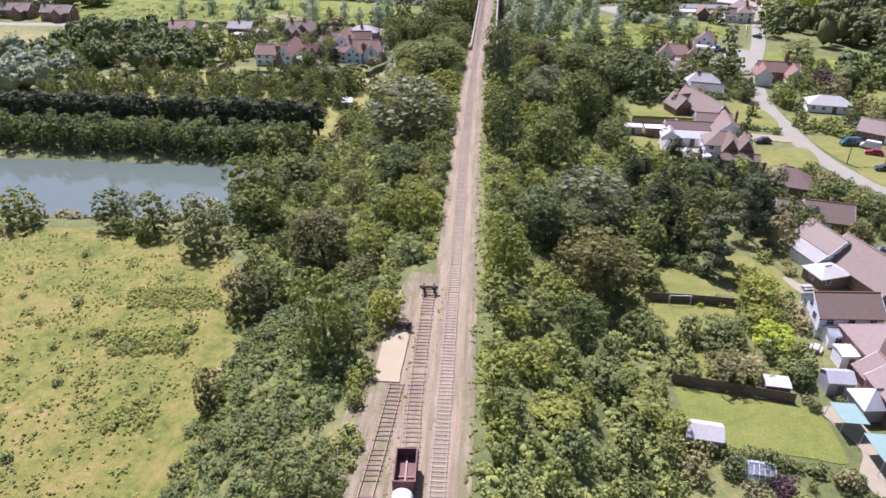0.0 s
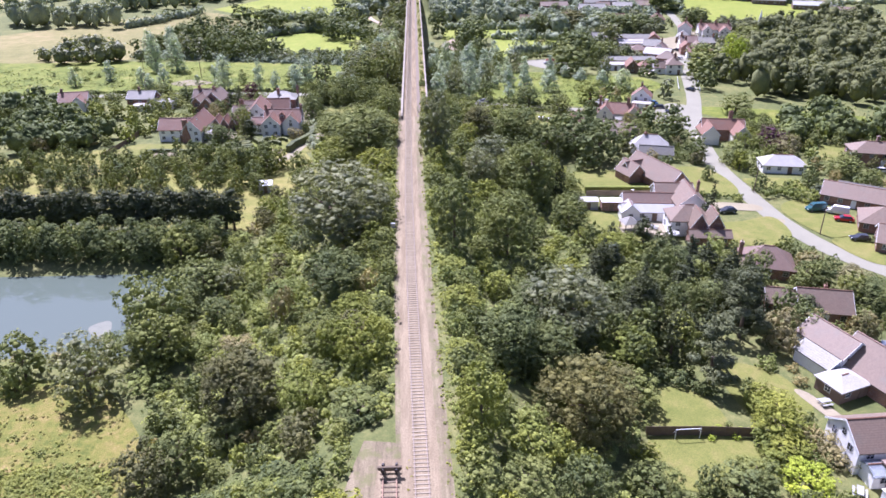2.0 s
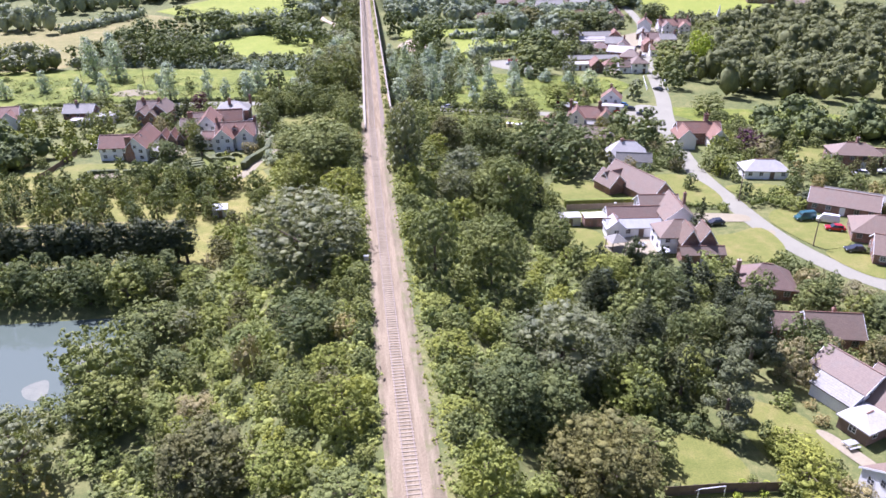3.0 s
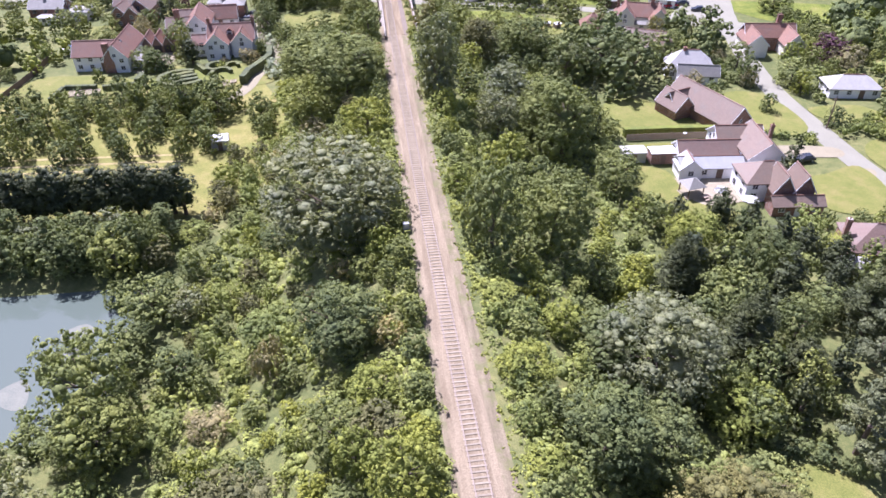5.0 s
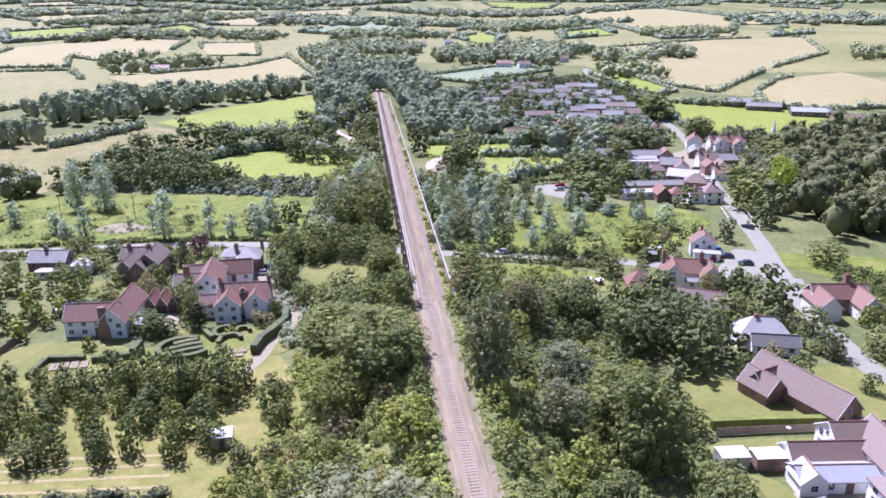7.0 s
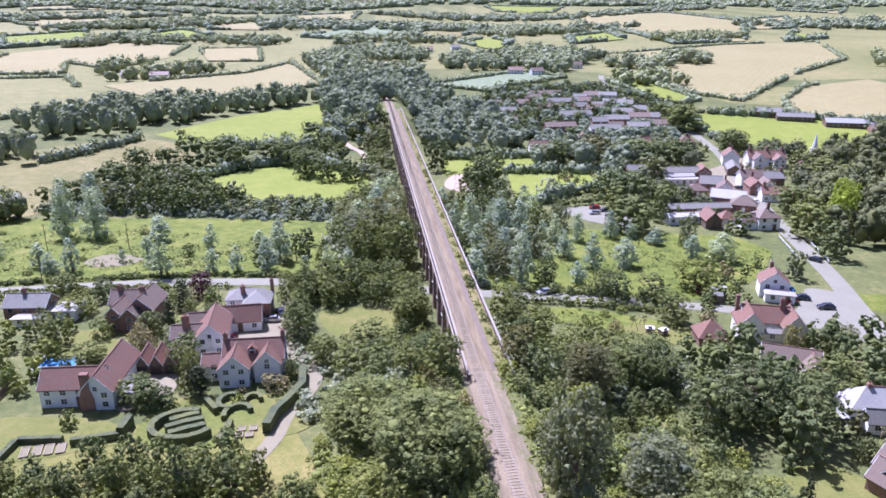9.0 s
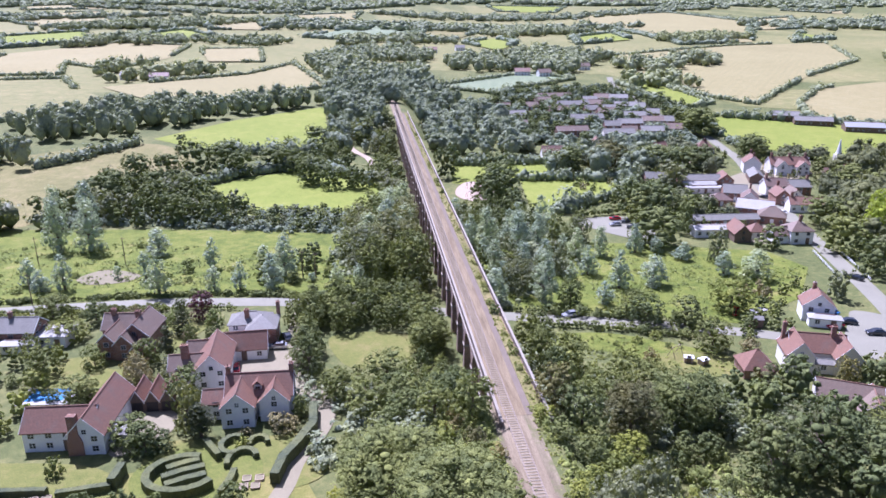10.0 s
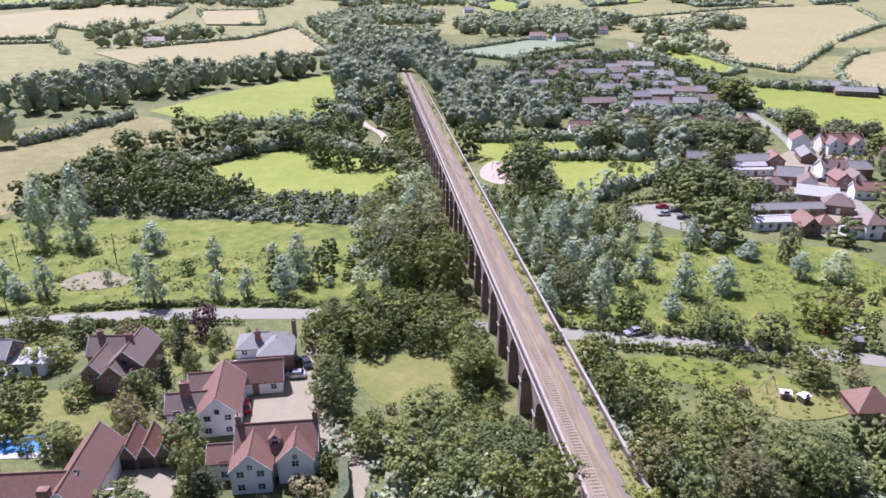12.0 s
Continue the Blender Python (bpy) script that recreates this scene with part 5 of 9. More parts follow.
grove((
    ('cypress', 33.1, 151.2, 8.2, 2.8), ('cypress', 42.4, 161.0, 9.4, 2.5), ('oak', 46.9, 153.7, 6.1, 3.8), ('spruce', 33.4, 132.0, 13.7, 6.1),
    ('spruce', 53.0, 135.6, 12.8, 6.3), ('pine', 40.1, 116.1, 12.8, 6.3), ('oak', 41.8, 134.3, 9.3, 3.8), ('spruce', 30.5, 197.4, 14.2, 3.0),
    ('cypress', 64.3, 133.9, 5.3, 2.7), ('oak', 78.8, 137.3, 6.5, 5.6), ('oak', 72.0, 146.4, 5.5, 4.2), ('sage', 81.1, 146.4, 4.3, 4.3),
    ('sage', 56.6, 125.5, 7.1, 4.6), ('lime', 45.1, 103.5, 6.2, 4.3), ('spruce', 40.0, 129.0, 6.7, 4.3), ('pine', 50.4, 128.8, 14.6, 6.2),
    ('oak', 49.2, 151.6, 5.7, 2.5), ('oak', 48.2, 139.8, 5.8, 4.2), ('lime', 61.7, 152.9, 3.4, 4.5), ('spruce', 30.6, 148.5, 10.8, 5.0),
    ('gold', 44.5, 93.9, 3.2, 4.2), ('sage', 50.9, 99.0, 3.2, 4.2), ('lime', 46.3, 108.9, 3.9, 3.9), ('lime', 44.7, 99.8, 3.4, 3.9),
    ('oak', 37.3, 93.6, 5.3, 3.5), ('oak', 45.1, 84.1, 3.3, 2.7), ('sage', 37.5, 85.8, 3.3, 4.4),
), 2)
grove((
    ('oak', 35.1, 91.7, 5, 4.5), ('maple', 35.2, 83.8, 4.5, 4.3), ('apple', 44.8, 84.9, 4, 2.8), ('oak', 31.1, 92.9, 5, 2.1),
    ('ash', 28.7, 84.9, 4, 3.5), ('plum', 36.1, 62.3, 3.5, 1.9),
), 1)
grove((
    ('ash', 86.8, 219.4, 7, 5.2), ('spruce', 62.2, 174.9, 11, 3.2), ('oak', 78.9, 231.5, 7, 4.0), ('oak', 42.6, 229.2, 14, 7.6),
    ('oak', 32.9, 226.6, 13, 6.6), ('oak', 48.2, 224.6, 13, 7.5), ('oak', 61.9, 236.0, 9, 6.2), ('lime', 93.0, 195.4, 4, 2.6),
    ('sage', 105.6, 228.0, 7, 5.6), ('plum', 103.3, 232.4, 8, 5.3), ('oak', 112.4, 207.8, 6, 6.2), ('bush', 93.2, 190.2, 3.5, 3.5),
    ('cypress', 96.7, 191.1, 4, 2.2), ('oak', 110.1, 274.0, 8, 6.6),
), 1)
grove((
    ('oak', -41.5, 272.8, 9, 4.0), ('oak', -35.9, 261.6, 7, 3.7), ('ash', -25.6, 266.7, 8, 5.3), ('ash', -29.3, 254.3, 9, 5.2),
    ('ash', -16.3, 281.3, 7, 5.3), ('oak', -15.5, 317.6, 18, 7.2), ('willow', -20.6, 344.1, 17, 8.3), ('willow', -29.2, 336.6, 14, 7.2),
    ('ash', -15.8, 296.5, 8, 4.1), ('ash', -23.7, 251.6, 8, 4.7), ('ash', -18.8, 239.1, 8, 3.8),
), 1)
grove((
    ('ash', -8.1, 234.6, 9, 4.0), ('maple', 0.8, 238.6, 9, 4.3), ('ash', 15.2, 251.9, 9, 4.7), ('maple', 22.8, 252.1, 6, 4.4),
    ('ash', 4.5, 234.8, 9, 4.7), ('ash', 17.8, 242.0, 9, 5.4), ('ash', 28.3, 246.0, 6, 4.8), ('oak', 33.2, 244.2, 6, 4.9),
    ('oak', 7.5, 262.1, 9, 3.4), ('oak', 5.7, 268.3, 10, 4.1), ('oak', 37.2, 287.8, 8, 5.0), ('oak', 46.3, 286.7, 8, 5.1),
    ('oak', 46.2, 273.2, 8, 4.8), ('lime', 61.5, 294.5, 9, 6.9), ('oak', 35.6, 294.2, 7, 3.8),
), 1)
grove((
    ('poplar', -138.0, 394.1, 15.0, 5.6), ('poplar', -126.0, 392.1, 17.0, 5.8), ('poplar', -21.8, 359.2, 16.0, 5.4), ('poplar', 20.4, 359.1, 13.0, 4.2), ('poplar', 8.4, 347.1, 15.0, 4.6),
), 1)
grove((
    ('oak', -76.0, 402.6, 9.5, 4.8), ('oak', -107.3, 479.8, 16.2, 9.2), ('oak', -93.9, 478.2, 16.2, 9.0), ('oak', -85.9, 471.6, 13.5, 7.6),
    ('oak', -70.5, 482.6, 12.15, 9.1), ('oak', -61.5, 476.4, 12.15, 7.1), ('oak', -51.9, 453.6, 13.5, 8.2), ('oak', -42.7, 443.6, 10.8, 5.7),
    ('oak', -32.7, 442.5, 10.8, 5.7), ('oak', -53.9, 530.3, 12.15, 8.3), ('lime', -69.4, 529.0, 6.75, 3.5), ('oak', -124.6, 524.2, 9.5, 4.5),
    ('oak', -110.0, 429.1, 14.9, 7.8), ('oak', -127.0, 420.8, 16.2, 10.0), ('oak', -130.8, 467.0, 13.5, 7.7), ('oak', -118.7, 472.6, 12.15, 7.8),
), 0, label='single trees and clumps between the pastures')
grove((
    ('oak', 28.4, 436.3, 16.2, 7.9), ('oak', 21.7, 406.5, 16.2, 7.1), ('oak', 27.2, 395.2, 10.8, 4.9), ('oak', 8.8, 456.8, 16.2, 6.0),
    ('oak', 32.7, 386.5, 6.75, 2.3), ('oak', 69.7, 467.4, 12.15, 6.5), ('maple', 91.0, 479.5, 13.5, 8.2), ('oak', 114.7, 449.8, 13.5, 9.1),
    ('oak', 73.7, 374.8, 16.2, 8.7), ('oak', 70.3, 383.9, 14.9, 7.0), ('ash', 104.8, 424.8, 12.15, 6.0), ('oak', 172.0, 485.3, 12.15, 9.2),
    ('ash', 169.0, 541.7, 16.2, 10.3), ('oak', 130.6, 460.7, 12.15, 6.9),
), 0, label='single trees round the playing field and village')
grove((
    ('oak', -70.4, 250.4, 5.6, 4.4), ('ash', -64.0, 262.6, 9, 4.3), ('sage', -74.8, 271.5, 7, 3.6), ('apple', -87.0, 281.5, 5, 3.4),
    ('oak', -96.0, 278.1, 8, 4.6), ('cypress', -71.7, 281.8, 9, 2.0), ('spruce', -72.0, 295.7, 8, 3.0), ('plum', -69.6, 305.2, 7, 3.8),
    ('ash', -97.2, 296.0, 6, 5.1), ('oak', -94.7, 305.4, 6, 4.0), ('oak', -105.7, 308.1, 7, 4.8), ('ash', -85.3, 267.3, 6, 3.7),
    ('ash', -68.4, 288.3, 6, 2.3), ('sage', -44.6, 252.0, 4, 3.5), ('cypress', -59.0, 251.6, 7, 2.7),
), 1)
grove((
    ('oak', 63.9, 348.8, 13, 9.6), ('willow', 99.7, 419.6, 14, 7.1), ('oak', 70.4, 397.8, 10, 5.4), ('oak', 86.4, 375.4, 11, 6.1),
    ('ash', 69.2, 375.4, 12, 7.1), ('oak', 98.5, 340.9, 8, 4.7), ('oak', 167.0, 477.3, 13, 8.9), ('oak', 131.5, 361.9, 12, 8.8),
    ('ash', 118.5, 333.2, 13, 8.1), ('ash', 175.3, 407.1, 12, 11.1), ('oak', 185.6, 445.3, 9, 6.1), ('oak', 144.4, 358.1, 13, 9.2),
    ('maple', 87.0, 465.2, 14, 9.5), ('oak', 68.0, 464.0, 12, 7.8), ('oak', 110.0, 460.7, 13, 10.5), ('oak', 120.1, 457.9, 13, 9.6),
    ('ash', 166.4, 536.9, 15, 12.5), ('oak', 169.5, 569.9, 11, 9.0), ('oak', 102.3, 465.0, 10, 6.7),
), 0, label='large dark trees standing over the village gardens')
grove((
    ('oak', 25.8, 416.5, 16, 8.7), ('oak', 25.4, 391.2, 10, 5.2), ('alder', 83.1, 489.2, 14, 6.0), ('bush', 91.4, 445.0, 4, 3.6),
    ('oak', 113.6, 312.8, 12, 5.7), ('willow', 92.5, 298.3, 9, 3.4), ('oak', 19.5, 425.3, 10, 4.8),
), 0, label='large dark trees standing over the village gardens')

# ---- houses ----
shared = {}
HOMES = []


def window_meshes(w, h):
    """Frame with a cross bar, and its pane, facing -y."""
    key = (round(w, 2), round(h, 2))
    if key not in shared:
        bm = bmesh.new()
        us, vs = (-w / 2, -w / 2 + 0.09, -0.035, 0.035, w / 2 - 0.09, w / 2), (0, 0.1, h / 2 - 0.03, h / 2 + 0.03, h - 0.09, h)
        grid = [[bm.verts.new((u, -0.07, v)) for u in us] for v in vs]
        for a in range(5):
            for b in range(5):
                if a % 2 == 0 or b % 2 == 0:
                    bm.faces.new((grid[a][b], grid[a][b + 1], grid[a + 1][b + 1], grid[a + 1][b]))
        bmesh.ops.solidify(bm, geom=bm.faces[:], thickness=-0.1)
        frame_me = bpy.data.meshes.new("window")
        bm.to_mesh(frame_me)
        bm.free()
        frame_me.materials.append(WHITE_PAINT)
        bm = boxes((-w / 2 + 0.05, w / 2 - 0.05, -0.03, 0.02, 0.03, h - 0.04))
        pane_me = bpy.data.meshes.new("pane")
        bm.to_mesh(pane_me)
        bm.free()
        pane_me.materials.append(PANE)
        shared[key] = (frame_me, pane_me)
    return shared[key]


def window(parent, m, w=1.15, h=1.15):
    f, p = window_meshes(w, h)
    ob = link("window", f, None, parent)
    ob.matrix_basis = m
    link("pane", p, None, ob)


def door_part(parent, m, material):
    bm = boxes((-0.5, 0.5, -0.06, 0.02, 0, 2.05), bevel=0.02)
    box(bm, -0.58, -0.5, -0.1, 0.04, 0, 2.15)
    box(bm, 0.5, 0.58, -0.1, 0.04, 0, 2.15)
    box(bm, -0.58, 0.58, -0.1, 0.04, 2.07, 2.17)
    ob = part("door", bm, material, parent)
    ob.matrix_basis = m


def turned(axis):
    return Matrix() if axis == "x" else pose(0, 0, 0, 0, 0, 90)


def block(house, cx, cy, w, d, eave, ridge, axis="x", hip=False, wall=None, roof=None, sides="fblr", over=0.32, barge=True, base=0.0):
    """One body of a house: walls to the eaves, gables or hips, a thick roof, windows in rows. axis: the way the ridge runs; w along it."""
    k = 0.8 if eave > 4 else 0.9
    eave, ridge = eave * k, ridge * k
    m = Matrix.Translation((cx, cy, 0)) @ turned(axis)
    slope = (ridge - eave) / (d / 2)
    bm = bmesh.new()
    if hip:
        box(bm, -w / 2, w / 2, -d / 2, d / 2, -1.2, eave)
    else:
        prism(bm, ((-d / 2, -1.2), (d / 2, -1.2), (d / 2, eave), (0, ridge - 0.02), (-d / 2, eave)), -w / 2, w / 2)
    part("wall", bm, wall, house).matrix_basis = m
    bm = bmesh.new()
    t, e = 0.2, over
    lo = eave - e * slope
    if hip:
        run = min(d / 2, w / 2 - 0.2)
        o = [(-w / 2 - e, -d / 2 - e), (w / 2 + e, -d / 2 - e), (w / 2 + e, d / 2 + e), (-w / 2 - e, d / 2 + e)]
        low = [bm.verts.new((x, y, lo)) for x, y in o]
        mid = [bm.verts.new((x, y, lo + t)) for x, y in o]
        a, b = bm.verts.new((-w / 2 + run, 0, ridge + t)), bm.verts.new((w / 2 - run, 0, ridge + t))
        for i in range(4):
            bm.faces.new((low[i], low[(i + 1) % 4], mid[(i + 1) % 4], mid[i]))
        bm.faces.new((mid[0], mid[1], b, a))
        bm.faces.new((mid[2], mid[3], a, b))
        bm.faces.new((mid[1], mid[2], b))
        bm.faces.new((mid[3], mid[0], a))
        bm.faces.new(low[::-1])
        ends = run
    else:
        out = ((-d / 2 - e, lo), (0, ridge), (d / 2 + e, lo), (d / 2 + e, lo + t), (0, ridge + t), (-d / 2 - e, lo + t))
        prism(bm, out, -w / 2 - e * 0.8, w / 2 + e * 0.8)
        ends = -e * 0.8
    part("roof", bm, roof, house).matrix_basis = m
    bm = bmesh.new()
    rod(bm, (-w / 2 + ends, 0, ridge + t), (w / 2 - ends, 0, ridge + t), 0.13, sides=6)
    part("ridge_tiles", bm, roof if roof is SLATE else TILE_RED, house).matrix_basis = m
    if barge and not hip:
        for s in (-1, 1):
            bm = bmesh.new()
            x = s * (w / 2 + e * 0.8)
            prism(bm, ((-d / 2 - e, lo - 0.06), (0, ridge - 0.06), (d / 2 + e, lo - 0.06), (d / 2 + e, lo + t + 0.03), (0, ridge + t + 0.03), (-d / 2 - e, lo + t + 0.03)), min(x, x + s * 0.05), max(x, x + s * 0.05))
            part("bargeboard", bm, WHITE_PAINT, house).matrix_basis = m
    storeys = [0.9] if eave < 3.3 else [0.7, 2.6 if eave < 4.1 else 3.0]
    for side in sides:
        length = w if side in "fb" else d
        turn_z = {"f": 0, "b": 180, "l": -90, "r": 90}[side]
        depth_off = d / 2 if side in "fb" else w / 2
        n = max(int((length - 0.6) / 2.5), 1)
        for z in storeys:
            for i in range(n):
                u = (i - (n - 1) / 2) * length / n
                if z < 1 and i == n // 2 and side == "f" and n > 1:
                    door_part(house, m @ pose(0, 0, 0, 0, 0, turn_z) @ Matrix.Translation((u, -depth_off - 0.003, 0)), FENCE if wall is not BRICK else WHITE_PAINT)
                    continue
                window(house, m @ pose(0, 0, 0, 0, 0, turn_z) @ Matrix.Translation((u, -depth_off - 0.003, z)))
        if not hip and side in "lr" and ridge - eave > 2.2 and d > 4:
            window(house, m @ pose(0, 0, 0, 0, 0, turn_z) @ Matrix.Translation((0, -depth_off - 0.003, eave + 0.1)), 0.85, 0.95)


def chimney(house, x, y, z0, z1, w=0.75, d=0.75, wall=None):
    z0, z1 = z0 * 0.8 - 0.5, z1 * 0.82
    bm = boxes((x - w / 2, x + w / 2, y - d / 2, y + d / 2, z0, z1), (x - w / 2 - 0.08, x + w / 2 + 0.08, y - d / 2 - 0.08, y + d / 2 + 0.08, z1 - 0.35, z1 - 0.15))
    c = part("chimney", bm, wall or BRICK, house)
    bm = bmesh.new()
    n = max(int(w / 0.38), 1)
    for i in range(n):
        u = x + (i - (n - 1) / 2) * 0.36
        rod(bm, (u, y, z1), (u, y, z1 + 0.4), 0.13, 0.1, 8)
    part("chimney_pot", bm, TILE_RED, c)


def house(x, y, turn, label, category="house", group="", z=None):
    y += 1.6
    taken.append((x, y, 5.5))
    HOMES.append((x, y))
    return empty("house", pose(x, y, float(ground_z(x, y)) if z is None else z, 0, 0, turn), label, category, group)


def dormer(h, x, y, z, roof, wall=None):
    bm = boxes((x - 0.7, x + 0.7, y, y + 2.2, z - 0.6, z + 1.1))
    d = part("dormer", bm, wall or RENDER_WHITE, h)
    bm = bmesh.new()
    prism(bm, ((-1.0, z + 0.95), (0, z + 1.9), (1.0, z + 0.95), (1.0, z + 1.1), (0, z + 2.05), (-1.0, z + 1.1)), -2.4, 0.25)
    r = part("dormer_roof", bm, roof, d)
    r.matrix_basis = pose(x, y, 0, 0, 0, 90) @ Matrix.Rotation(math.pi, 4, "Z")
    window(h, Matrix.Translation((x, y - 0.003, z - 0.1)), 1.0, 1.0)


# the white gabled house by the drive
h = house(-49.5, 259, 0, "large white house with twin front gables and red roofs")
block(h, 0, 0, 12.0, 6.6, 5.4, 9.2, "x", wall=RENDER_WHITE, roof=TILE_RED, sides="b")
block(h, -3.4, -3.6, 6.4, 5.8, 5.2, 8.6, "y", wall=RENDER_WHITE, roof=TILE_RED, sides="lfb")
block(h, 2.9, -3.0, 4.2, 5.2, 5.2, 8.4, "y", wall=RENDER_WHITE, roof=TILE_RED, sides="l")
block(h, -7.8, -1.4, 4.6, 4.2, 4.3, 6.4, "x", wall=RENDER_WHITE, roof=TILE_RED, sides="f")
dormer(h, -0.2, -2.4, 5.0, TILE_RED)
chimney(h, -5.7, 0.2, 7.0, 11.0)
chimney(h, 5.8, 0.2, 5.0, 11.0, 0.8, 0.9)
# the white barn wing behind it
h = house(-60.5, 273, 3, "white-rendered house wing with a steep red tiled roof")
block(h, 0, 0, 12.0, 6.6, 5.2, 9.2, "y", wall=RENDER_WHITE, roof=TILE_RED, sides="lr")
block(h, -5.2, -0.5, 7.0, 5.0, 4.2, 6.8, "x", wall=RENDER_WHITE, roof=TILE_BROWN, sides="f")
block(h, -3.4, 5.0, 5.0, 4.6, 4.6, 7.2, "x", wall=RENDER_WHITE, roof=TILE_BROWN, sides="f")
chimney(h, -5.6, -1.0, 4.0, 9.6, 1.5, 0.9)
block(h, 5.0, 8.2, 9.5, 5.2, 3.0, 6.2, "x", wall=RENDER_WHITE, roof=TILE_RED, sides="f")
# slate-roofed brick house
h = house(-54.5, 290.5, 0, "square brick and white house with hipped grey slate roofs")
block(h, -1.5, 1.0, 9.0, 6.0, 5.4, 7.6, "x", True, RENDER_WHITE, SLATE, "fl")
block(h, 1.6, -1.2, 7.4, 6.4, 5.4, 7.6, "y", True, BRICK, SLATE, "fr")
chimney(h, -2.0, -0.4, 5.0, 9.0, 1.0, 0.8)
chimney(h, 4.6, 3.0, 5.0, 9.2, 0.8, 0.8)
block(h, -4.0, -4.5, 4.6, 3.4, 2.5, 3.2, "x", True, RENDER_WHITE, PALE_ROOF, "f", barge=False)
# brick house with many gables
h = house(-81.0, 288.5, -6, "dark red brick house with steep brown gables")
block(h, 1.6, 1.0, 9.5, 6.4, 5.6, 9.2, "y", wall=BRICK, roof=TILE_BROWN, sides="lr")
block(h, -3.0, 2.6, 8.0, 5.5, 5.6, 8.8, "x", wall=BRICK, roof=TILE_BROWN, sides="l")
block(h, -3.6, -2.4, 7.4, 3.8, 5.2, 7.6, "y", wall=BRICK, roof=TILE_BROWN, sides="l")
block(h, 0.2, -4.0, 5.0, 4.2, 4.8, 7.4, "y", wall=BRICK, roof=TILE_BROWN, sides="l")
block(h, 3.4, -4.4, 3.6, 4.0, 2.6, 4.8, "y", wall=BRICK, roof=TILE_BROWN, sides="l")
chimney(h, 1.2, 0.6, 8.0, 10.6, 1.1, 0.8)
chimney(h, -5.0, 2.4, 6.5, 10.2, 0.9, 0.8)
# white twin-winged house with the great chimney
h = house(-79.5, 251, -2, "white house with two red tiled wings and a great chimney")
block(h, -2.6, 0.6, 11.5, 6.4, 4.9, 8.4, "x", wall=RENDER_WHITE, roof=TILE_RED, sides="fb")
block(h, 2.6, 3.6, 15.5, 6.0, 4.9, 8.9, "y", wall=RENDER_WHITE, roof=TILE_RED, sides="lr")
bm = bmesh.new()
prism(bm, ((-1.3, -1), (1.3, -1), (1.3, 2.6), (0.75, 4.2), (0.75, 7.6), (-0.75, 7.6), (-0.75, 4.2), (-1.3, 2.6)), -0.5, 0.6)
part("chimney", bm, BRICK, h, "tall tapering brick chimney stack").matrix_basis = pose(0.9, -3.9, 0, 0, 0, 90)
block(h, 6.6, 0.2, 4.0, 3.6, 2.4, 3.6, "x", wall=RENDER_WHITE, roof=PALE_ROOF, sides="f", barge=False)
# three gabled garages
h = house(-69.8, 262.8, 0, "triple garage with three steep tiled gables and open dark fronts", "garage")
for i in range(3):
    x = (i - 1) * 2.75
    block(h, x, 0, 6.2, 2.7, 2.4, 4.9, "y", wall=FENCE, roof=TILE_RED, sides="", over=0.12)
    part("garage_door", boxes((x - 1.05, x + 1.05, -3.14, -3.105, 0, 2.1)), DARK_METAL, h)
# grey house further along the road
h = house(-108, 294, -4, "brick house with a grey slate roof by the road")
block(h, 0, 0, 10, 6.5, 5.0, 7.8, "x", wall=BRICK, roof=SLATE, sides="fr")
chimney(h, -1, 0, 7, 9.4)
block(h, 8, 0, 7, 6, 3.0, 3.6, "x", True, RENDER_WHITE, PALE_ROOF, "f", barge=False)
block(h, 2, -4.5, 8, 3, 2.4, 3.0, "x", True, RENDER_WHITE, PALE_ROOF, "f", barge=False)
for x, y, t, w, wall, roof in ((-132, 291, 8, 10, RENDER_WHITE, TILE_RED), (-204, 322, -6, 15, BRICK, TILE_BROWN), (-226, 326, -4, 14, BRICK, TILE_BROWN)):
    h = house(x, y, t, "house with a pitched roof among trees beside the lane", group="houses along the west lane")
    block(h, 0, 0, w, 7, 5.0, 8.4, "x", wall=wall, roof=roof, sides="fr")
    block(h, 2.5, -3.5, 5, 5, 4.8, 7.6, "y", wall=wall, roof=roof, sides="r")
    chimney(h, -w / 2 + 1, 0, 6, 10)

# cream house at the junction
h = house(64.6, 262.9, -17, "cream-rendered house with twin gabled wings and a red tiled roof")
block(h, 0, 1.2, 11.0, 6.2, 4.8, 8.2, "x", wall=CREAM, roof=TILE_RED, sides="b")
block(h, -4.4, -1.2, 7.5, 5.4, 5.0, 8.6, "y", wall=CREAM, roof=TILE_RED, sides="l")
block(h, 5.0, -1.0, 7.0, 5.0, 4.8, 8.2, "y", wall=CREAM, roof=TILE_RED, sides="r")
block(h, 0.4, -3.0, 4.4, 2.4, 2.5, 3.1, "x", wall=CREAM, roof=SLATE, sides="f", barge=False)
chimney(h, -6.4, 2.0, 4, 10.4)
chimney(h, 3.0, 1.0, 6, 10.6, 1.0, 0.8)
h = house(79.6, 286, -22, "white house with a red roof and a shop awning")
block(h, 0, 0, 5.8, 7.0, 5.0, 8.6, "y", wall=RENDER_WHITE, roof=TILE_RED, sides="lr")
block(h, 1.0, -5.0, 7.0, 2.6, 2.6, 3.2, "x", True, RENDER_WHITE, PALE_ROOF, "f", barge=False)
chimney(h, -0.5, 2.6, 6, 10.0)
h = house(50.2, 261.0, -10, "brick outbuilding with a pyramid roof of red tiles", "outbuilding")
block(h, 0, 0, 6.4, 6.2, 2.5, 5.8, "x", True, BRICK, TILE_RED, "f")
h = house(60.4, 246.6, -28, "low house with pale brown roofs in an L", "bungalow")
block(h, 0, 0, 11, 6.5, 2.7, 5.4, "x", wall=CREAM, roof=TILE_BROWN, sides="fr")
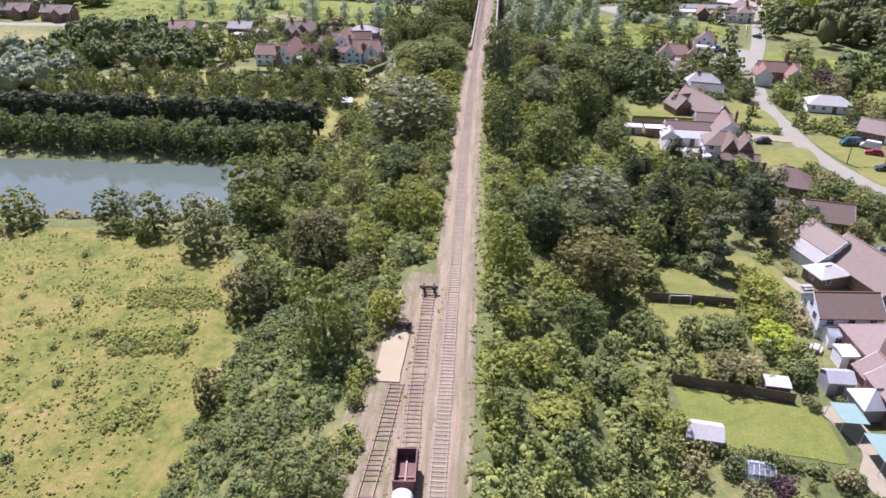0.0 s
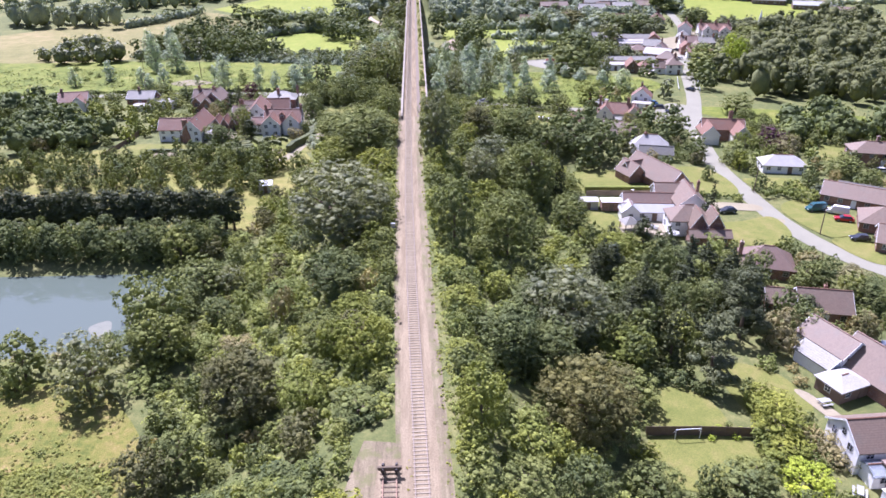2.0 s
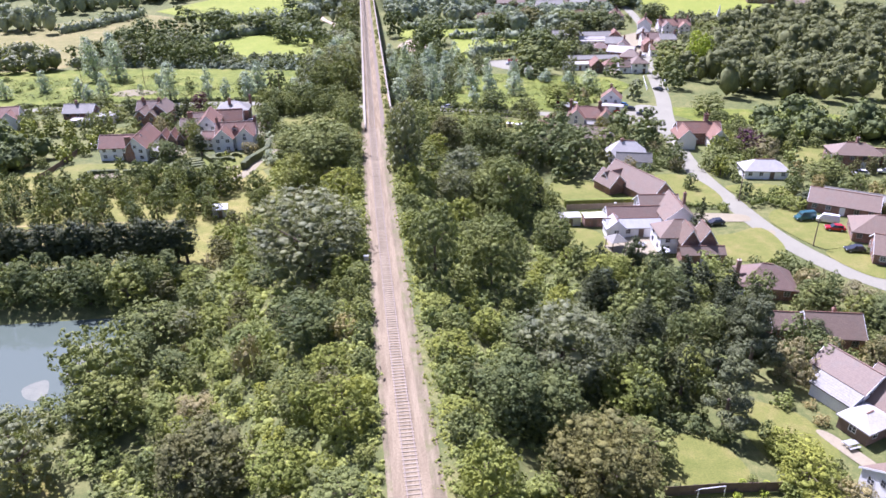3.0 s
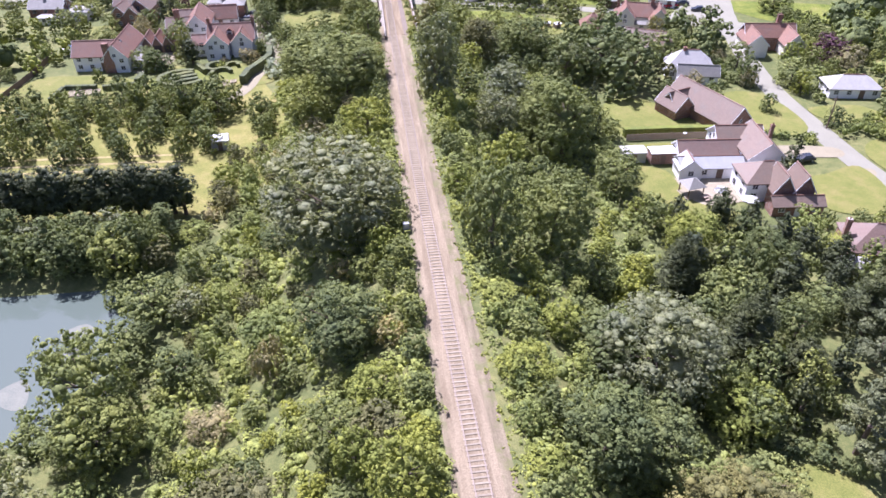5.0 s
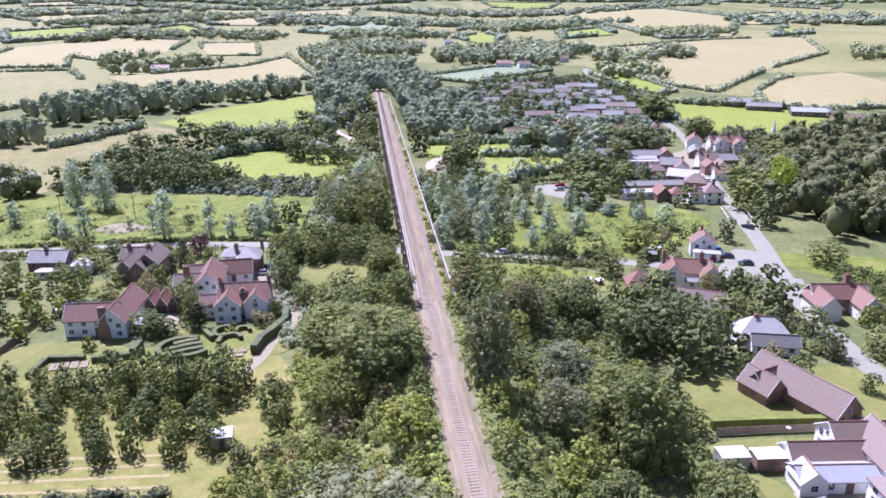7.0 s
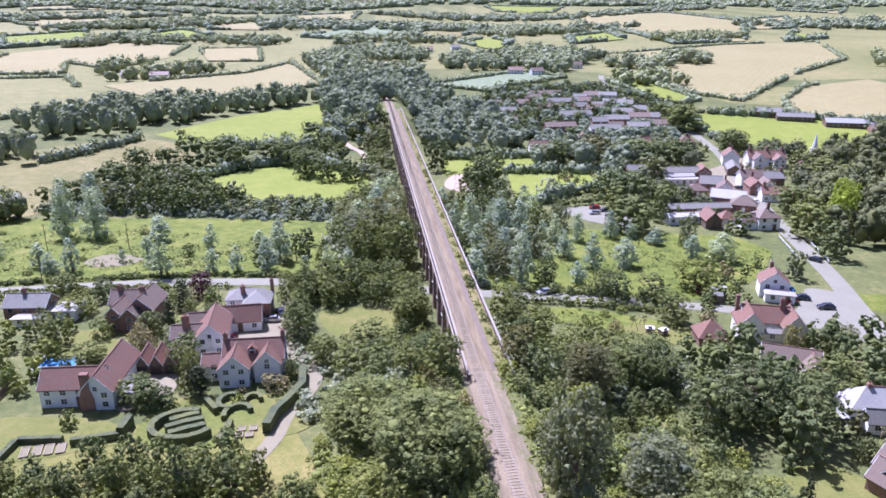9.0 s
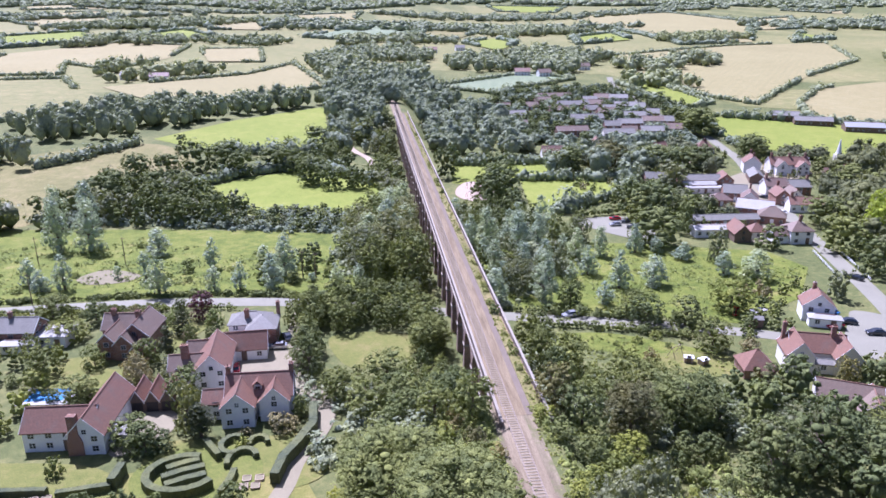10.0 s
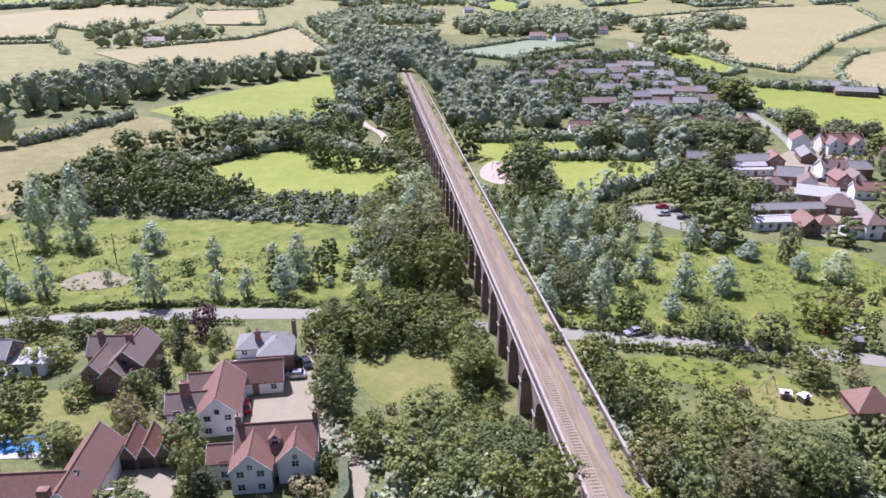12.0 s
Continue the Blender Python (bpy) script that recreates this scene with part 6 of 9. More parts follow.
block(h, 4.0, -2.5, 8, 5.6, 2.7, 5.0, "y", wall=CREAM, roof=TILE_BROWN, sides="r")
h = house(92.5, 240.5, -8, "brick cottage with red tiled gables beside the lane", "cottage")
block(h, 0, 2.5, 13, 5.6, 4.6, 7.8, "x", wall=BRICK, roof=TILE_RED, sides="b")
block(h, -5.0, -1.0, 9, 5.2, 4.2, 7.4, "y", wall=CREAM, roof=TILE_RED, sides="r")
block(h, 4.6, -1.0, 9, 5.2, 4.2, 7.4, "y", wall=CREAM, roof=TILE_RED, sides="r")
chimney(h, 2.5, 3.5, 6, 10.4, 1.2, 0.9)
h = house(64.2, 225.5, -14, "white house with pale grey roofs and a long dormer")
block(h, 0, 1.5, 11, 7.0, 3.4, 7.0, "x", True, RENDER_WHITE, PALE_ROOF, "fb", barge=False)
block(h, 1.6, -2.6, 9.5, 3.4, 2.6, 4.6, "x", wall=RENDER_WHITE, roof=SLATE, sides="f")
chimney(h, -1.5, 1.5, 5, 8.6)
h = house(57.8, 203.5, 20, "long dark brick barn house with brown tiled roofs")
block(h, 1.6, -0.5, 19, 7.0, 2.6, 6.6, "y", wall=BRICK, roof=TILE_BROWN, sides="lr")
block(h, -3.6, 4.0, 6.5, 5.2, 2.6, 5.6, "y", wall=BRICK, roof=TILE_BROWN, sides="")
block(h, -2.0, 4.6, 6.0, 4.4, 2.6, 5.4, "x", wall=BRICK, roof=TILE_BROWN, sides="f")
# rambling house with the white garden wing
h = house(52.0, 182.0, -5, "rambling white house with plum-brown tiled roofs and garden wing")
block(h, -0.8, 2.6, 12.5, 4.6, 2.8, 4.8, "x", wall=RENDER_WHITE, roof=TILE_MAUVE, sides="f")
block(h, -2.2, -2.4, 12.0, 4.6, 2.6, 3.9, "x", wall=RENDER_WHITE, roof=GREY_METAL, sides="fl", barge=False)
block(h, -6.4, -3.2, 4.0, 4.2, 2.6, 4.6, "y", wall=RENDER_WHITE, roof=GREY_METAL, sides="l")
block(h, 5.5, 5.5, 9.0, 6.6, 4.4, 7.4, "x", wall=RENDER_WHITE, roof=TILE_BROWN, sides="l")
block(h, 8.2, 1.0, 10.0, 7.2, 4.6, 8.4, "y", wall=RENDER_WHITE, roof=TILE_BROWN, sides="f")
block(h, 5.5, -9.5, 9.0, 7.0, 4.8, 7.8, "x", True, RENDER_WHITE, TILE_BROWN, "fl")
block(h, 6.6, -13.0, 5.0, 3.6, 4.0, 7.2, "y", wall=BRICK, roof=TILE_BROWN, sides="")
block(h, 10.2, -13.0, 5.0, 3.6, 4.0, 7.2, "y", wall=BRICK, roof=TILE_BROWN, sides="")
block(h, 8.6, -16.5, 9.0, 3.0, 2.4, 3.6, "x", wall=BRICK, roof=TILE_BROWN, sides="f", barge=False)
chimney(h, 10.5, 2.0, 7, 9.6, 0.6, 0.6)
h = house(66.0, 151.8, -18, "bungalow with a purple-brown tiled roof behind trees", "bungalow")
block(h, 0, 0, 10, 8, 2.7, 6.0, "x", True, BRICK, TILE_MAUVE, "f")
chimney(h, -5.2, 0, 2, 7.2)
h = house(66.5, 134.3, -12, "low brick house with brown tiled gables", "bungalow")
block(h, 1.5, 0, 9, 7.0, 2.8, 5.8, "x", wall=BRICK, roof=TILE_BROWN, sides="fr")
block(h, -4.5, 1.4, 7, 5.0, 2.6, 4.6, "x", wall=BRICK, roof=TILE_BROWN, sides="f")
chimney(h, 2.0, 1.0, 5, 7.0, 0.5, 0.5)
# chalet house with long roofs, and its garden room
h = house(63.5, 115.0, 20, "chalet house with long pinkish-brown roofs and a garden room")
block(h, 0.5, 5.0, 9.0, 6.0, 4.8, 7.6, "y", wall=RENDER_WHITE, roof=TILE_BROWN, sides="l")
block(h, -2.6, 4.0, 6.5, 4.5, 2.6, 4.0, "y", wall=RENDER_WHITE, roof=SLATE, sides="l")
block(h, 2.4, -4.5, 14.0, 8.5, 2.8, 7.0, "y", wall=BRICK, roof=TILE_BROWN, sides="lf")
block(h, -4.8, -2.0, 6.0, 4.6, 2.5, 3.4, "x", True, FENCE, PALE_ROOF, "fl", barge=False)
h = house(56.0, 97.2, 3, "white gabled house with a brown tiled roof and a glazed lean-to")
block(h, 0.5, 0.5, 10, 7.0, 4.8, 7.8, "x", wall=RENDER_WHITE, roof=TILE_BROWN, sides="lf")
block(h, -0.8, -4.4, 6.0, 2.6, 2.5, 3.2, "x", wall=RENDER_WHITE, roof=CONSERVATORY_GLASS, sides="f", barge=False)
h = house(58.5, 86.0, 6, "house with a plum-red tiled roof and a paved terrace")
block(h, 0.5, 2.5, 9, 8.0, 4.4, 7.6, "y", True, BRICK, TILE_MAUVE, "l")
block(h, -2.5, -4.5, 6.5, 6.0, 2.6, 5.0, "y", wall=BRICK, roof=TILE_MAUVE, sides="l")
h = house(56.5, 74.0, 6, "brick house with red tiled roofs", "house")
block(h, 1.0, 0, 13, 8.0, 4.6, 7.8, "y", wall=BRICK, roof=TILE_MAUVE, sides="l")
block(h, -3.2, 3.2, 5.0, 4.0, 2.6, 4.4, "x", True, GREY_METAL, GREY_METAL, "", barge=False)
# across the lane
h = house(97.8, 211.5, -10, "white bungalow with a pale hipped roof", "bungalow")
block(h, 0, 0, 11.5, 6.5, 2.6, 4.9, "x", True, RENDER_WHITE, PALE_ROOF, "flr")
h = house(127, 216.5, -14, "square red brick house with hipped brown roofs")
block(h, 0, 0, 13, 8, 5.0, 7.8, "x", True, BRICK, TILE_BROWN, "flr")
block(h, 9, 1.0, 6, 5, 2.5, 5.0, "x", wall=BRICK, roof=TILE_BROWN, sides="f")
chimney(h, 0.5, 0.5, 7, 9.6)
h = house(104.5, 186.0, -35, "bungalow with long grey-brown roofs and a pale extension", "bungalow")
block(h, 0, 0, 15, 8.0, 2.6, 5.2, "x", wall=BRICK, roof=TILE_BROWN, sides="fl")
block(h, 2.0, 4.5, 13, 5.0, 2.6, 4.0, "x", wall=RENDER_WHITE, roof=SLATE, sides="", barge=False)
h = house(103.0, 171.0, -28, "bungalow with a hipped pinkish-brown roof", "bungalow")
block(h, 0, 0, 11, 9.0, 2.6, 5.6, "x", True, BRICK, TILE_BROWN, "fl")
h = house(101.5, 159.5, -30, "bungalow with a broad tiled roof beside a drive", "bungalow")
block(h, 0, 0, 13, 9.0, 2.6, 5.4, "x", wall=BRICK, roof=TILE_BROWN, sides="fl")

# the village street: x, y, turn, length, depth, eaves, ridge, way of the ridge, hipped, wall, roof, chimneys along the ridge
VILLAGE_SOUTH = (
    (111.5, 347, -4, 7.5, 7, 5.6, 8.6, "x", True, RENDER_WHITE, TILE_BROWN, (0.5,)), (105.2, 347.4, -4, 5, 5, 3.2, 5.8, "x", False, RENDER_WHITE, TILE_BROWN, ()),
    (87.6, 357.3, -2, 14, 6, 3, 3.8, "x", False, RENDER_WHITE, PALE_ROOF, ()), (97, 368.8, -2, 25, 5, 2.8, 4.2, "x", False, BRICK, SLATE, ()),
    (94, 352, -8, 9, 5.4, 3.4, 6.4, "y", False, FENCE, TILE_RED, ()), (100.6, 353, -5, 5.5, 5, 3, 5.4, "x", True, CREAM, TILE_RED, ()),
    (116, 369.5, -28, 9, 7, 3.4, 6.4, "x", True, BRICK, TILE_BROWN, ()), (115.2, 379.6, -32, 12.5, 9, 4.4, 7.4, "x", False, BRICK, PALE_ROOF, ()),
    (110, 397, -6, 8.5, 6.5, 2.8, 5, "x", True, BRICK, TILE_MAUVE, ()), (137, 383, -14, 12, 6, 4.1, 6.8, "x", False, RENDER_WHITE, TILE_RED, (-5,)),
)
VILLAGE_MID = (
    (120.6, 393.4, 62, 8, 6, 4.6, 7.6, "x", False, RENDER_WHITE, TILE_MAUVE, (3,)), (119.6, 403.4, -20, 9, 7.5, 4.6, 7.8, "x", False, BRICK, SLATE, ()),
    (135, 396.6, -12, 9, 5.4, 4.6, 7.6, "y", False, BRICK, TILE_RED, (3.4,)), (141, 397.4, -12, 8, 5.4, 4.4, 7.2, "y", False, CREAM, TILE_BROWN, ()),
    (141.2, 411.4, -8, 9, 7, 5, 8.2, "x", False, RENDER_WHITE, TILE_MAUVE, (-3.6,)), (150, 408.6, -8, 8.4, 7, 5, 7.8, "x", False, BRICK, SLATE, (3.4,)),
    (113.4, 416.4, -3, 15, 3.4, 2.8, 3.2, "x", True, RENDER_WHITE, PALE_ROOF, ()), (113, 421.6, -3, 14, 4.6, 3.2, 4.4, "x", False, BRICK, PALE_ROOF, ()),
    (116, 428.6, -3, 19, 6.5, 3.6, 5.8, "x", False, BRICK, SLATE, ()), (128, 428.4, -14, 9, 6.4, 3.8, 6.6, "y", False, BRICK, TILE_RED, ()),
)
VILLAGE_NORTH = (
    (99.8, 436.4, -2, 9.5, 6, 3.2, 5.6, "x", False, BRICK, SLATE, ()), (147, 436.4, 68, 14, 6, 3, 5.2, "x", False, FENCE, SLATE, ()),
    (154.6, 454, 68, 10, 7.5, 5.8, 9.4, "x", False, RENDER_WHITE, TILE_RED, (-4.4, 4.4)), (170, 449.4, -8, 18, 7, 5.4, 9, "x", False, RENDER_WHITE, TILE_RED, (-7.8, 0.5, 7.8)),
    (164.6, 446.4, -8, 7, 5.4, 5.2, 8.4, "y", False, RENDER_WHITE, TILE_MAUVE, ()), (174.4, 445.6, -8, 7, 5.8, 4.8, 7.8, "y", False, RENDER_WHITE, TILE_RED, ()),
    (151.6, 497, -12, 9.5, 7.5, 3, 7, "x", True, CREAM, TILE_RED, (0,)), (181, 430, -20, 9, 6, 4.4, 7.4, "x", False, BRICK, TILE_RED, (3.6,)),
)
for x, y, t, w, d, e, r, way, hip, wall, roof, stacks in VILLAGE_SOUTH + VILLAGE_MID + VILLAGE_NORTH:
    h = house(x, y - 1.6, t, ("white-rendered " if wall is RENDER_WHITE else "dark boarded " if wall is FENCE else "cream " if wall is CREAM else "red brick ") + ("village house with a hipped roof" if hip else "village house with a gabled roof") + " close to the street", group="houses along the village street")
    block(h, 0, 0, w, d, e, r, way, hip, wall, roof, "fr" if way == "x" else "l", barge=wall is RENDER_WHITE)
    for u in stacks:
        chimney(h, u if way == "x" else 0, 0 if way == "x" else u, r - 1.2, r + 2.2, 0.9, 0.7)
STREET_FAR = ((126, 494, 20, 8, 7, 3.4, 7, CREAM, TILE_RED), (97, 509, 80, 6, 6, 4.4, 8, CREAM, TILE_RED), (67, 488, -6, 11, 8, 3.4, 7.6, RENDER_WHITE, TILE_RED),
              (242, 570, -25, 16, 9, 4, 6.4, FENCE, SLATE), (252, 556, -22, 22, 8, 3.2, 5.4, FENCE, SLATE), (275, 535, -20, 28, 10, 3.4, 5.8, FENCE, GREY_METAL), (290, 515, -20, 26, 9, 3.2, 5.4, BRICK, TILE_BROWN))
for x, y, t, w, d, e, r, wall, roof in STREET_FAR:
    h = house(x, y, t, "building with a broad pitched roof beyond the village", "building", "buildings beyond the village")
    block(h, 0, 0, w, d, e, r, "x", wall=wall, roof=roof, sides="f", barge=False)
ESTATE_WEST = ((86, 621, 4, 10, 8), (111, 652, 4, 25, 7), (113, 619, 4, 27, 7), (111, 573, 3, 21, 7), (92, 540, 2, 19, 7), (67, 619, 4, 9, 7), (69, 588, 2, 16, 7), (64, 558, 2, 12, 7), (156, 642, -15, 13, 8), (150, 612, -18, 14, 8), (124, 605, 2, 9, 7), (138, 606, -8, 10, 8), (160, 590, -14, 10, 8), (134, 626, -6, 11, 8))
ESTATE_EAST = ((146, 650, -12, 11, 8), (159, 612, -14, 10, 8), (160, 566, -10, 9, 8), (156, 545, -10, 10, 8), (122, 556, -4, 10, 7), (127, 541, -4, 9, 7), (134, 640, -6, 10, 8), (100, 600, 4, 14, 7), (98, 636, 4, 12, 7), (145, 578, -8, 16, 8), (133, 557, -6, 15, 8), (150, 563, -10, 13, 8), (117, 531, -4, 18, 7), (139, 536, -10, 13, 8), (130, 592, 0, 12, 7))
for x, y, t, w, d in ESTATE_WEST + ESTATE_EAST:
    h = house(x, y, t, "terrace of brick houses with a grey-brown roof", "terrace", "terraces on the estate")
    low = w < 12
    block(h, 0, 0, w, d, 2.8 if low else 4.4, 5.6 if low else 7.2, "x", wall=CREAM if int(x) % 3 == 0 else BRICK, roof=TILE_BROWN if int(x + y) % 3 else SLATE, sides="f", barge=False)
for x, y, t, w, roof in ((-205, 800, 5, 16, TILE_RED), (-235, 812, -5, 12, SLATE), (120, 800, -10, 14, TILE_RED), (138, 790, 8, 12, TILE_BROWN), (168, 850, -8, 14, TILE_RED), (190, 840, 5, 12, TILE_BROWN), (60, 1060, 0, 15, TILE_RED), (100, 1085, 5, 12, SLATE)):
    h = house(x, y, t, "farmhouse among trees on the far slope", "farmhouse", "farmhouses on the far slope")
    block(h, 0, 0, w, 8, 5.0, 8.6, "x", wall=RENDER_WHITE, roof=roof, sides="f", barge=False)

# ---- woods, scrub and hedges ----
STREET_LINE = ((170.4, 533), (168.4, 515), (163, 483.6), (153.8, 454.7), (137, 405.7), (120, 353), (110, 319), (103, 296), (91, 262), (84, 235), (81, 216), (80.5, 198), (81, 177), (85, 161))
taken += [(x, y, 3.6) for x, y in row_of(STREET_LINE, 3.5)]
taken += [(x, y, 3.5) for x, y in row_of(((-24, 478), (-26.8, 502), (-33, 516), (-38, 533), (-44.5, 555)), 3)]
taken += [(x, y, 4.0) for x, y in ((-30, 496), (-31, 506), (-37, 512), (-41, 522), (14, 410), (17, 418), (16, 430), (18, 438), (12, 404))]
taken += [(x, y, 2.4) for x, y in row_of(((-39, 262.6), (-37.3, 257), (-38.6, 250), (-41.6, 242.6), (-42.9, 233)), 2)]
W_BANK = ((-9.6, 96), (-10, 110), (-10.6, 140), (-11.2, 190), (-11.6, 236), (-22, 240), (-34, 236), (-40, 200), (-40, 170), (-44, 150), (-46, 120), (-42, 98), (-30, 96), (-16, 92))
W_YARD = ((-18, 40), (-17, 90), (-36, 96), (-38, 70), (-36, 46))
E_BANK = ((1.0, 40), (-0.6, 130), (-2.2, 180), (-3.4, 234), (30, 240), (36, 205), (32, 170), (28, 140), (26, 105), (25, 60), (24, 40))
thicket("undergrowth", (W_YARD,), 1.4, (0.7, 1.5), "hedge", 2, "tangle of brambles and nettles below the sidings", 40, 0.24)
thicket("undergrowth", (W_BANK,), 2.0, (0.8, 1.9), "bramble", 3, "tangled brambles and saplings covering the railway bank", 34, 0.36)
thicket("undergrowth", (E_BANK,), 2.0, (0.8, 1.9), "bramble", 4, "bright green scrub covering the railway bank", 34, 0.36)
BROAD = ("ash", "oak", "ash", "maple", "lime", "ash")
LOW_SCRUB = ((-24, 132), (-40, 140), (-52, 168), (-44, 178), (-44, 200), (-26, 202), (-20, 170))
fill(LOW_SCRUB, 3.4, ("bush", "lime", "bush", "ash", "sage", "maple"), 110, (2.2, 5.5), 0.5, 0, 60, detail=1, label="light yellow-green scrub below the bank")
fill(W_BANK, 4.4, BROAD, 11, (3, 5.5), 0.5, 0, 22, detail=1)
fill(W_BANK, 3.2, ("bush", "lime", "bush", "ash", "oak", "sage"), 111, (2, 4), 0.55, 0, 150, detail=1, label="low scrub and saplings covering the railway bank")
fill(W_YARD, 2.3, ("darkbush", "apple", "darkbush", "ash", "darkbush"), 12, (1.1, 2.3), 0.9, 0, 260, detail=1, label="tangle of brambles and elder below the sidings")
fill(E_BANK, 4.4, ("ash", "lime", "ash", "oak", "lime"), 13, (4, 6.5), 0.48, 1, 26)
fill(E_BANK, 4.0, ("ash", "lime", "ash", "bush", "oak", "lime"), 113, (2.5, 5), 0.52, 0, 170, detail=1)
fill(((26, 128), (36, 126), (60, 128), (58, 150), (52, 160), (42, 165), (32, 165)), 3.8, ("oak", "spruce", "oak", "ash", "spruce", "darkbush"), 14, (5, 9), 0.42, 0, 46, detail=1, label="dark conifers and oaks crowded behind the gardens")
fill(((-66, 120), (-44, 116), (-40, 165), (-52, 168), (-60, 140)), 5.0, ("ash", "oak", "bush"), 15, (3, 5.5), 0.5, 0, 30, detail=1, label="small leafy trees beyond the dry meadow")
# two rows of trees behind the pond
rows = [(("oak", "ash", "alder")[i % 3], x, y + (i % 3) * 0.8, 6.8 + (i * 7 % 4) * 0.7, 3.4) for i, (x, y) in enumerate(row_of(((-190, 168), (-130, 167), (-66, 164.4), (-48, 166)), 3.0))]
rows += [(("ash", "alder", "willow")[i % 3], x, y + (i % 2) * 1.2, 6.0 + (i * 5 % 4) * 0.6, 3.0) for i, (x, y) in enumerate(row_of(((-190, 173), (-130, 172), (-66, 169.6), (-46, 170.6)), 3.6))]
joined("trees", rows, "dark bushy trees crowded along the pond's far bank", detail=1)
for i, (x, y) in enumerate(row_of(((-176, 181), (-120, 180), (-46, 178.5)), 2.0)):
    plant("cypress", x, y + (i % 2) * 0.5, 9.4 + (i * 5 % 7) * 0.3, 2.9, 1, "tall dark green tree in a close screen", group="screen of trees")
# orchard
rng = random.Random(5)
for j in range(7):
    for i in range(17):
        x, y = -140 + i * 5.7 + rng.uniform(-1.8, 1.8), 202 + j * 4.4 + rng.uniform(-1.6, 1.6)
        if rng.random() < 0.9 and clear_of(x, y, 1.5) and x < -46 and y < 229:
            plant(rng.choice(("oak", "alder", "ash", "oak")), x, y, rng.uniform(5.2, 7.6), rng.uniform(2.2, 3.0), 1, "young orchard tree on mown grass", group="orchard trees")
            taken.append((x, y, 2))
grove((
    ("poplar", -126, 365.7, 17, 5.4), ("poplar", -116.2, 364.9, 17, 5.9), ("poplar", -122.2, 334.8, 7.9, 2.9), ("poplar", -116.8, 328.8, 6.2, 3.3),
    ("poplar", -111.2, 329.8, 10.3, 3.4), ("poplar", -99.4, 336.6, 4.2, 1.6), ("poplar", -91.6, 336.3, 8.3, 2.7), ("poplar", -84.5, 322.7, 12.3, 4.1),
    ("poplar", -93.6, 358.3, 8.6, 4.8), ("poplar", -74.1, 343.5, 8.8, 2.8), ("poplar", -70.3, 323.9, 7.2, 2.7), ("poplar", -63.3, 323.3, 7.8, 2.9),
    ("poplar", -59.9, 345.7, 6.2, 2.8), ("poplar", -54.8, 323.2, 10.2, 4.1), ("poplar", -52.3, 333.1, 12.5, 4.6), ("poplar", -37.5, 323.3, 6.6, 2.7),
    ("poplar", -31.3, 325.9, 5.6, 2.6), ("poplar", -44.4, 328.3, 2.8, 1.5), ("poplar", -140, 346, 9, 3.7), ("poplar", -150, 334, 8, 3.4), ("darkbush", -81, 340.6, 4.2, 2.5),
), 1, "silver trees in the meadow")
grove((
    ("poplar", 38.9, 312.3, 10.7, 3.7), ("poplar", 48.9, 313.8, 8.6, 4.9), ("poplar", 30.9, 301.6, 6.2, 2.9), ("poplar", 60.7, 340.5, 5.6, 2.7),
    ("poplar", 66.4, 333.5, 5.6, 3.4), ("poplar", 72.2, 319.2, 7.4, 3.5), ("willow", 75.7, 329.7, 12, 3.8), ("poplar", 79.7, 314.7, 8.6, 5.4),
    ("poplar", 33.8, 323.9, 8.6, 3.5), ("poplar", 15.9, 304.4, 14, 4.6), ("poplar", 27.5, 319.8, 5.6, 2.1), ("poplar", 16.2, 330.4, 8.6, 4.1),
    ("poplar", 7.1, 315.8, 8, 3.2), ("poplar", 18.3, 345.9, 13.7, 4.9), ("poplar", 34.7, 338.4, 9.8, 3.5), ("poplar", 42.6, 339.8, 9.9, 3.5),
    ("poplar", 54.5, 341.6, 9.3, 3.2), ("poplar", 23.7, 333.4, 8.4, 3.8), ("poplar", 8, 332, 9, 3.7), ("poplar", 26, 352, 11, 4.1),
), 1, "silver trees east of the viaduct")
grove((("ash", 22.5, 302.7, 8.1, 4.0), ("bush", 16.6, 279.5, 3.2, 1.8), ("sage", 30.9, 270.5, 3.6, 2.0), ("bush", 25.2, 273.4, 2.6, 1.5), ("sage", 54, 271.7, 3.5, 2.6)), 1)
grove((
    ("oak", -47.9, 218.7, 8.8, 4.6), ("alder", -55.1, 218, 11.5, 3.0), ("ash", -59.9, 219.9, 6.9, 3.0), ("oak", -65.3, 220.5, 8.8, 3.1), ("oak", -68.7, 222.5, 5.3, 2.6),
    ("ash", -73.5, 222, 5.0, 2.9), ("oak", -77.7, 221.8, 5.0, 2.9), ("oak", -81.9, 223.8, 5.1, 2.4), ("oak", -51.9, 220.4, 7.3, 3.4), ("ash", -44.4, 222.5, 6.7, 2.7),
), 1, "trees below the formal garden")
grove((("oak", -65.1, 248, 4.4, 2.8), ("oak", -67.6, 248, 6.0, 3.4), ("willow", -61.5, 253.7, 10.6, 3.0), ("apple", -80.2, 242.9, 4.0, 1.8), ("ash", -82.7, 265.8, 5.2, 3.0), ("sage", -77, 275.2, 6.0, 3.0), ("bush", -51.4, 247.6, 2.4, 1.6)), 1)
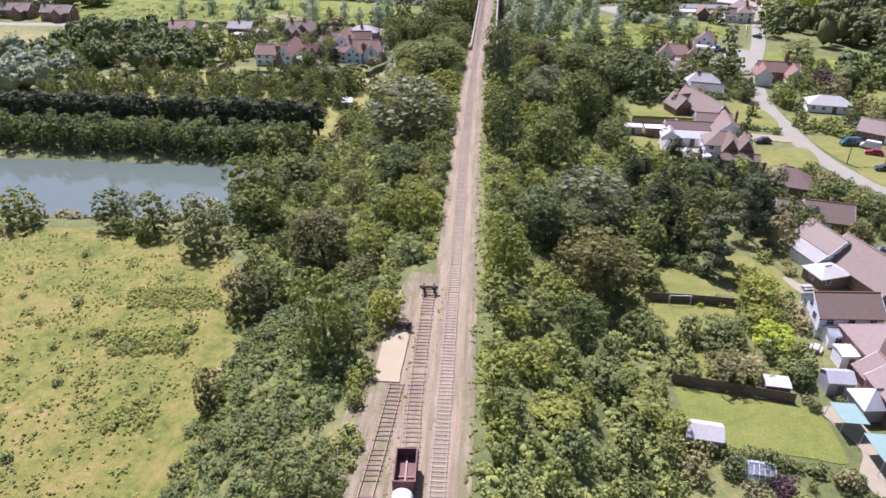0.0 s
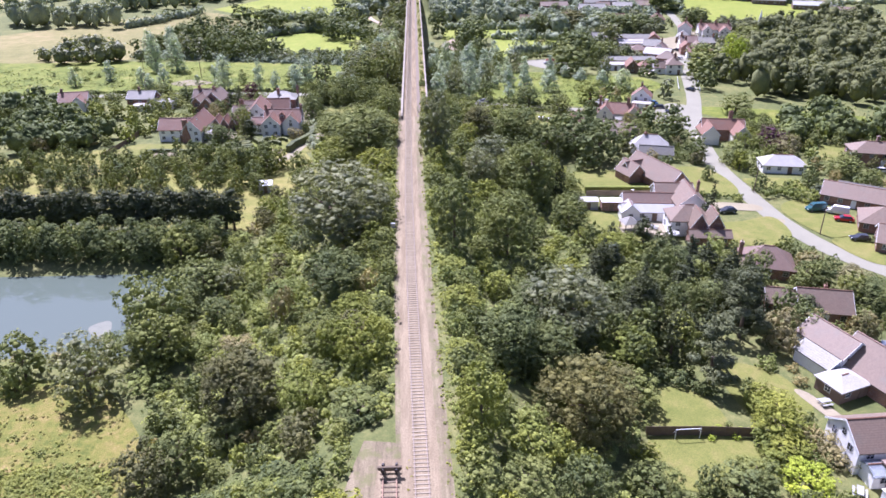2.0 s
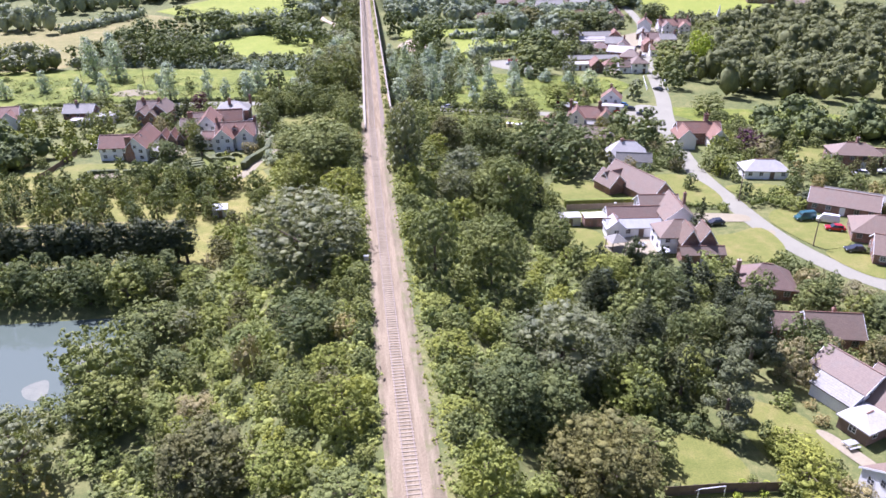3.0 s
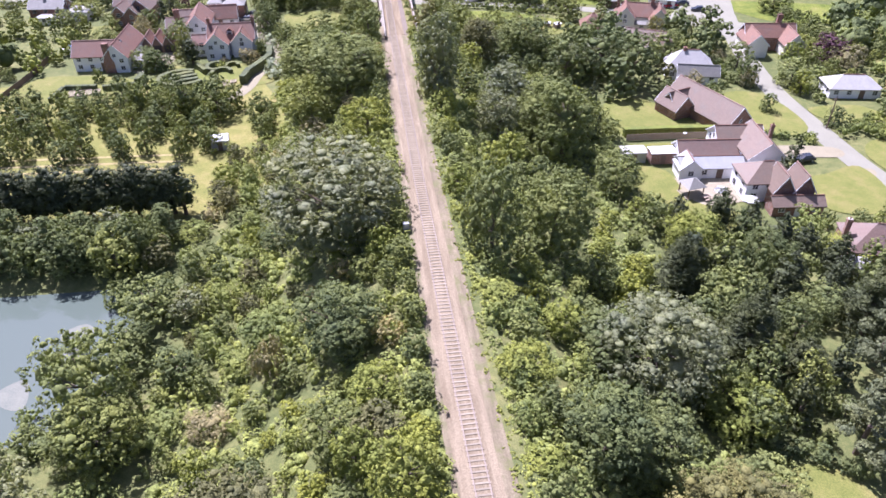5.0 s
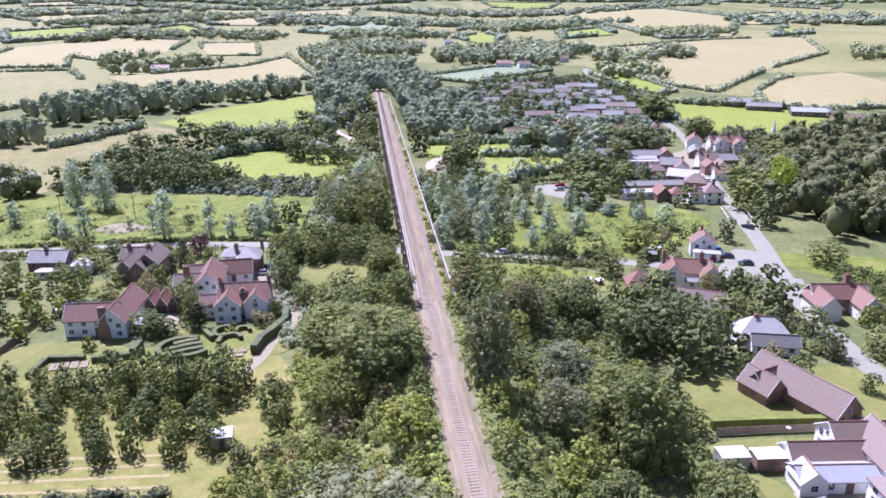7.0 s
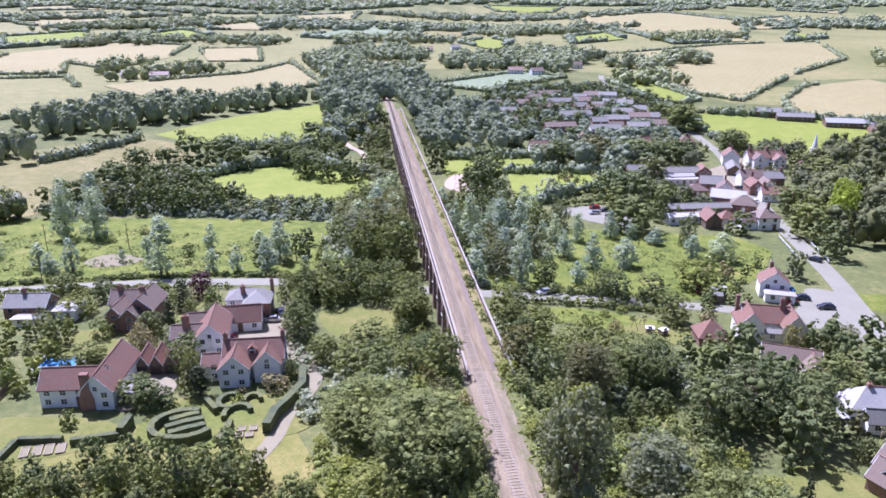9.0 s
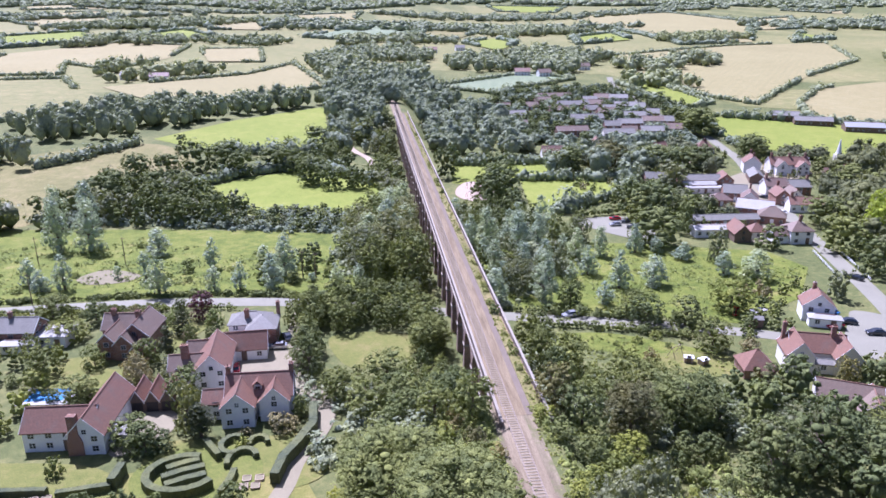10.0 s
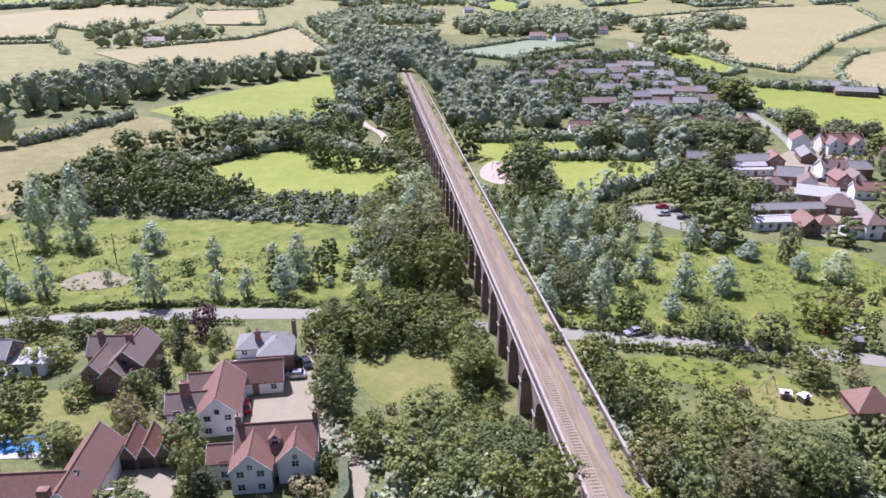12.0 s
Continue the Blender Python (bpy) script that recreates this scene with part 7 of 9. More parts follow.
# gardens and lane
fill(((43, 105), (53, 106), (56, 124), (44, 122)), 3.4, ("bush", "darkbush", "sage", "apple"), 29, (1.5, 3.2), 0.6, 1, 16)
fill(((42, 104), (58, 128), (66, 145), (50, 150), (36, 122)), 6.0, ("bush", "apple", "darkbush", "sage", "oak"), 22, (3, 6), 0.5, 1, 24)
fill(((44, 216), (80, 230), (84, 250), (40, 256), (30, 240)), 5.5, ("oak", "ash", "oak", "maple"), 23, (6, 11), 0.42, 0, 40)
fill(((84, 190), (112, 196), (118, 208), (106, 232), (90, 228)), 6.5, ("oak", "darkbush", "ash", "bush"), 24, (3, 6), 0.5, 0, 20)
fill(((104, 222), (160, 222), (165, 262), (120, 262)), 6.5, ("oak", "ash", "bush"), 25, (4, 8), 0.45, 0, 40)
fill(((-120, 246), (-92, 250), (-94, 284), (-100, 292), (-130, 280)), 6.0, ("oak", "ash", "apple", "bush"), 26, (4, 8), 0.45, 0, 30)
fill(((-70, 229), (-60, 229), (-47, 229), (-44, 220), (-70, 217)), 3.2, ("oak", "oak", "darkbush", "alder"), 27, (3, 4.6), 0.5, 0, 60, detail=1, label="dark rounded trees crowded below a formal garden")
fill(((-50, 246), (-42, 247), (-42, 251), (-52, 251)), 4.0, ("bush", "sage", "darkbush"), 28, (1.2, 2.4), 0.6, 1, 16)
GREENS = ("oak", "ash", "bush", "darkbush", "apple", "sage")


def garden_growth(seed, high, limit, poly):
    fill(poly, 3.8 if high[1] < 7 else 6.0, GREENS if high[1] < 7 else ("oak", "ash", "oak"), seed, high, 0.48, 0, limit, label="mixed garden shrubs and small trees", detail=1 if max(p[1] for p in poly) < 312 else 0)


garden_growth(71, (1.6, 4.5), 60, ((25, 58), (50, 58), (48, 64), (30, 68), (25.5, 74), (26, 84), (46, 79), (48, 88), (44, 96), (40, 94), (27, 94), (24, 80)))
garden_growth(72, (2, 5), 60, ((26, 104), (28, 118), (42, 122), (52, 119), (58, 128), (60, 140), (44, 146), (30, 136)))
garden_growth(73, (2.5, 6), 60, ((56, 124), (78, 128), (80, 160), (72, 164), (58, 160), (50, 160), (56, 146)))
garden_growth(74, (2, 5), 40, ((30, 160), (40, 158), (48, 164), (42, 172), (34, 176)))
garden_growth(75, (2, 5), 50, ((60, 216), (82, 218), (84, 232), (74, 240), (58, 234)))
garden_growth(76, (2, 6), 60, ((84, 200), (112, 200), (114, 232), (104, 250), (90, 232), (88, 214)))
garden_growth(77, (2, 6), 70, ((100, 250), (110, 232), (150, 236), (160, 250), (130, 262), (104, 264)))
garden_growth(78, (2, 5), 50, ((108, 160), (128, 160), (140, 200), (116, 206), (110, 186)))
garden_growth(79, (2, 6), 70, ((-98, 254), (-88, 258), (-90, 268), (-82, 270), (-74, 268), (-76, 276), (-90, 282), (-104, 282), (-110, 262)))
garden_growth(80, (2, 5), 30, ((-78, 294), (-62, 284), (-62, 300), (-72, 308), (-88, 308)))
garden_growth(81, (2, 6), 70, ((-160, 240), (-104, 240), (-100, 250), (-122, 262), (-130, 300), (-170, 306)))
garden_growth(82, (3, 6), 50, ((88, 356), (100, 354), (108, 380), (100, 420), (96, 430), (90, 400)))
garden_growth(83, (2, 5), 60, ((60, 425), (120, 430), (130, 470), (150, 500), (110, 500), (100, 460), (60, 445)))
garden_growth(84, (2, 4.5), 60, ((140, 420), (190, 430), (180, 480), (160, 500), (150, 460)))
garden_growth(85, (5, 9), 200, ((60, 520), (120, 570), (190, 560), (186, 640), (170, 700), (90, 700), (60, 650)))
garden_growth(86, (2, 5), 40, ((56, 276), (84, 290), (92, 300), (80, 320), (62, 296)))
garden_growth(87, (3, 7), 50, ((-60, 330), (-30, 320), (-26, 340), (-56, 352)))
fill(((-13.5, 402), (-24, 402), (-20, 430), (-28, 462), (-22, 500), (-28, 548), (-13.5, 560)), 5.6, ("oak", "willow", "oak", "ash"), 88, (7, 12), 0.42, 0, 70, label="dark trees crowding against the viaduct")
fill(((-46, 470), (-36, 474), (-38, 500), (-34, 512), (-46, 514), (-60, 500)), 6.0, ("oak", "oak", "ash"), 89, (6, 11), 0.45, 0, 30, label="clump of dark trees beside a sandy path")
fill(((-48, 512), (-30, 514), (-26, 560), (-44, 560)), 6.5, ("oak", "ash"), 90, (7, 11), 0.45, 0, 40, label="dark trees round the path's end")
for seed, poly in ((91, ((58, 236), (80, 238), (88, 252), (78, 262), (66, 256), (56, 246))), (92, ((84, 214), (92, 206), (112, 208), (112, 222), (96, 236), (86, 230))), (93, ((116, 208), (160, 205), (160, 222), (150, 222), (118, 218))), (94, ((60, 150), (70, 148), (78, 158), (70, 164), (60, 160))), (95, ((56, 206), (62, 204), (66, 218), (60, 224), (52, 218))), (96, ((-130, 250), (-104, 262), (-100, 292), (-130, 304), (-150, 290))), (97, ((-74, 286), (-62, 276), (-60, 262), (-66, 262), (-80, 276)))):
    fill(poly, 4.4, ("oak", "ash", "oak", "maple", "willow"), seed, (3.5, 6.5), 0.45, 0, 24, label="leafy garden trees between the houses", detail=1)
# trees ringing the round lawn, the verges of the railway
fill(((-47, 298), (-44, 309), (-20, 303), (-12.5, 300), (-12.5, 274), (-17, 276), (-17.5, 291), (-28, 294), (-40, 291), (-41.5, 274), (-44, 280)), 3.6, ("oak", "ash", "oak", "alder"), 30, (6, 9.5), 0.42, 0, 44, detail=1, label="dark leafy trees ringing a round lawn")
fill(((-40, 262), (-13, 262), (-13, 273), (-24, 272), (-36, 272)), 3.2, ("bush", "darkbush", "ash"), 32, (2.5, 4), 0.55, 0, 40, detail=1, label="bushy scrub below a round lawn")
VERGE_E = [[(line_at(y, 4.3), y), (line_at(y, 4.1), y + 20), (line_at(y, 7.5), y + 20), (line_at(y, 7.5), y)] for y in range(40, 235, 20)]
VERGE_W = [[(line_at(y, -3.3), y), (line_at(y, -3.3), y + 20), (line_at(y, -6.5), y + 20), (line_at(y, -6.5), y)] for y in range(96, 225, 20)]
thicket("undergrowth", VERGE_E + VERGE_W, 0.85, (0.3, 0.8), "bramble", 64, "bright weeds and brambles edging the track", 28, 0.24)
thicket("weeds", [[(line_at(y, 2.9), y), (line_at(y + 20, 2.9), y + 20), (line_at(y + 20, 4.6), y + 20), (line_at(y, 4.6), y)] for y in range(40, 235, 20)], 0.7, (0.12, 0.4), "tuft", 70, "dry grass and weeds on the track's shoulder", 16, 0.18, tall=0.7)
# under and round the viaduct
fill(((-27, 236), (-12.6, 236), (-12.6, 303), (-17, 303), (-16.5, 276), (-26, 270)), 3.4, ("oak", "ash", "oak", "darkbush"), 71, (4.5, 7.5), 0.45, 0, 44, detail=1, label="leafy trees crowding below the viaduct")
fill(((-44, 262), (-36, 268), (-18, 266), (-13, 252), (-14, 240), (-36, 240)), 4.6, ("ash", "oak", "ash"), 31, (2.5, 4.6), 0.5, 0, 60, detail=1)
fill(((-30, 318), (-12.5, 312), (-12.5, 400), (-24, 400), (-36, 360)), 5.5, ("willow", "oak", "poplar", "oak"), 33, (9, 14), 0.38, 0, 40, detail=1)
fill(((6, 244), (5, 280), (10, 290), (14, 262), (28, 258), (32, 240)), 5.0, ("ash", "ash", "oak"), 34, (6, 9), 0.45, 0, 40, detail=1)
fill(((28, 258), (44, 256), (52, 250), (52, 232), (40, 236), (32, 240)), 4.0, ("ash", "bush", "oak"), 35, (3, 5.5), 0.5, 0, 40, detail=1)
fill(((1.5, 300), (1.5, 392), (8, 396), (32, 384), (42, 350), (24, 322), (14, 306)), 5.5, ("poplar", "oak", "ash", "poplar", "willow"), 35, (6, 11), 0.34, 0, 34, detail=1, label="silvery poplars and dark trees beside the viaduct")
fill(((78, 360), (90, 354), (90, 400), (80, 404)), 6, ("oak", "ash", "oak"), 38, (8, 12), 0.42, 0, 24)
fill(((-100, 392), (-76, 388), (-76, 410), (-108, 440), (-140, 452), (-150, 400)), 6.0, ("oak", "oak", "willow", "oak"), 39, (8, 13), 0.4, 0, 70)
fill(((-76, 386), (-20, 370), (-16, 398), (-30, 400), (-76, 408)), 4.4, ("oak", "bush", "willow", "ash"), 139, (3, 6), 0.5, 0, 90, label="rounded willow scrub along the stream")
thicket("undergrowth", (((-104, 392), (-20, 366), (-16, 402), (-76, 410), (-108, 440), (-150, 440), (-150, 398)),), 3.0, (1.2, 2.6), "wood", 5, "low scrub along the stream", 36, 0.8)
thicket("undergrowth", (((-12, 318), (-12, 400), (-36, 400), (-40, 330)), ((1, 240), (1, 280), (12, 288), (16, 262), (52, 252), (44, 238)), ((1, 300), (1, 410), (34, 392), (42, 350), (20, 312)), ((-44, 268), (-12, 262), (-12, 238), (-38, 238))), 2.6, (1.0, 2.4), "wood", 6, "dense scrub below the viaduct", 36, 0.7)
thicket("rushes", (((-220, 330), (-60, 326), (-30, 330), (-70, 356), (-104, 376), (-220, 370)), ((14, 306), (58, 300), (96, 318), (98, 338), (45, 350), (20, 350))), 3.4, (0.8, 2.8), "bramble", 7, "clumps of rushes and docks in the meadow", 44, 0.34, 1800, tall=0.25, up=0.7)
FIELD = ((-40, 44), (-42, 70), (-46, 96), (-50, 112), (-62, 119), (-104, 120), (-130, 122), (-130, 40), (-70, 30))
thicket("grass_tufts", (FIELD,), 2.1, (0.5, 1.4), "straw", 61, "tussocks of long dry grass over the meadow", 30, 0.25, 5200, "grass", 0.26, 0.65, up=1.0)
thicket("grass_tufts", (((-42, 50), (-46, 96), (-60, 112), (-96, 104), (-112, 80), (-104, 44), (-60, 40)),), 3.2, (0.6, 1.6), "tuft", 62, "green tussocks and weeds in the dry meadow", 34, 0.24, 1500, "grass", 0.3, 0.7, up=0.9)
thicket("brambles", (((-51, 72), (-45, 72), (-45, 66), (-51, 67)), ((-63, 100), (-47, 101), (-45, 95), (-61, 95)), ((-62, 88), (-48, 90), (-46, 83), (-58, 82)), ((-74, 66), (-66, 68), (-64, 60), (-74, 58))), 0.75, (0.6, 1.2), "tuft", 8, "spreading mounds of bramble in the dry grass", 60, 0.2, tall=0.55, low=0.5, up=0.6)
for x, y, s in ((-77, 111, 1.2), (-70, 95.4, 1.5), (-62, 86.6, 1.3), (-65, 86, 1), (-67.4, 83, 1), (-47.4, 84, 1.4), (-48, 89.4, 1.6), (-80.7, 96.4, 1), (-73, 89, 1), (-72.4, 80, 0.9), (-68.2, 87.3, 0.8), (-57.6, 77, 0.9), (-60.6, 60.4, 1.3), (-54, 84, 1), (-62, 75, 1.1), (-84, 104, 0.9), (-90, 92, 1.1), (-58, 104, 0.9)):
    plant("apple", x, y, s * 1.2, s, 1, "small green bush in the dry grass", group="meadow bushes")
fill(((-16, 48.6), (-14, 50), (-13.6, 55.6), (-15.4, 58), (-17.5, 53)), 1.5, ("bush",), 65, (1.0, 1.9), 0.75, 0, 14, detail=1, label="bright brambles spilling over the sidings")
thicket("weeds", (((-16.2, 30), (-15.4, 62), (-14.2, 78), (-11.6, 78), (-14.4, 62), (-14.6, 30)), ((-10.4, 30), (-10.0, 62), (-9.9, 84), (-9.2, 84), (-9.3, 62), (-9.4, 30)), ((-5.9, 40), (-6.3, 64), (-7.4, 90), (-6.9, 90), (-5.8, 64), (-5.4, 40))), 0.75, (0.1, 0.32), "straw", 66, "dry weeds growing through the sidings' ballast", 14, 0.2, tall=0.5)
# hedges and shrubs of the back gardens
hedge(((26.6, 68.8), (32.3, 68.3), (35.6, 67.6), (39.3, 66.9), (42, 66.1), (46.1, 64.5)), 1.7, 1.5, "oak", "loose dark shrub hedge below a lawn", 150, 0.26, 3, 0.45)
hedge(((28.2, 116.4), (34, 117), (39.5, 112.5)), 1.6, 1.8, "oak", "dark hedge behind a shaded lawn", 120, 0.28, 3, 0.4)
hedge(((42, 103), (41.6, 98), (42.6, 94)), 1.6, 2.0, "hedge", "green hedge between two gardens", 120, 0.28, 3, 0.4)
plant("darkbush", 45.3, 78.2, 1.9, 1.05, 2, "round clipped golden-green bush by a terrace")
fill(((27, 83.4), (44, 81.5), (46.5, 92), (41, 94.2), (27, 93.6)), 2.6, ("bush", "darkbush", "sage", "maple", "apple"), 67, (1.8, 3.6), 0.52, 1, 34)
fill(((27, 105), (42, 104.6), (42.5, 106), (27, 106)), 1.6, ("bush", "darkbush", "gold"), 68, (0.8, 1.6), 0.6, 1, 12)



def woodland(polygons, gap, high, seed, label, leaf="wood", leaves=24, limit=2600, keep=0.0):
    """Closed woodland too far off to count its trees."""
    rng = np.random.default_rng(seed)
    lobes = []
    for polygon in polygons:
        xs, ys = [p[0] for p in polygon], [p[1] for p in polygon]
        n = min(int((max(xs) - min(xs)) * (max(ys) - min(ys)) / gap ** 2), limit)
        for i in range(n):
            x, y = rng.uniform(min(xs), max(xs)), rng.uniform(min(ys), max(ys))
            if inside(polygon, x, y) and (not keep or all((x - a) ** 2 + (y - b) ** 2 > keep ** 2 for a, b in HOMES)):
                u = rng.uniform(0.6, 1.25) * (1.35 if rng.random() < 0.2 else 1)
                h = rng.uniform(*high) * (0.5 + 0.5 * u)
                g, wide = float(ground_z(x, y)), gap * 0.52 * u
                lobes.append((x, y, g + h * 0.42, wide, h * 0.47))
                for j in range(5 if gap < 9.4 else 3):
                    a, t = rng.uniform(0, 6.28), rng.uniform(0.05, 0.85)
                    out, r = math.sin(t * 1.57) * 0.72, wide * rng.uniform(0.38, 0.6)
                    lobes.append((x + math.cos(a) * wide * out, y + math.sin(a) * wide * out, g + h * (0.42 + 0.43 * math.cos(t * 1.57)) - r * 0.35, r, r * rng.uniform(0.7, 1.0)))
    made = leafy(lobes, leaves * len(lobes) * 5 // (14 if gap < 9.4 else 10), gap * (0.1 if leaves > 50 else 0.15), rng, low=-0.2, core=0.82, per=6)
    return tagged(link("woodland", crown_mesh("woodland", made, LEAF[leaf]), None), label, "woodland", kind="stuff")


def far_hedges(lines, wide, high, seed, label, leaves=16):
    rng = np.random.default_rng(seed)
    lobes = []
    for line in lines:
        for x, y in row_of(line, wide * 0.7):
            if math.sin(x * 0.031 + seed) + math.sin(y * 0.023 + x * 0.011) > 1.05:
                continue
            s = wide * rng.uniform(0.4, 0.9) * (1.9 if rng.random() < 0.16 else 1)
            lobes.append((x + rng.normal() * wide * 0.15, y + rng.normal() * wide * 0.15, float(ground_z(x, y)) + high * 0.4, s, high * rng.uniform(0.5, 1.0) * (s / wide / 0.65) ** 0.6))
    made = leafy(lobes, leaves * len(lobes), wide * 0.36, rng, low=-0.2, core=0.8, per=6)
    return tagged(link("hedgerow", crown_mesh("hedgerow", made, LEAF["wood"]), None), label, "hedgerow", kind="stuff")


woodland((((112, 300), (150, 286), (220, 270), (300, 330), (330, 470), (215, 470), (190, 440), (168, 420), (140, 360)),), 7.5, (10, 15), 41, "dense broadleaved wood beside the village street", "deep", leaves=64)
woodland((((-16, 520), (-46, 500), (-54, 650), (-50, 740), (-10, 760), (30, 730), (28, 690), (10, 610), (4, 608), (-16, 612)), ((4, 540), (12, 540), (12, 610), (4, 610))), 7.0, (9, 14), 42, "wood closing round the far end of the viaduct", leaves=64)
woodland((((8, 500), (60, 500), (64, 560), (60, 600), (28, 690), (8, 620)), ((40, 452), (60, 456), (98, 446), (130, 470), (120, 490), (66, 484))), 7.5, (8, 12), 43, "bank of mixed trees beyond the playing field", leaves=64)
woodland((((-160, 560), (-120, 602), (-56, 650), (-52, 664), (-124, 640), (-176, 640), (-240, 590), (-200, 540)), ((-260, 500), (-190, 495), (-200, 520), (-270, 530))), 7.0, (11, 17), 44, "belt of tall trees below the corn fields", leaves=64)
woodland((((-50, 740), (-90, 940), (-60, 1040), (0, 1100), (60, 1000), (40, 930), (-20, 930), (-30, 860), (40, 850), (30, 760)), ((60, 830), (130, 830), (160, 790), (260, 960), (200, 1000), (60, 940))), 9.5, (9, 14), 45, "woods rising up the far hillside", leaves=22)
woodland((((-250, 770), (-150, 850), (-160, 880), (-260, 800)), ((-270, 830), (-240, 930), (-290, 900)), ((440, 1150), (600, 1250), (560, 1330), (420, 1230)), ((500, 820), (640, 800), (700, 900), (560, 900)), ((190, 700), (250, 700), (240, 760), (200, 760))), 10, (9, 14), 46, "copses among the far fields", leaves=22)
# the blue cast here is haze carried by the leaf colour
woodland((((-2400, 3300), (2600, 3300), (3400, 4200), (-3200, 4200)),), 60, (14, 22), 47, "horizon woods with blue haze put into their leaf colour", leaves=14, limit=1600)
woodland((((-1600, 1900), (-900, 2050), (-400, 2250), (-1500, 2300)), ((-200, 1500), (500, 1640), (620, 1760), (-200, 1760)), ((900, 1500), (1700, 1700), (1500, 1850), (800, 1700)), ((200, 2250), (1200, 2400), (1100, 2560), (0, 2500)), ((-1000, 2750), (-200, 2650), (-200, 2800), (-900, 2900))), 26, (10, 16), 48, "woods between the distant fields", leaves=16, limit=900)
far_hedges((((-190, 490), (-150, 545)), ((-106, 446), (-83, 473), (-57, 483), (-22, 447)), ((-104, 517), (-46, 517)), ((42, 390), (72, 412), (94, 442)), ((41, 448), (93, 443)), ((14, 482), (70, 480), (110, 476)), ((203, 586), (275, 556), (300, 500)), ((177, 542), (188, 505), (203, 472))), 3.6, 4.0, 51, "thick hedges between the valley fields", 40)
far_hedges([list(poly) + [poly[0]] for poly, mat, words in FAR_FIELDS[:8]], 3.0, 3.2, 52, "hedgerows round the corn fields")
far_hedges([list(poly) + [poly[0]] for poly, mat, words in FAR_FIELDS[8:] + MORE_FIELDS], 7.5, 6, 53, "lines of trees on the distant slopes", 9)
woodland((((230, 780), (380, 900), (360, 940), (230, 860)), ((160, 840), (250, 980), (200, 1060), (120, 960)), ((-420, 1150), (-260, 1220), (-140, 1160), (-120, 1260), (-400, 1300)), ((-60, 1180), (120, 1200), (60, 1300), (-60, 1280)), ((200, 1330), (420, 1500), (300, 1640), (190, 1500)), ((-600, 1500), (-350, 1480), (-200, 1760), (-500, 1650))), 13, (9, 14), 49, "dark copses between the far fields", leaves=22)

# trees among the houses of the estate and the village, clear of the street
HOMES += row_of(((170.4, 533), (163, 483), (153.8, 454), (137, 405), (120, 353), (103, 296)), 6) + row_of(((170.4, 530), (165.6, 565), (167.6, 601), (173.7, 660)), 6)
woodland((((60, 505), (180, 505), (190, 640), (170, 700), (84, 704), (58, 650)),), 7.0, (3.5, 6), 141, "trees filling the gaps of the estate", "wood", 30, 700, 8.5)
woodland((((84, 345), (98, 352), (106, 372), (108, 396), (96, 420), (84, 408)), ((128, 356), (150, 370), (190, 420), (196, 445), (182, 440), (146, 396)), ((96, 440), (130, 446), (160, 476), (166, 505), (120, 505), (96, 470)), ((176, 455), (204, 470), (190, 505), (172, 490))), 7.0, (4.5, 8), 142, "dark trees crowding round the village houses", "deep", 40, 400, 10.5)
woodland((((108, 232), (165, 236), (170, 262), (120, 264)), ((130, 160), (170, 160), (170, 210), (132, 208)), ((-170, 238), (-110, 240), (-104, 252), (-140, 300), (-176, 306))), 7.0, (5, 9), 143, "garden trees and shrubs behind the houses", "oak", 50, 300, 8.0)
hedge(((-128, 311.5), (-106, 312.5), (-94, 312.2), (-80, 312)), 1.5, 1.3, "oak", "low hedge along the lane", 90, 0.4, 12, 0.4)
hedge(((-40, 306), (-30, 301.5), (-13, 297)), 2.0, 2.4, "oak", "thick hedge along the lane", 90, 0.45, 13, 0.5)
hedge(((-140, 320.4), (-94, 321.6), (-76, 321.4), (-44, 317)), 1.6, 1.0, "ash", "overgrown hedge between lane and meadow", 70, 0.5, 14, 0.6)
hedge(((8, 299.5), (24, 295.5), (38, 291), (52, 283)), 2.2, 1.8, "ash", "overgrown hedge between lane and meadow", 80, 0.5, 15, 0.6)
fill(((12, 268), (48, 264), (50, 272), (36, 282), (12, 288)), 4.5, ("bush", "darkbush", "bush"), 144, (0.8, 2.2), 0.7, 1, 16, group="bushes in the rough garden")
thicket("weeds", (((12, 266), (48, 262), (50, 272), (36, 281), (12, 287)),), 1.6, (0.3, 0.8), "tuft", 145, "tall weeds and grass in a rough garden", 16, 0.4, tall=0.5, up=1.5)
grove((("oak", 60.5, 127, 7.5, 3.6), ("maple", 70.5, 126.5, 6, 3.0), ("ash", 75, 139, 7, 3.2), ("cypress", 63, 129.6, 6, 1.6), ("oak", 60, 145, 9, 3.6), ("oak", 74, 146, 6, 3.0), ("darkbush", 76.5, 152.5, 3, 1.8), ("bush", 71.5, 160.5, 3, 1.8), ("oak", 84.5, 197, 5, 2.4), ("lime", 86.5, 214.5, 6, 3), ("oak", 76.4, 221, 7, 3.2), ("ash", 74, 206, 4.5, 2.2), ("darkbush", 66, 199, 2.6, 1.6), ("bush", 76, 190.5, 2.0, 1.4), ("oak", 99, 200, 5, 2.6), ("darkbush", 92, 196.6, 3, 2.0), ("oak", 112, 194, 7, 3.4), ("ash", 117, 180, 7, 3.4), ("darkbush", 95.5, 165.5, 1.8, 1.4)), 1)
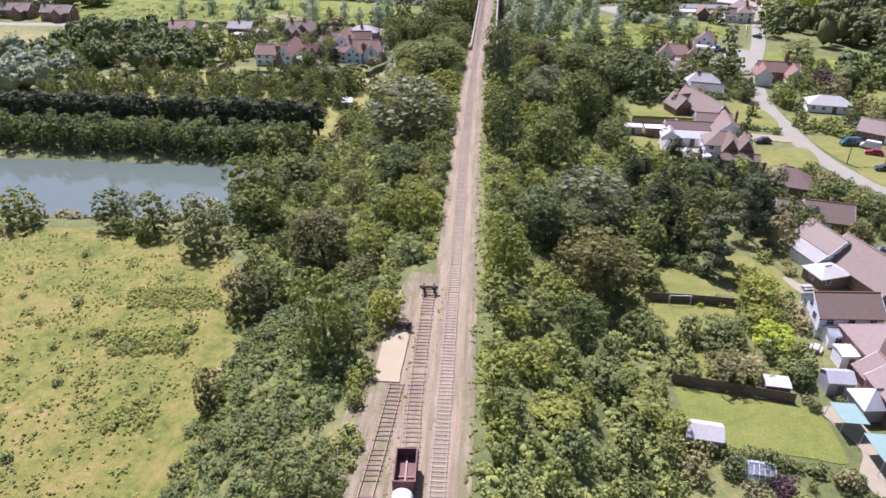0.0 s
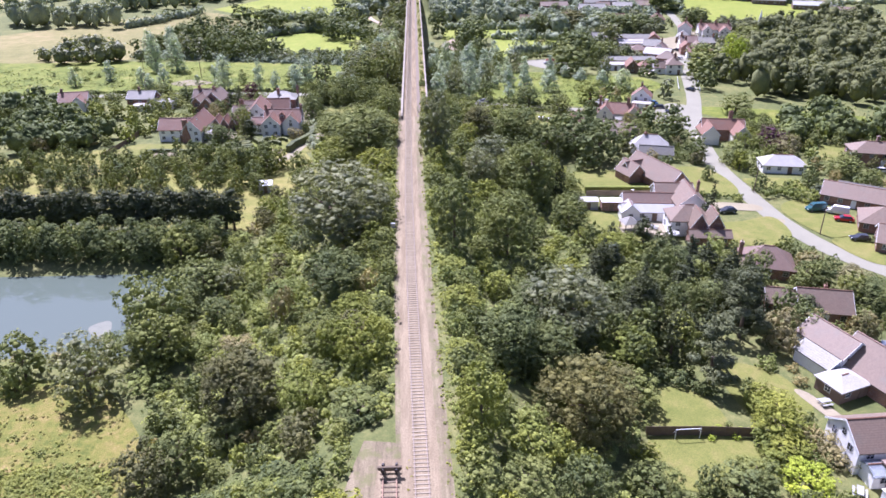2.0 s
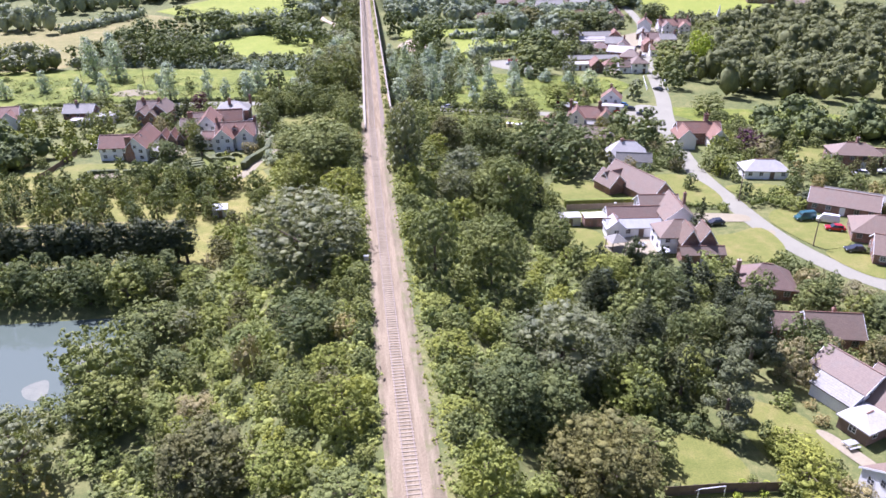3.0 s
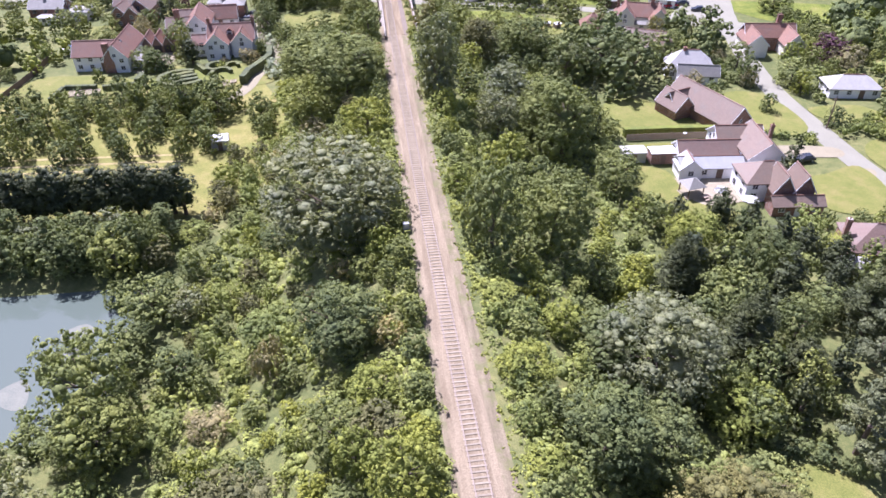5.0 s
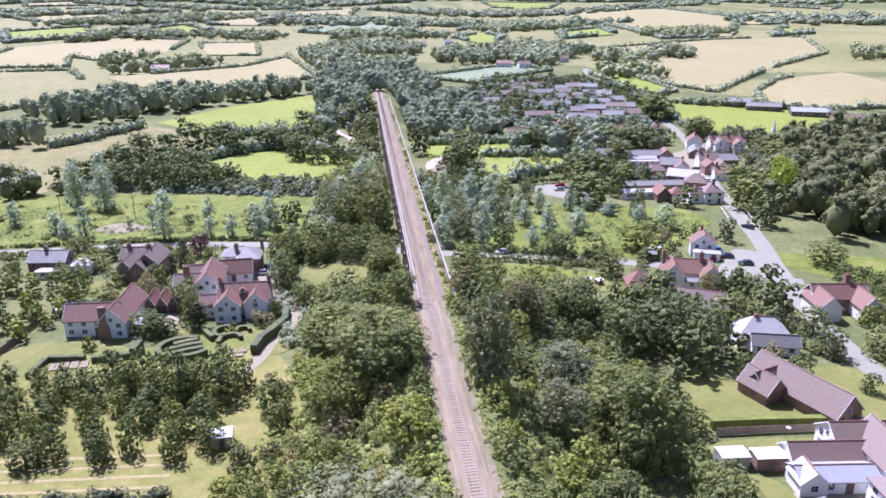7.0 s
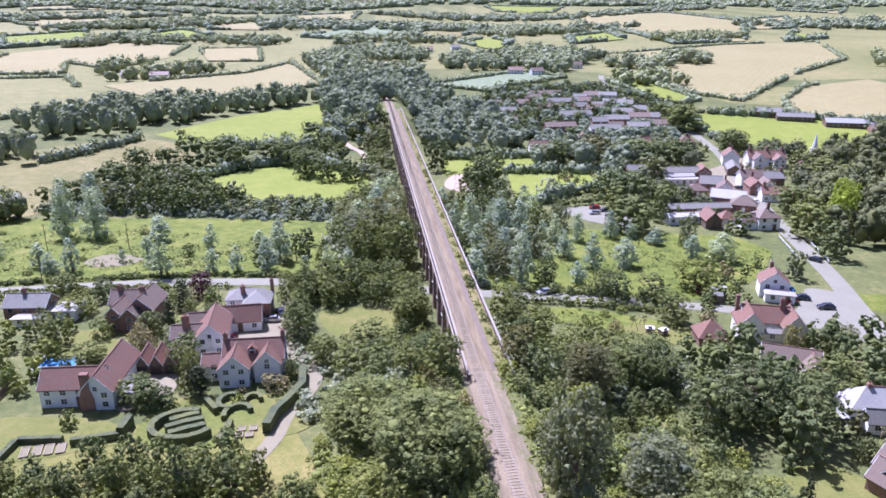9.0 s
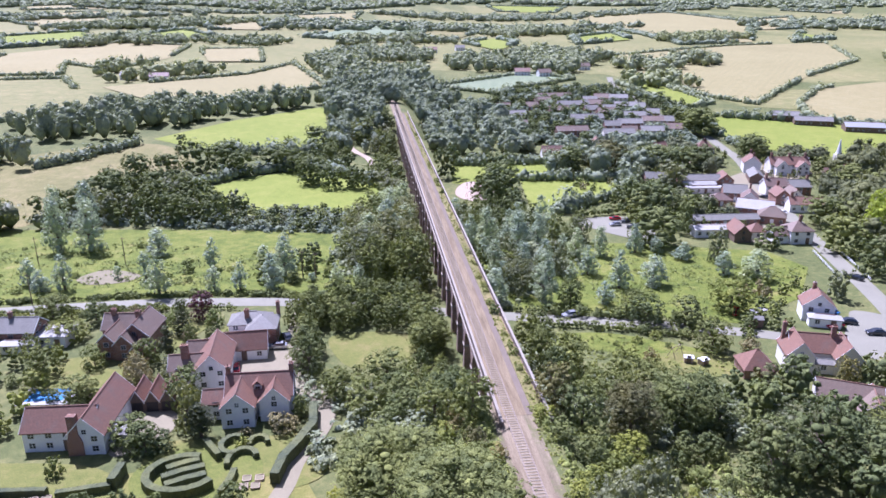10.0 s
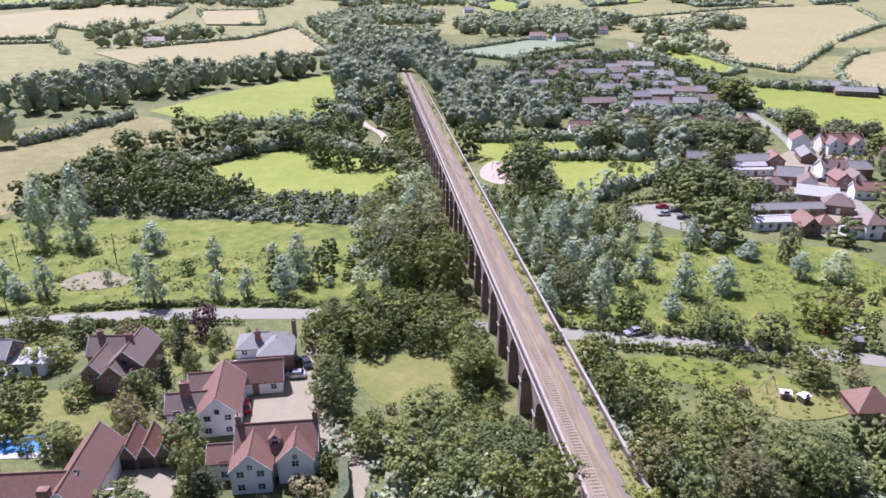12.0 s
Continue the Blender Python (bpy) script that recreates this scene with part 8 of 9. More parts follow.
grove((("sage", 48.6, 101, 4, 2.2), ("bush", 47.6, 97, 2.4, 1.6), ("darkbush", 47.5, 86.5, 3.2, 1.9), ("apple", 44.6, 85.6, 3.6, 2.0), ("bush", 46.2, 90, 2.4, 1.5), ("bush", 49.4, 79.8, 1.6, 1.0), ("darkbush", 45, 113, 3, 1.8), ("lime", 45.2, 110.2, 4.5, 2.3), ("bush", 50.5, 104, 2.0, 1.3)), 1)
thicket("reeds", (((-150, 127), (-128, 127), (-107, 126.5), (-87, 127.5), (-66, 128), (-66, 130.6), (-87, 131), (-107, 130.6), (-128, 131.5), (-150, 132)),), 1.1, (0.5, 1.2), "sage", 146, "pale reeds and rushes along the pond's edge", 24, 0.4, tall=1.0, up=0.6)
woodland((((-330, 186), (-178, 186), (-150, 200), (-140, 236), (-180, 256), (-240, 250), (-330, 286)),), 7.5, (6, 10), 147, "scrubby woodland beyond the pond", "wood", 60, 500, 8.0)
woodland((((-330, 318), (-216, 330), (-196, 366), (-220, 392), (-340, 396)), ((-196, 384), (-130, 388), (-150, 410), (-200, 408))), 7.5, (7, 12), 148, "pale willows at the meadow's end", "willow", 50, 300)
fill([(line_at(y, 5.6), y) for y in range(44, 200, 12)] + [(line_at(y, 11), y) for y in range(199, 40, -12)], 3.0, ("lime", "bush", "lime"), 149, (1.8, 3.8), 0.6, 0, 46, detail=1, label="bright lime-green bushes beside the track")
fill(((-17.5, 60), (-15.2, 62), (-14.6, 76), (-13.4, 92), (-18, 94), (-20, 76)), 2.2, ("bush", "lime", "ash"), 150, (1.4, 3.0), 0.6, 0, 26, detail=1, label="bright bushes beside the loading slab")
fill(((-27, 140), (-15, 142), (-15, 190), (-26, 186)), 3.2, ("sage", "bush", "lime", "bush"), 151, (1.8, 3.8), 0.6, 0, 26, detail=1, label="straw-coloured and light green scrub on the bank")
fill(((-170, 326), (-60, 326), (-30, 326), (-40, 356), (-100, 372), (-170, 374)), 7.0, ("bush", "darkbush", "bush"), 152, (0.8, 2.4), 0.7, 0, 34, label="low bushes scattered over the damp meadow", detail=1)
grove((("oak", 29.5, 119.5, 8, 3.2), ("spruce", 35.5, 121.5, 10, 2.6), ("oak", 32.5, 126, 9, 3.4), ("ash", 39, 125.5, 7, 3.0), ("oak", 27, 125, 8, 3.2), ("darkbush", 42, 121.5, 3.4, 2.2), ("spruce", 44, 127, 9, 2.4), ("darkbush", 37, 117.6, 2.6, 1.8)), 1)

# ---- fences, sheds and garden things ----
def fence(points, high=1.7, material=None, label="dark weathered close-boarded wooden fence"):
    """A boarded fence: posts, and one panel from post to post."""
    f = empty("fence", pose(*points[0], float(ground_z(*points[0]))), label, "fence")
    at = row_of(points, 1.85) + [points[-1]]
    base = Vector((*points[0], float(ground_z(*points[0]))))
    for i, (x, y) in enumerate(at):
        z = float(ground_z(x, y))
        p = part("post", boxes((-0.05, 0.05, -0.05, 0.05, -0.4, high + 0.08), bevel=0.01), material or FENCE, f)
        p.matrix_basis = Matrix.Translation(Vector((x, y, z)) - base)
        if i:
            px, py = at[i - 1]
            d = Vector((x - px, y - py))
            pz = float(ground_z(px, py))
            bm = boxes((0.06, d.length - 0.06, -0.015, 0.015, 0.05, high), bevel=0.0)
            box(bm, 0.06, d.length - 0.06, -0.04, 0.04, high * 0.3, high * 0.3 + 0.08)
            box(bm, 0.06, d.length - 0.06, -0.04, 0.04, high * 0.8, high * 0.8 + 0.08)
            q = part("panel", bm, material or FENCE, f)
            q.matrix_basis = Matrix.Translation(Vector((px, py, pz)) - base) @ Matrix.Rotation(math.atan2(d.y, d.x), 4, "Z")
    return f


def shed(x, y, turn, w, d, high, label, wall, roof, flat=False):
    g = float(ground_z(x, y))
    s = empty("shed", pose(x, y, g, 0, 0, turn), label, "shed")
    top = high + (0.15 if flat else d * 0.28)
    part("wall", prism(bmesh.new(), ((-d / 2, -0.2), (d / 2, -0.2), (d / 2, high), (0, top), (-d / 2, high)), -w / 2, w / 2), wall, s)
    part("roof", prism(bmesh.new(), ((-d / 2 - 0.15, high - 0.02), (0, top + 0.02), (d / 2 + 0.15, high - 0.02), (d / 2 + 0.15, high + 0.06), (0, top + 0.1), (-d / 2 - 0.15, high + 0.06)), -w / 2 - 0.15, w / 2 + 0.15), roof, s)
    part("door", boxes((-0.45, 0.45, -d / 2 - 0.04, -d / 2 - 0.002, 0, 1.9)), FENCE, s)
    return s


def parasol(x, y, r, label, cloth, high=2.5, square=False):
    u = empty("parasol", pose(x, y, float(ground_z(x, y)), 0, 0, 12), label, "parasol")
    part("pole", rod(bmesh.new(), (0, 0, 0), (0, 0, high), 0.03), PALE_WOOD, u)
    bm = bmesh.new()
    n = 4 if square else 8
    ring = [bm.verts.new((r * math.cos(6.2832 * i / n), r * math.sin(6.2832 * i / n), high - r * 0.28)) for i in range(n)]
    top = bm.verts.new((0, 0, high + 0.05))
    for i in range(n):
        bm.faces.new((ring[i], ring[(i + 1) % n], top))
    bmesh.ops.solidify(bm, geom=bm.faces[:], thickness=0.03)
    part("canopy", bm, cloth, u)
    return u


def goal(x, y, turn, w=3.6, high=1.8):
    g = empty("football_goal", pose(x, y, float(ground_z(x, y)), 0, 0, turn), "small white football goal on the lawn", "goal")
    for sx in (-w / 2, w / 2):
        part("post", rod(bmesh.new(), (sx, 0, 0), (sx, 0, high), 0.06), WHITE_PAINT, g)
        part("stay", rod(bmesh.new(), (sx, 0, high), (sx, 1.2, 0), 0.03), WHITE_PAINT, g)
    part("crossbar", rod(bmesh.new(), (-w / 2, 0, high), (w / 2, 0, high), 0.06), WHITE_PAINT, g)


def table_set(x, y, turn, material, label="wooden picnic table with two benches"):
    t = empty("picnic_table", pose(x, y, float(ground_z(x, y)) + 0.12, 0, 0, turn), label, "table", "garden tables")
    part("tabletop", boxes((-0.9, 0.9, -0.4, 0.4, 0.7, 0.76), bevel=0.01), material, t)
    for s in (-1, 1):
        part("bench", boxes((-0.9, 0.9, s * 0.75 - 0.14, s * 0.75 + 0.14, 0.42, 0.47), bevel=0.01), material, t)
        part("leg", boxes((s * 0.65 - 0.04, s * 0.65 + 0.04, -0.8, 0.8, 0.36, 0.42), (s * 0.65 - 0.04, s * 0.65 + 0.04, -0.3, -0.2, 0, 0.7), (s * 0.65 - 0.04, s * 0.65 + 0.04, 0.2, 0.3, 0, 0.7)), material, t)


def paint(name, col, metal=0.2):
    return surface(name, col, tuple(c * 0.9 for c in col), 2.0, 20.0, 0.25, metal, 0, 0, spec=0.6)


CAR_PAINT = {"red": paint("red_car_paint", (0.42, 0.02, 0.03)), "silver": paint("silver_car_paint", (0.55, 0.56, 0.58), 0.6), "dark": paint("dark_car_paint", (0.05, 0.055, 0.065)), "white": paint("white_car_paint", (0.8, 0.8, 0.8)),
             "blue": paint("blue_car_paint", (0.05, 0.16, 0.35)), "green": paint("green_van_paint", (0.04, 0.12, 0.13))}


def car(x, y, turn, colour, van=False):
    """A parked car: body, glasshouse, roof, lamps, four wheels."""
    long, tall = (4.9, 2.1) if van else (4.3, 1.45)
    c = empty("van" if van else "car", pose(x, y, float(ground_z(x, y)) + 0.14, 0, 0, turn), ("dark green" if colour == "green" else colour) + (" van parked beside the lane" if van else " car parked on the hard ground"), "van" if van else "car", "parked cars")
    k = long / 4.3
    side = ((-2.15, 0.32), (2.12, 0.32), (2.15, 0.62), (2.05, 0.78), (1.0, 0.92), (-1.95, 0.95), (-2.15, 0.8)) if not van else ((-2.15, 0.32), (2.12, 0.32), (2.15, 0.7), (2.0, 1.0), (1.5, 1.1), (-2.1, 1.12), (-2.15, 0.8))
    bm = prism(bmesh.new(), [(a * k, b) for a, b in side], -0.86, 0.86)
    bmesh.ops.bevel(bm, geom=[e for e in bm.edges if abs(e.verts[0].co.x - e.verts[1].co.x) < 0.01], offset=0.08, segments=2, affect="EDGES")
    part("body", bm, CAR_PAINT[colour], c)
    lo, hi = (0.92, tall - 0.05) if not van else (1.1, tall - 0.05)
    glass = ((-1.75, lo), (1.05, lo), (0.35, hi), (-1.35, hi)) if not van else ((-2.1, lo), (1.55, lo), (0.95, hi), (-2.0, hi))
    bm = bmesh.new()
    a = [bm.verts.new((-0.8, p * k, q)) for p, q in glass[:2]] + [bm.verts.new((-0.64, p * k, q)) for p, q in glass[2:]]
    b = [bm.verts.new((0.8, p * k, q)) for p, q in glass[:2]] + [bm.verts.new((0.64, p * k, q)) for p, q in glass[2:]]
    for i in range(4):
        bm.faces.new((a[i], a[(i + 1) % 4], b[(i + 1) % 4], b[i]))
    bm.faces.new(a[::-1])
    bm.faces.new(b)
    bmesh.ops.recalc_face_normals(bm, faces=bm.faces[:])
    part("glasshouse", bm, PANE if not van else CAR_PAINT[colour], c)
    part("roof", boxes((-0.63, 0.63, glass[3][0] * k + 0.04, glass[2][0] * k - 0.04, tall - 0.06, tall), bevel=0.03), CAR_PAINT[colour], c)
    if van:
        bm = boxes((-0.66, 0.66, 1.2 * k, 1.3 * k, 1.25, 1.75))
        part("windscreen", bm, PANE, c)
    for sx in (-0.6, 0.6):
        part("headlight", boxes((sx - 0.16, sx + 0.16, 2.08 * k, 2.17 * k, 0.6, 0.74), bevel=0.02), WHITE_PAINT, c)
    for sx in (-0.78, 0.78):
        for sy in (-1.3 * k, 1.3 * k):
            w = part("wheel", rod(bmesh.new(), (sx - 0.1, sy, 0.32), (sx + 0.1, sy, 0.32), 0.32, sides=14), TYRE, c)
            part("rim", rod(bmesh.new(), (sx - 0.11, sy, 0.32), (sx + 0.11, sy, 0.32), 0.19, sides=10), GREY_METAL, w)


fence(((26.8, 82.6), (34, 81.2), (43, 79.4)))
fence(((26.5, 104.3), (34, 104.1), (41.5, 103.4)))
fence(((38.4, 195.9), (48, 195.6), (57, 195.1)), 1.5, PALE_WOOD, "brown wooden panel fence along a lawn")
fence(((-100, 233), (-98, 246), (-97, 262)), 1.6)
shed(28.3, 70.7, -8, 4.4, 3.4, 2.1, "pale grey shed with a light felt roof", GREY_METAL, PALE_ROOF)
shed(41, 81.6, -6, 3.2, 2.4, 2.0, "small shed with a pale flat roof", FENCE, PALE_ROOF, True)
shed(-45.3, 203.5, 5, 3.4, 3.0, 2.2, "white-roofed garden shed by the orchard", GREY_METAL, WHITE_PAINT)
shed(37.0, 188.2, -3, 4.6, 3.0, 2.2, "grey garden shed with a pale roof", GREY_METAL, PALE_ROOF, True)
shed(42.4, 187.0, -3, 4.8, 2.8, 2.4, "garden room with a white flat roof", BRICK, WHITE_PAINT, True)
shed(62.5, 284.5, -15, 3.0, 2.2, 2.0, "grey wooden shed beside the lane", FENCE, SLATE)
shed(38.6, 268.6, -20, 1.8, 1.4, 1.3, "small white-roofed hutch on the lawn", PALE_WOOD, WHITE_PAINT, True)
shed(41.2, 267.2, 20, 1.8, 1.4, 1.3, "small white-roofed hutch on the grass", PALE_WOOD, WHITE_PAINT, True)
shed(49.8, 83.0, 0, 3.6, 3.2, 2.3, "glazed summer room with grey sheet roof", GREY_METAL, GREY_METAL)
shed(53.8, 89.2, 4, 3.2, 2.8, 2.4, "small white-roofed garden room", WHITE_PAINT, WHITE_PAINT, True)
goal(32.2, 103.4, 2)
goal(42.3, 401.5, 70, 6.0, 2.3)
for x, y in ((43.4, 174.2),):
    g = empty("gazebo", pose(x, y, float(ground_z(x, y)) + 0.1, 0, 0, 10), "dark timber gazebo with a pointed slate roof", "gazebo")
    for sx in (-1.5, 1.5):
        for sy in (-1.5, 1.5):
            part("post", boxes((sx - 0.08, sx + 0.08, sy - 0.08, sy + 0.08, 0, 2.2)), FENCE, g)
    bm = bmesh.new()
    bmesh.ops.create_cone(bm, cap_ends=True, segments=4, radius1=2.7, radius2=0.05, depth=1.3, matrix=Matrix.Translation((0, 0, 2.8)) @ Matrix.Rotation(math.pi / 4, 4, "Z"))
    part("roof", bm, SLATE, g)
    part("floor", boxes((-1.8, 1.8, -1.8, 1.8, -0.1, 0.06)), PATIO, g)
parasol(49.6, 193.3, 0.45, "folded white parasol cover on the lawn", WHITE_PAINT, 2.6)
parasol(51.6, 168.2, 1.5, "open white garden parasol", WHITE_PAINT)
parasol(47.5, 171.5, 1.2, "open grey garden parasol on the terrace", GREY_METAL)
for x, y, t in ((45.5, 172, 20), (49.5, 174.5, -30), (55.5, 110, 10), (36.5, 361, 15), (41, 363, 70), (32, 354, 40), (45.4, 368, 10), (50.5, 92, 60)):
    table_set(x, y, t, PALE_WOOD if x < 46 else GREY_METAL)
# awnings over the terrace
for x, y, w, d in ((48.2, 75.2, 3.6, 4.0), (50.2, 69.0, 3.4, 5.0)):
    a = empty("awning", pose(x, y, float(ground_z(x, y)) + 2.4, 0, 6, 5), "pale green canvas awning over a terrace", "awning", "awnings on the terrace")
    part("canvas", boxes((-w / 2, w / 2, -d / 2, d / 2, 0, 0.05), bevel=0.01), CANVAS_GREEN, a)
    for sy in (-d / 2 + 0.1, d / 2 - 0.1):
        part("pole", rod(bmesh.new(), (-w / 2 + 0.1, sy, -2.4), (-w / 2 + 0.1, sy, 0), 0.035), GREY_METAL, a)
        part("arm", rod(bmesh.new(), (-w / 2 + 0.1, sy, -0.02), (w / 2, sy, -0.02), 0.03), GREY_METAL, a)
# greenhouse
g = empty("greenhouse", pose(33.9, 65.3, float(ground_z(33.9, 65.3)), 0, 0, -6), "glass greenhouse with a white metal frame", "greenhouse")
bm = prism(bmesh.new(), ((-1.2, 0), (1.2, 0), (1.2, 1.5), (0, 2.3), (-1.2, 1.5)), -1.6, 1.6)
part("glass", bm, CONSERVATORY_GLASS, g)
for i in range(6):
    u = -1.6 + i * 0.64
    bm = bmesh.new()
    for p, q in (((-1.22, 0), (-1.22, 1.5)), ((-1.22, 1.5), (0, 2.33)), ((0, 2.33), (1.22, 1.5)), ((1.22, 1.5), (1.22, 0))):
        rod(bm, (u, p[0], p[1]), (u, q[0], q[1]), 0.035, sides=4)
    part("glazing_bar", bm, WHITE_PAINT, g)
part("ridge", rod(bmesh.new(), (-1.65, 0, 2.33), (1.65, 0, 2.33), 0.05, sides=6), WHITE_PAINT, g)
# swimming pool
drape("pavement", ((-97, 266.5), (-96.5, 274), (-86.5, 273.5), (-87, 266)), PALE_ROOF, 0.1, "pale paving round a pool", "paving", 4, False)
drape("water", ((-95.6, 267.8), (-95.2, 272.6), (-88, 272.2), (-88.4, 267.4)), POOL, 0.13, "bright blue swimming pool water", "swimming pool", 8, False)

# clipped hedges of the formal garden, and others
def oval(x, y, rx, ry, a0, a1, n=12):
    return [(x + rx * math.cos(radians(a0 + (a1 - a0) * i / n)), y + ry * math.sin(radians(a0 + (a1 - a0) * i / n))) for i in range(n + 1)]


drape("lawn", oval(-57.4, 240.5, 10.5, 8.0, 0, 350, 14), STRIPED, 0.19, "bright green grass between clipped hedges", "lawn", 4)
GARDEN_HEDGES = ((oval(-59.4, 239.4, 5.6, 4.6, 70, 330), 1.2, 1.7), (((-62.2, 240.9), (-59.5, 242.2), (-57.4, 242.9)), 1.2, 1.6), (((-62.4, 238.6), (-59.5, 240), (-56.2, 241)), 1.2, 1.6), (((-61.4, 236.6), (-58.5, 237.9), (-55.6, 238.8)), 1.2, 1.6), (oval(-50.6, 242.6, 2.4, 3.2, 20, 200, 8), 0.9, 1.2), (oval(-52.6, 247.2, 2.2, 2.6, 60, 290, 8), 0.9, 1.3), (oval(-48.6, 247.6, 1.6, 2.0, 0, 200, 6), 0.8, 1.1), (((-57.6, 248.8), (-56, 246.2), (-54.6, 244)), 1.0, 1.5), (((-52.6, 234.4), (-51.6, 237.6), (-51.4, 240)), 1.0, 1.3))
YARD_HEDGES = ((((-39.8, 258), (-39.4, 251), (-41.8, 245.2), (-43.7, 241.4), (-44.6, 236.5)), 1.4, 2.2), (((-77.7, 236.8), (-73.5, 237.4), (-69.9, 238)), 1.0, 1.4), (((-69.8, 238), (-69.4, 242.4)), 1.2, 2.2), (((-87, 238.5), (-79.5, 238)), 0.9, 1.2), (((-87.2, 238), (-88, 231)), 0.9, 1.2))
for line, w, hgt in GARDEN_HEDGES + YARD_HEDGES:
    box_hedge(line, w * 1.1, hgt)
box_hedge(((38.5, 198.2), (48, 197.8), (59, 196.8)), 1.3, 1.8, "hedge", "clipped green hedge behind a fence", 4)
hedge(((8, 291.5), (20, 288.5), (33, 284.6), (46, 279)), 1.8, 1.7, "ash", "rough hedge along the lane", 60, 0.4, 5)
hedge(((-88, 309), (-74, 311.5), (-62, 309.5)), 1.5, 1.6, "hedge", "trimmed hedge beside the lane", 60, 0.3, 6)
hedge(((-160, 308), (-120, 309), (-96, 310)), 1.6, 1.6, "ash", "roadside hedge of mixed shrubs", 50, 0.4, 7)
hedge(((-64.5, 286), (-60.5, 293), (-60, 303)), 1.0, 2.2, "hedge", "tall hedge beside a lawn", 60, 0.3, 8)
hedge(((84, 192), (88.5, 194), (92, 190)), 2.4, 2.6, "hedge", "large rounded clipped hedge by the lane", 120, 0.3, 9)
hedge(((66, 195), (72, 193), (78, 192)), 1.2, 1.3, "hedge", "low hedge along a front garden", 50, 0.3, 10)
hedge(((44, 372), (50, 384), (66, 388), (74, 380)), 2.6, 3.2, "oak", "dark hedge round the car park", 60, 0.5, 11)
for x, y, s in ((-2.7, 254, 1.1), (-2.9, 257, 0.8), (-2.7, 287, 1.0), (-2.8, 293, 0.8), (-2.6, 310, 0.9), (-2.9, 272.5, 1.5), (-3.1, 277, 1.2), (-2.6, 243.5, 0.9), (-3.0, 248, 0.8), (-2.6, 302, 0.7), (-2.8, 284, 0.9), (-2.6, 374, 1.1), (-2.7, 390, 1.2), (-2.6, 383, 0.9), (-2.6, 491, 1.0), (-2.8, 330, 0.6), (-2.8, 346, 0.6), (-2.7, 420, 0.8), (-3.0, 262, 0.7)):
    plant("bush", x, y, s * 1.5, s, 1, "self-sown bush growing on the viaduct's verge", DECK + 0.1, "bushes on the viaduct")

# parked cars
for x, y, t, col in ((-57.0, 276.0, 8, "red"), (-49.4, 285.6, 92, "silver"), (-47.6, 290.2, 20, "dark"), (85.0, 283.0, 70, "dark"), (87.5, 276.5, 80, "dark"), (80.6, 281.2, 100, "red"), (84.5, 289.0, 30, "blue"), (107.0, 311.0, 28, "dark"), (70.3, 183.2, 95, "dark"), (64.6, 186.2, 20, "silver"),
                     (95.8, 176.8, 70, "red"), (123.9, 209.3, 80, "white"), (131.5, 209.5, 60, "white"), (93.6, 166.2, 80, "dark"), (61.5, 379.4, 80, "red"), (64.3, 375.2, 90, "dark"), (63.7, 367.4, 70, "dark"), (59.0, 372.0, 95, "silver"), (20.3, 295.0, 104, "silver"), (126, 380, 30, "white"), (133, 404, 28, "dark"), (75, 123.8, 60, "silver"), (-72.9, 253.6, 12, "dark")):
    car(x, y, t, col)
car(92.3, 183.2, 95, "green", True)
car(96.6, 181.0, 60, "white", True)

# poles, spire, playground, bridge rails
for x, y, hgt in ((-47.2, 331, 8.5), (-43.5, 330, 8.0), (-115.5, 319.8, 8.5), (-101, 349, 9), (-127, 352, 9), (82.5, 196, 7.5), (86.5, 170, 7.0)):
    p = empty("telegraph_pole", pose(x, y, float(ground_z(x, y))), "tall dark wooden telegraph pole", "pole", "telegraph poles")
    part("pole", rod(bmesh.new(), (0, 0, -0.5), (0, 0, hgt), 0.14, 0.09), FENCE, p)
    part("crossarm", boxes((-0.7, 0.7, -0.05, 0.05, hgt - 0.7, hgt - 0.58)), FENCE, p)
x, y = 200, 456
sp = empty("church_spire", pose(x, y, float(ground_z(x, y))), "slender white church spire above the trees", "church")
part("tower", boxes((-1.6, 1.6, -1.6, 1.6, 0, 6.5), bevel=0.05), CREAM, sp)
bm = bmesh.new()
bmesh.ops.create_cone(bm, cap_ends=True, segments=8, radius1=1.4, radius2=0.04, depth=7.5, matrix=Matrix.Translation((0, 0, 10.2)))
part("spire", bm, WHITE_PAINT, sp)
for x, y, hgt, col in ((16, 436, 2.6, "blue"), (18, 428, 2.2, "red"), (14, 422, 2.0, "green"), (20, 440, 1.6, "red")):
    s = empty("climbing_frame", pose(x, y, float(ground_z(x, y)) + 0.13, 0, 0, 25), "metal climbing frame standing on the sand", "play equipment", "play equipment")
    for sx in (-1.2, 1.2):
        for sy in (-0.8, 0.8):
            part("leg", rod(bmesh.new(), (sx, sy, 0), (sx * 0.8, 0, hgt), 0.06), PALE_WOOD, s)
    part("top_bar", rod(bmesh.new(), (-1.2, 0, hgt), (1.2, 0, hgt), 0.07), CAR_PAINT[col], s)
for side in (-4.1, 4.1):
    br = empty("bridge_rail", pose(110, 322, float(ground_z(110, 322)), 0, 0, 73), "white railing of a small road bridge", "railing", "bridge rails")
    for i in range(11):
        part("post", boxes((-12 + i * 2.4 - 0.06, -12 + i * 2.4 + 0.06, side - 0.06, side + 0.06, 0, 1.05)), WHITE_PAINT, br)
    for z in (0.55, 0.95):
        part("bar", boxes((-12.1, 12.1, side - 0.04, side + 0.04, z, z + 0.09)), WHITE_PAINT, br)
